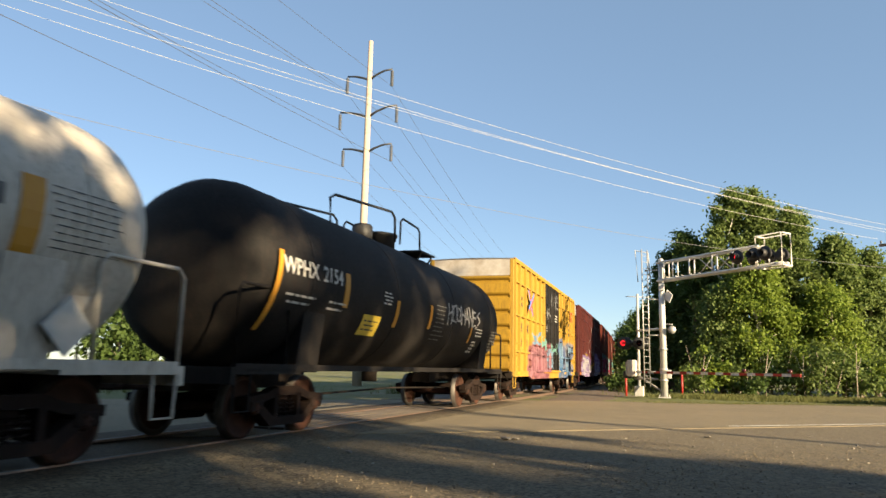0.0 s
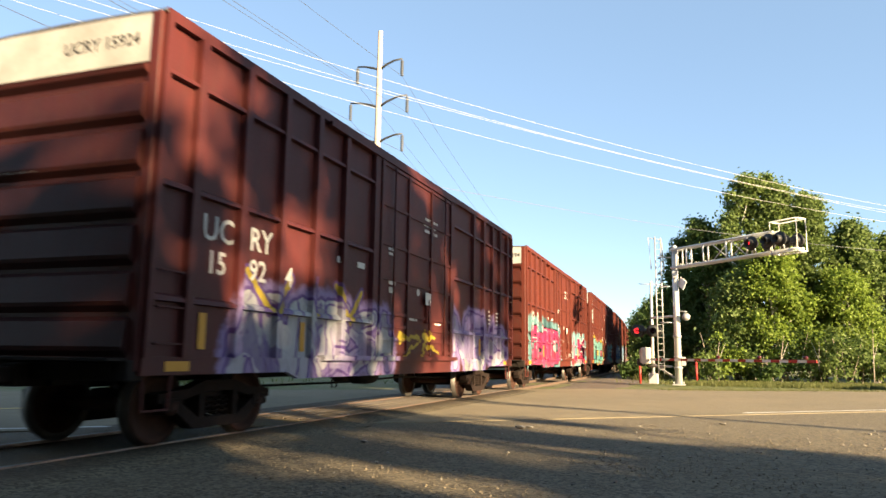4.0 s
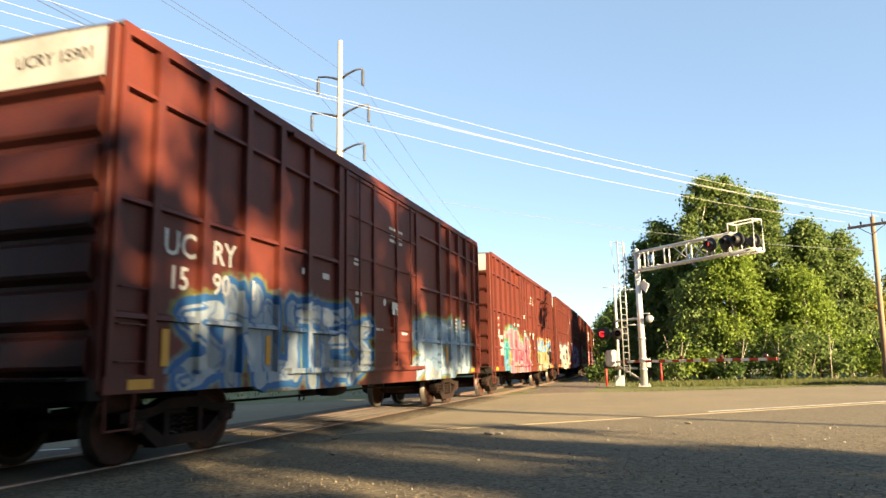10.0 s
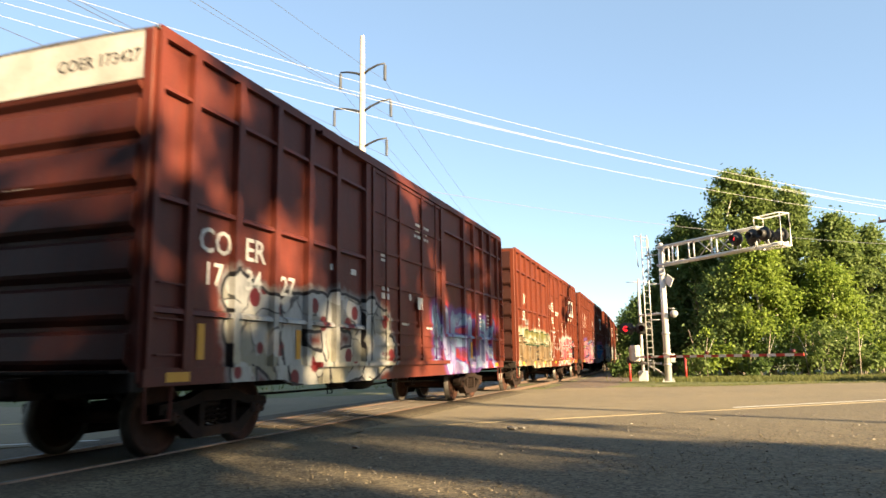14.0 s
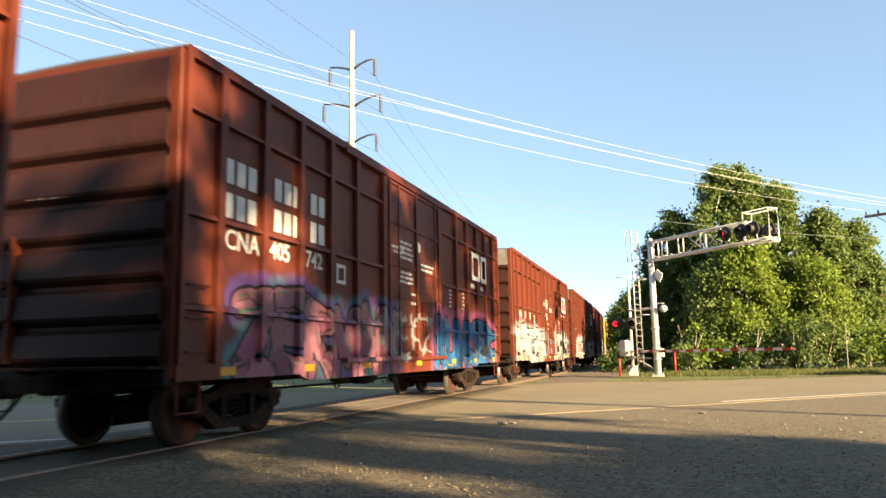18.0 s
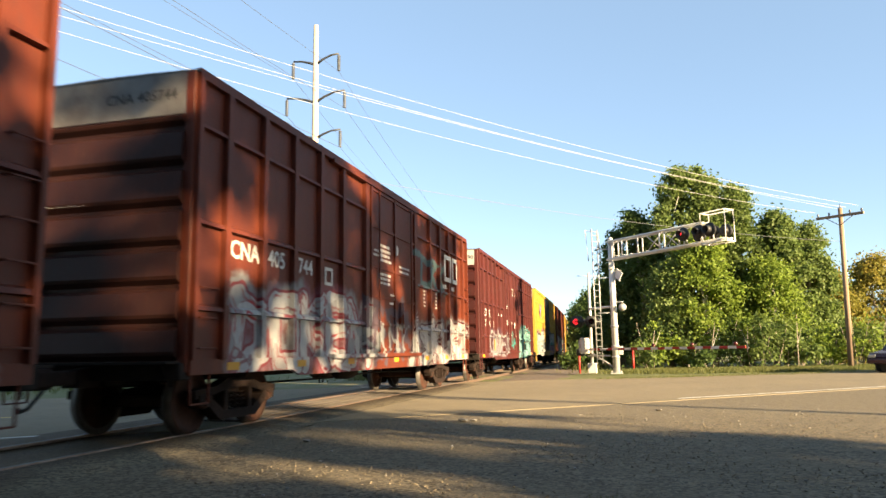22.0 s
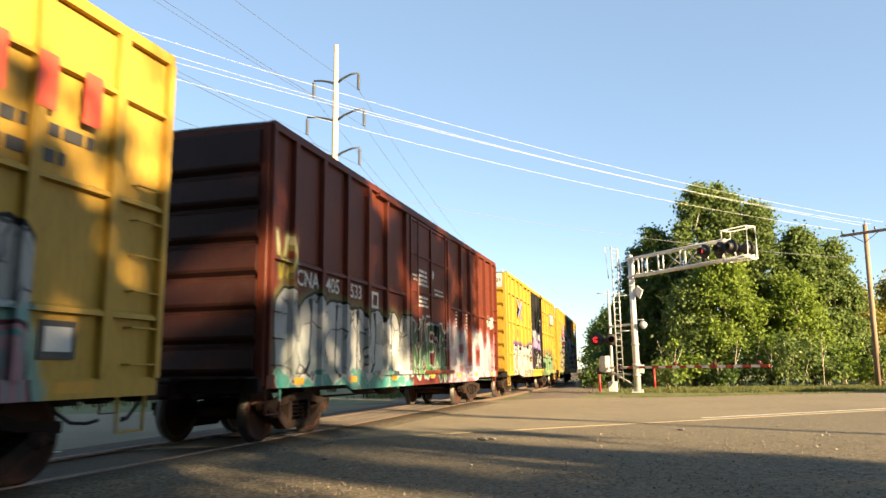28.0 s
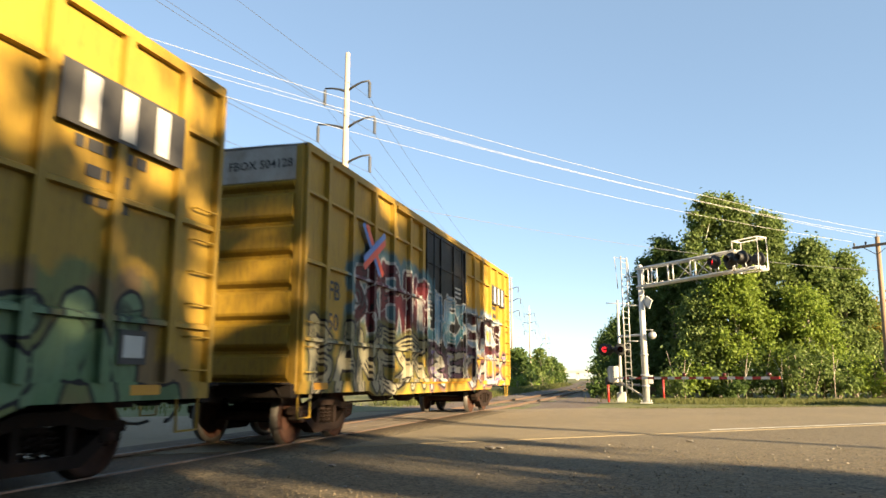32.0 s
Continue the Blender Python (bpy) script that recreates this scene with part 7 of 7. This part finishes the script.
for k in range(260):
    x, y = rng.uniform(-4.9, 3.5), rng.uniform(4.4, 16.0)
    if (Vector((x, y)) - ROAD_P).dot(ROAD_N) > -0.6:
        continue
    s = rng.choice((0.008, 0.010, 0.013, 0.016, 0.022)) * (1.8 if k % 40 == 0 else 1)
    st = tagged(part("stone", STONES[k % 6], None), "small loose grey stone lying on the lot", "stone", "loose stones on the lot")
    st.location, st.scale = (x, y, s * 0.3), (s, s, s)
    st.rotation_euler = (0, 0, rng.uniform(0, 6.28))
for x, y, s in ((-2.89, 11.77, 0.07), (-4.33, 8.88, 0.045), (-2.75, 11.9, 0.05), (0.3, 14.2, 0.05)):
    st = tagged(part("stone", STONES[2], None), "dark lump of broken asphalt on the lot", "stone", "loose stones on the lot")
    st.location, st.scale = (x, y, s * 0.4), (s * 1.6, s, s * 0.8)

# fine loose gravel, far too much to count
rs = np.random.RandomState(8)
n = 14000
gx, gy = rs.uniform(-5.0, 6.0, n), 4.2 + 9.5 * rs.rand(n) ** 1.5
keep = ((gx - ROAD_P.x) * ROAD_N.x + (gy - ROAD_P.y) * ROAD_N.y) < -0.3
patchy = np.sin(gx * 1.3 + np.sin(gy * 0.9) * 2) + np.sin(gy * 1.7 + gx) > rs.uniform(-1.6, 1.2, n)
gx, gy = gx[keep & patchy], gy[keep & patchy]
n = len(gx)
size = rs.uniform(0.005, 0.016, (n, 1, 1))
octa = np.array([(1, 0, 0), (0, 1, 0), (-1, 0, 0), (0, -1, 0), (0, 0, 0.7), (0, 0, -0.3)])[None] * rs.uniform(0.6, 1.3, (n, 6, 1)) * size
ang = rs.uniform(0, 6.28, n)
ca, sa = np.cos(ang)[:, None], np.sin(ang)[:, None]
verts = np.stack([octa[:, :, 0] * ca - octa[:, :, 1] * sa + gx[:, None], octa[:, :, 0] * sa + octa[:, :, 1] * ca + gy[:, None], octa[:, :, 2] + 0.001], axis=2).reshape(-1, 3)
tri = np.array([(0, 1, 4), (1, 2, 4), (2, 3, 4), (3, 0, 4), (1, 0, 5), (2, 1, 5), (3, 2, 5), (0, 3, 5)])
faces = (tri[None] + 6 * np.arange(n)[:, None, None]).reshape(-1, 3)
me = bpy.data.meshes.new("gravel")
me.from_pydata(verts.tolist(), [], faces.tolist())
m_gravel, nt, bsdf = fresh("loose_tan_gravel", 0.9, 0, 0.3)
put(nt, bsdf.inputs["Base Color"], blend(nt, nt.nodes.new("ShaderNodeNewGeometry").outputs["Random Per Island"], (0.055, 0.044, 0.028), (0.23, 0.183, 0.122)))
tagged(part("gravel", me, m_gravel), "fine tan gravel scattered over the worn lot", "gravel", kind="stuff")

sp = tagged(empty("road_sign"), "pale post with a small road sign seen from behind", "road sign")
sp.location = (12.3, 40.2, -0.05)
part("post", tube([(0, 0, 0), (0, 0, 2.3)], 0.06, None, 8), WHITEPAINT, sp)
part("sign_plate", box(0.02, 0.45, -0.04, -0.015, 1.75, 2.25, None, 0.004), BLACKSTEEL, sp)


# ---------------------------------------------------------------- motion of the train
def ride(t):
    """How far the train has come, in metres, from its place at 16 s."""
    u = (t - 16) / 16
    return 140.19 * u - 0.535 * u * u + 1.478 * u ** 3


def motions():
    passing = {}
    for car, middle in TRAIN:
        rows = []
        for t in range(0, 33):
            y = middle - ride(t)
            rows.append((t, pose(track_x(y), y, 0.05, 0, 0, math.degrees(track_turn(y)))))
        walk(car, rows)
        when = [k / 15 for k in range(0, 481) if -18 < middle - ride(k / 15) < 55]
        passing[car] = when
    for car, wheelset in WHEELS:
        when = passing[car]
        x, y, z = wheelset.location
        rows = []
        if not when:
            when = [0.0, 32.0]
        first = ride(when[0])
        if when[0] > 0:
            rows.append((0, pose(x, y, z)))
        last = 0.0
        for t in when:
            last = (ride(t) - first) / 0.46 if len(when) > 2 else 0.0
            rows.append((t, pose(x, y, z, math.degrees(last), 0, 0)))
        if when[-1] < 32:
            rows.append((32, pose(x, y, z, math.degrees(last), 0, 0)))
        walk(wheelset, rows)


motions()
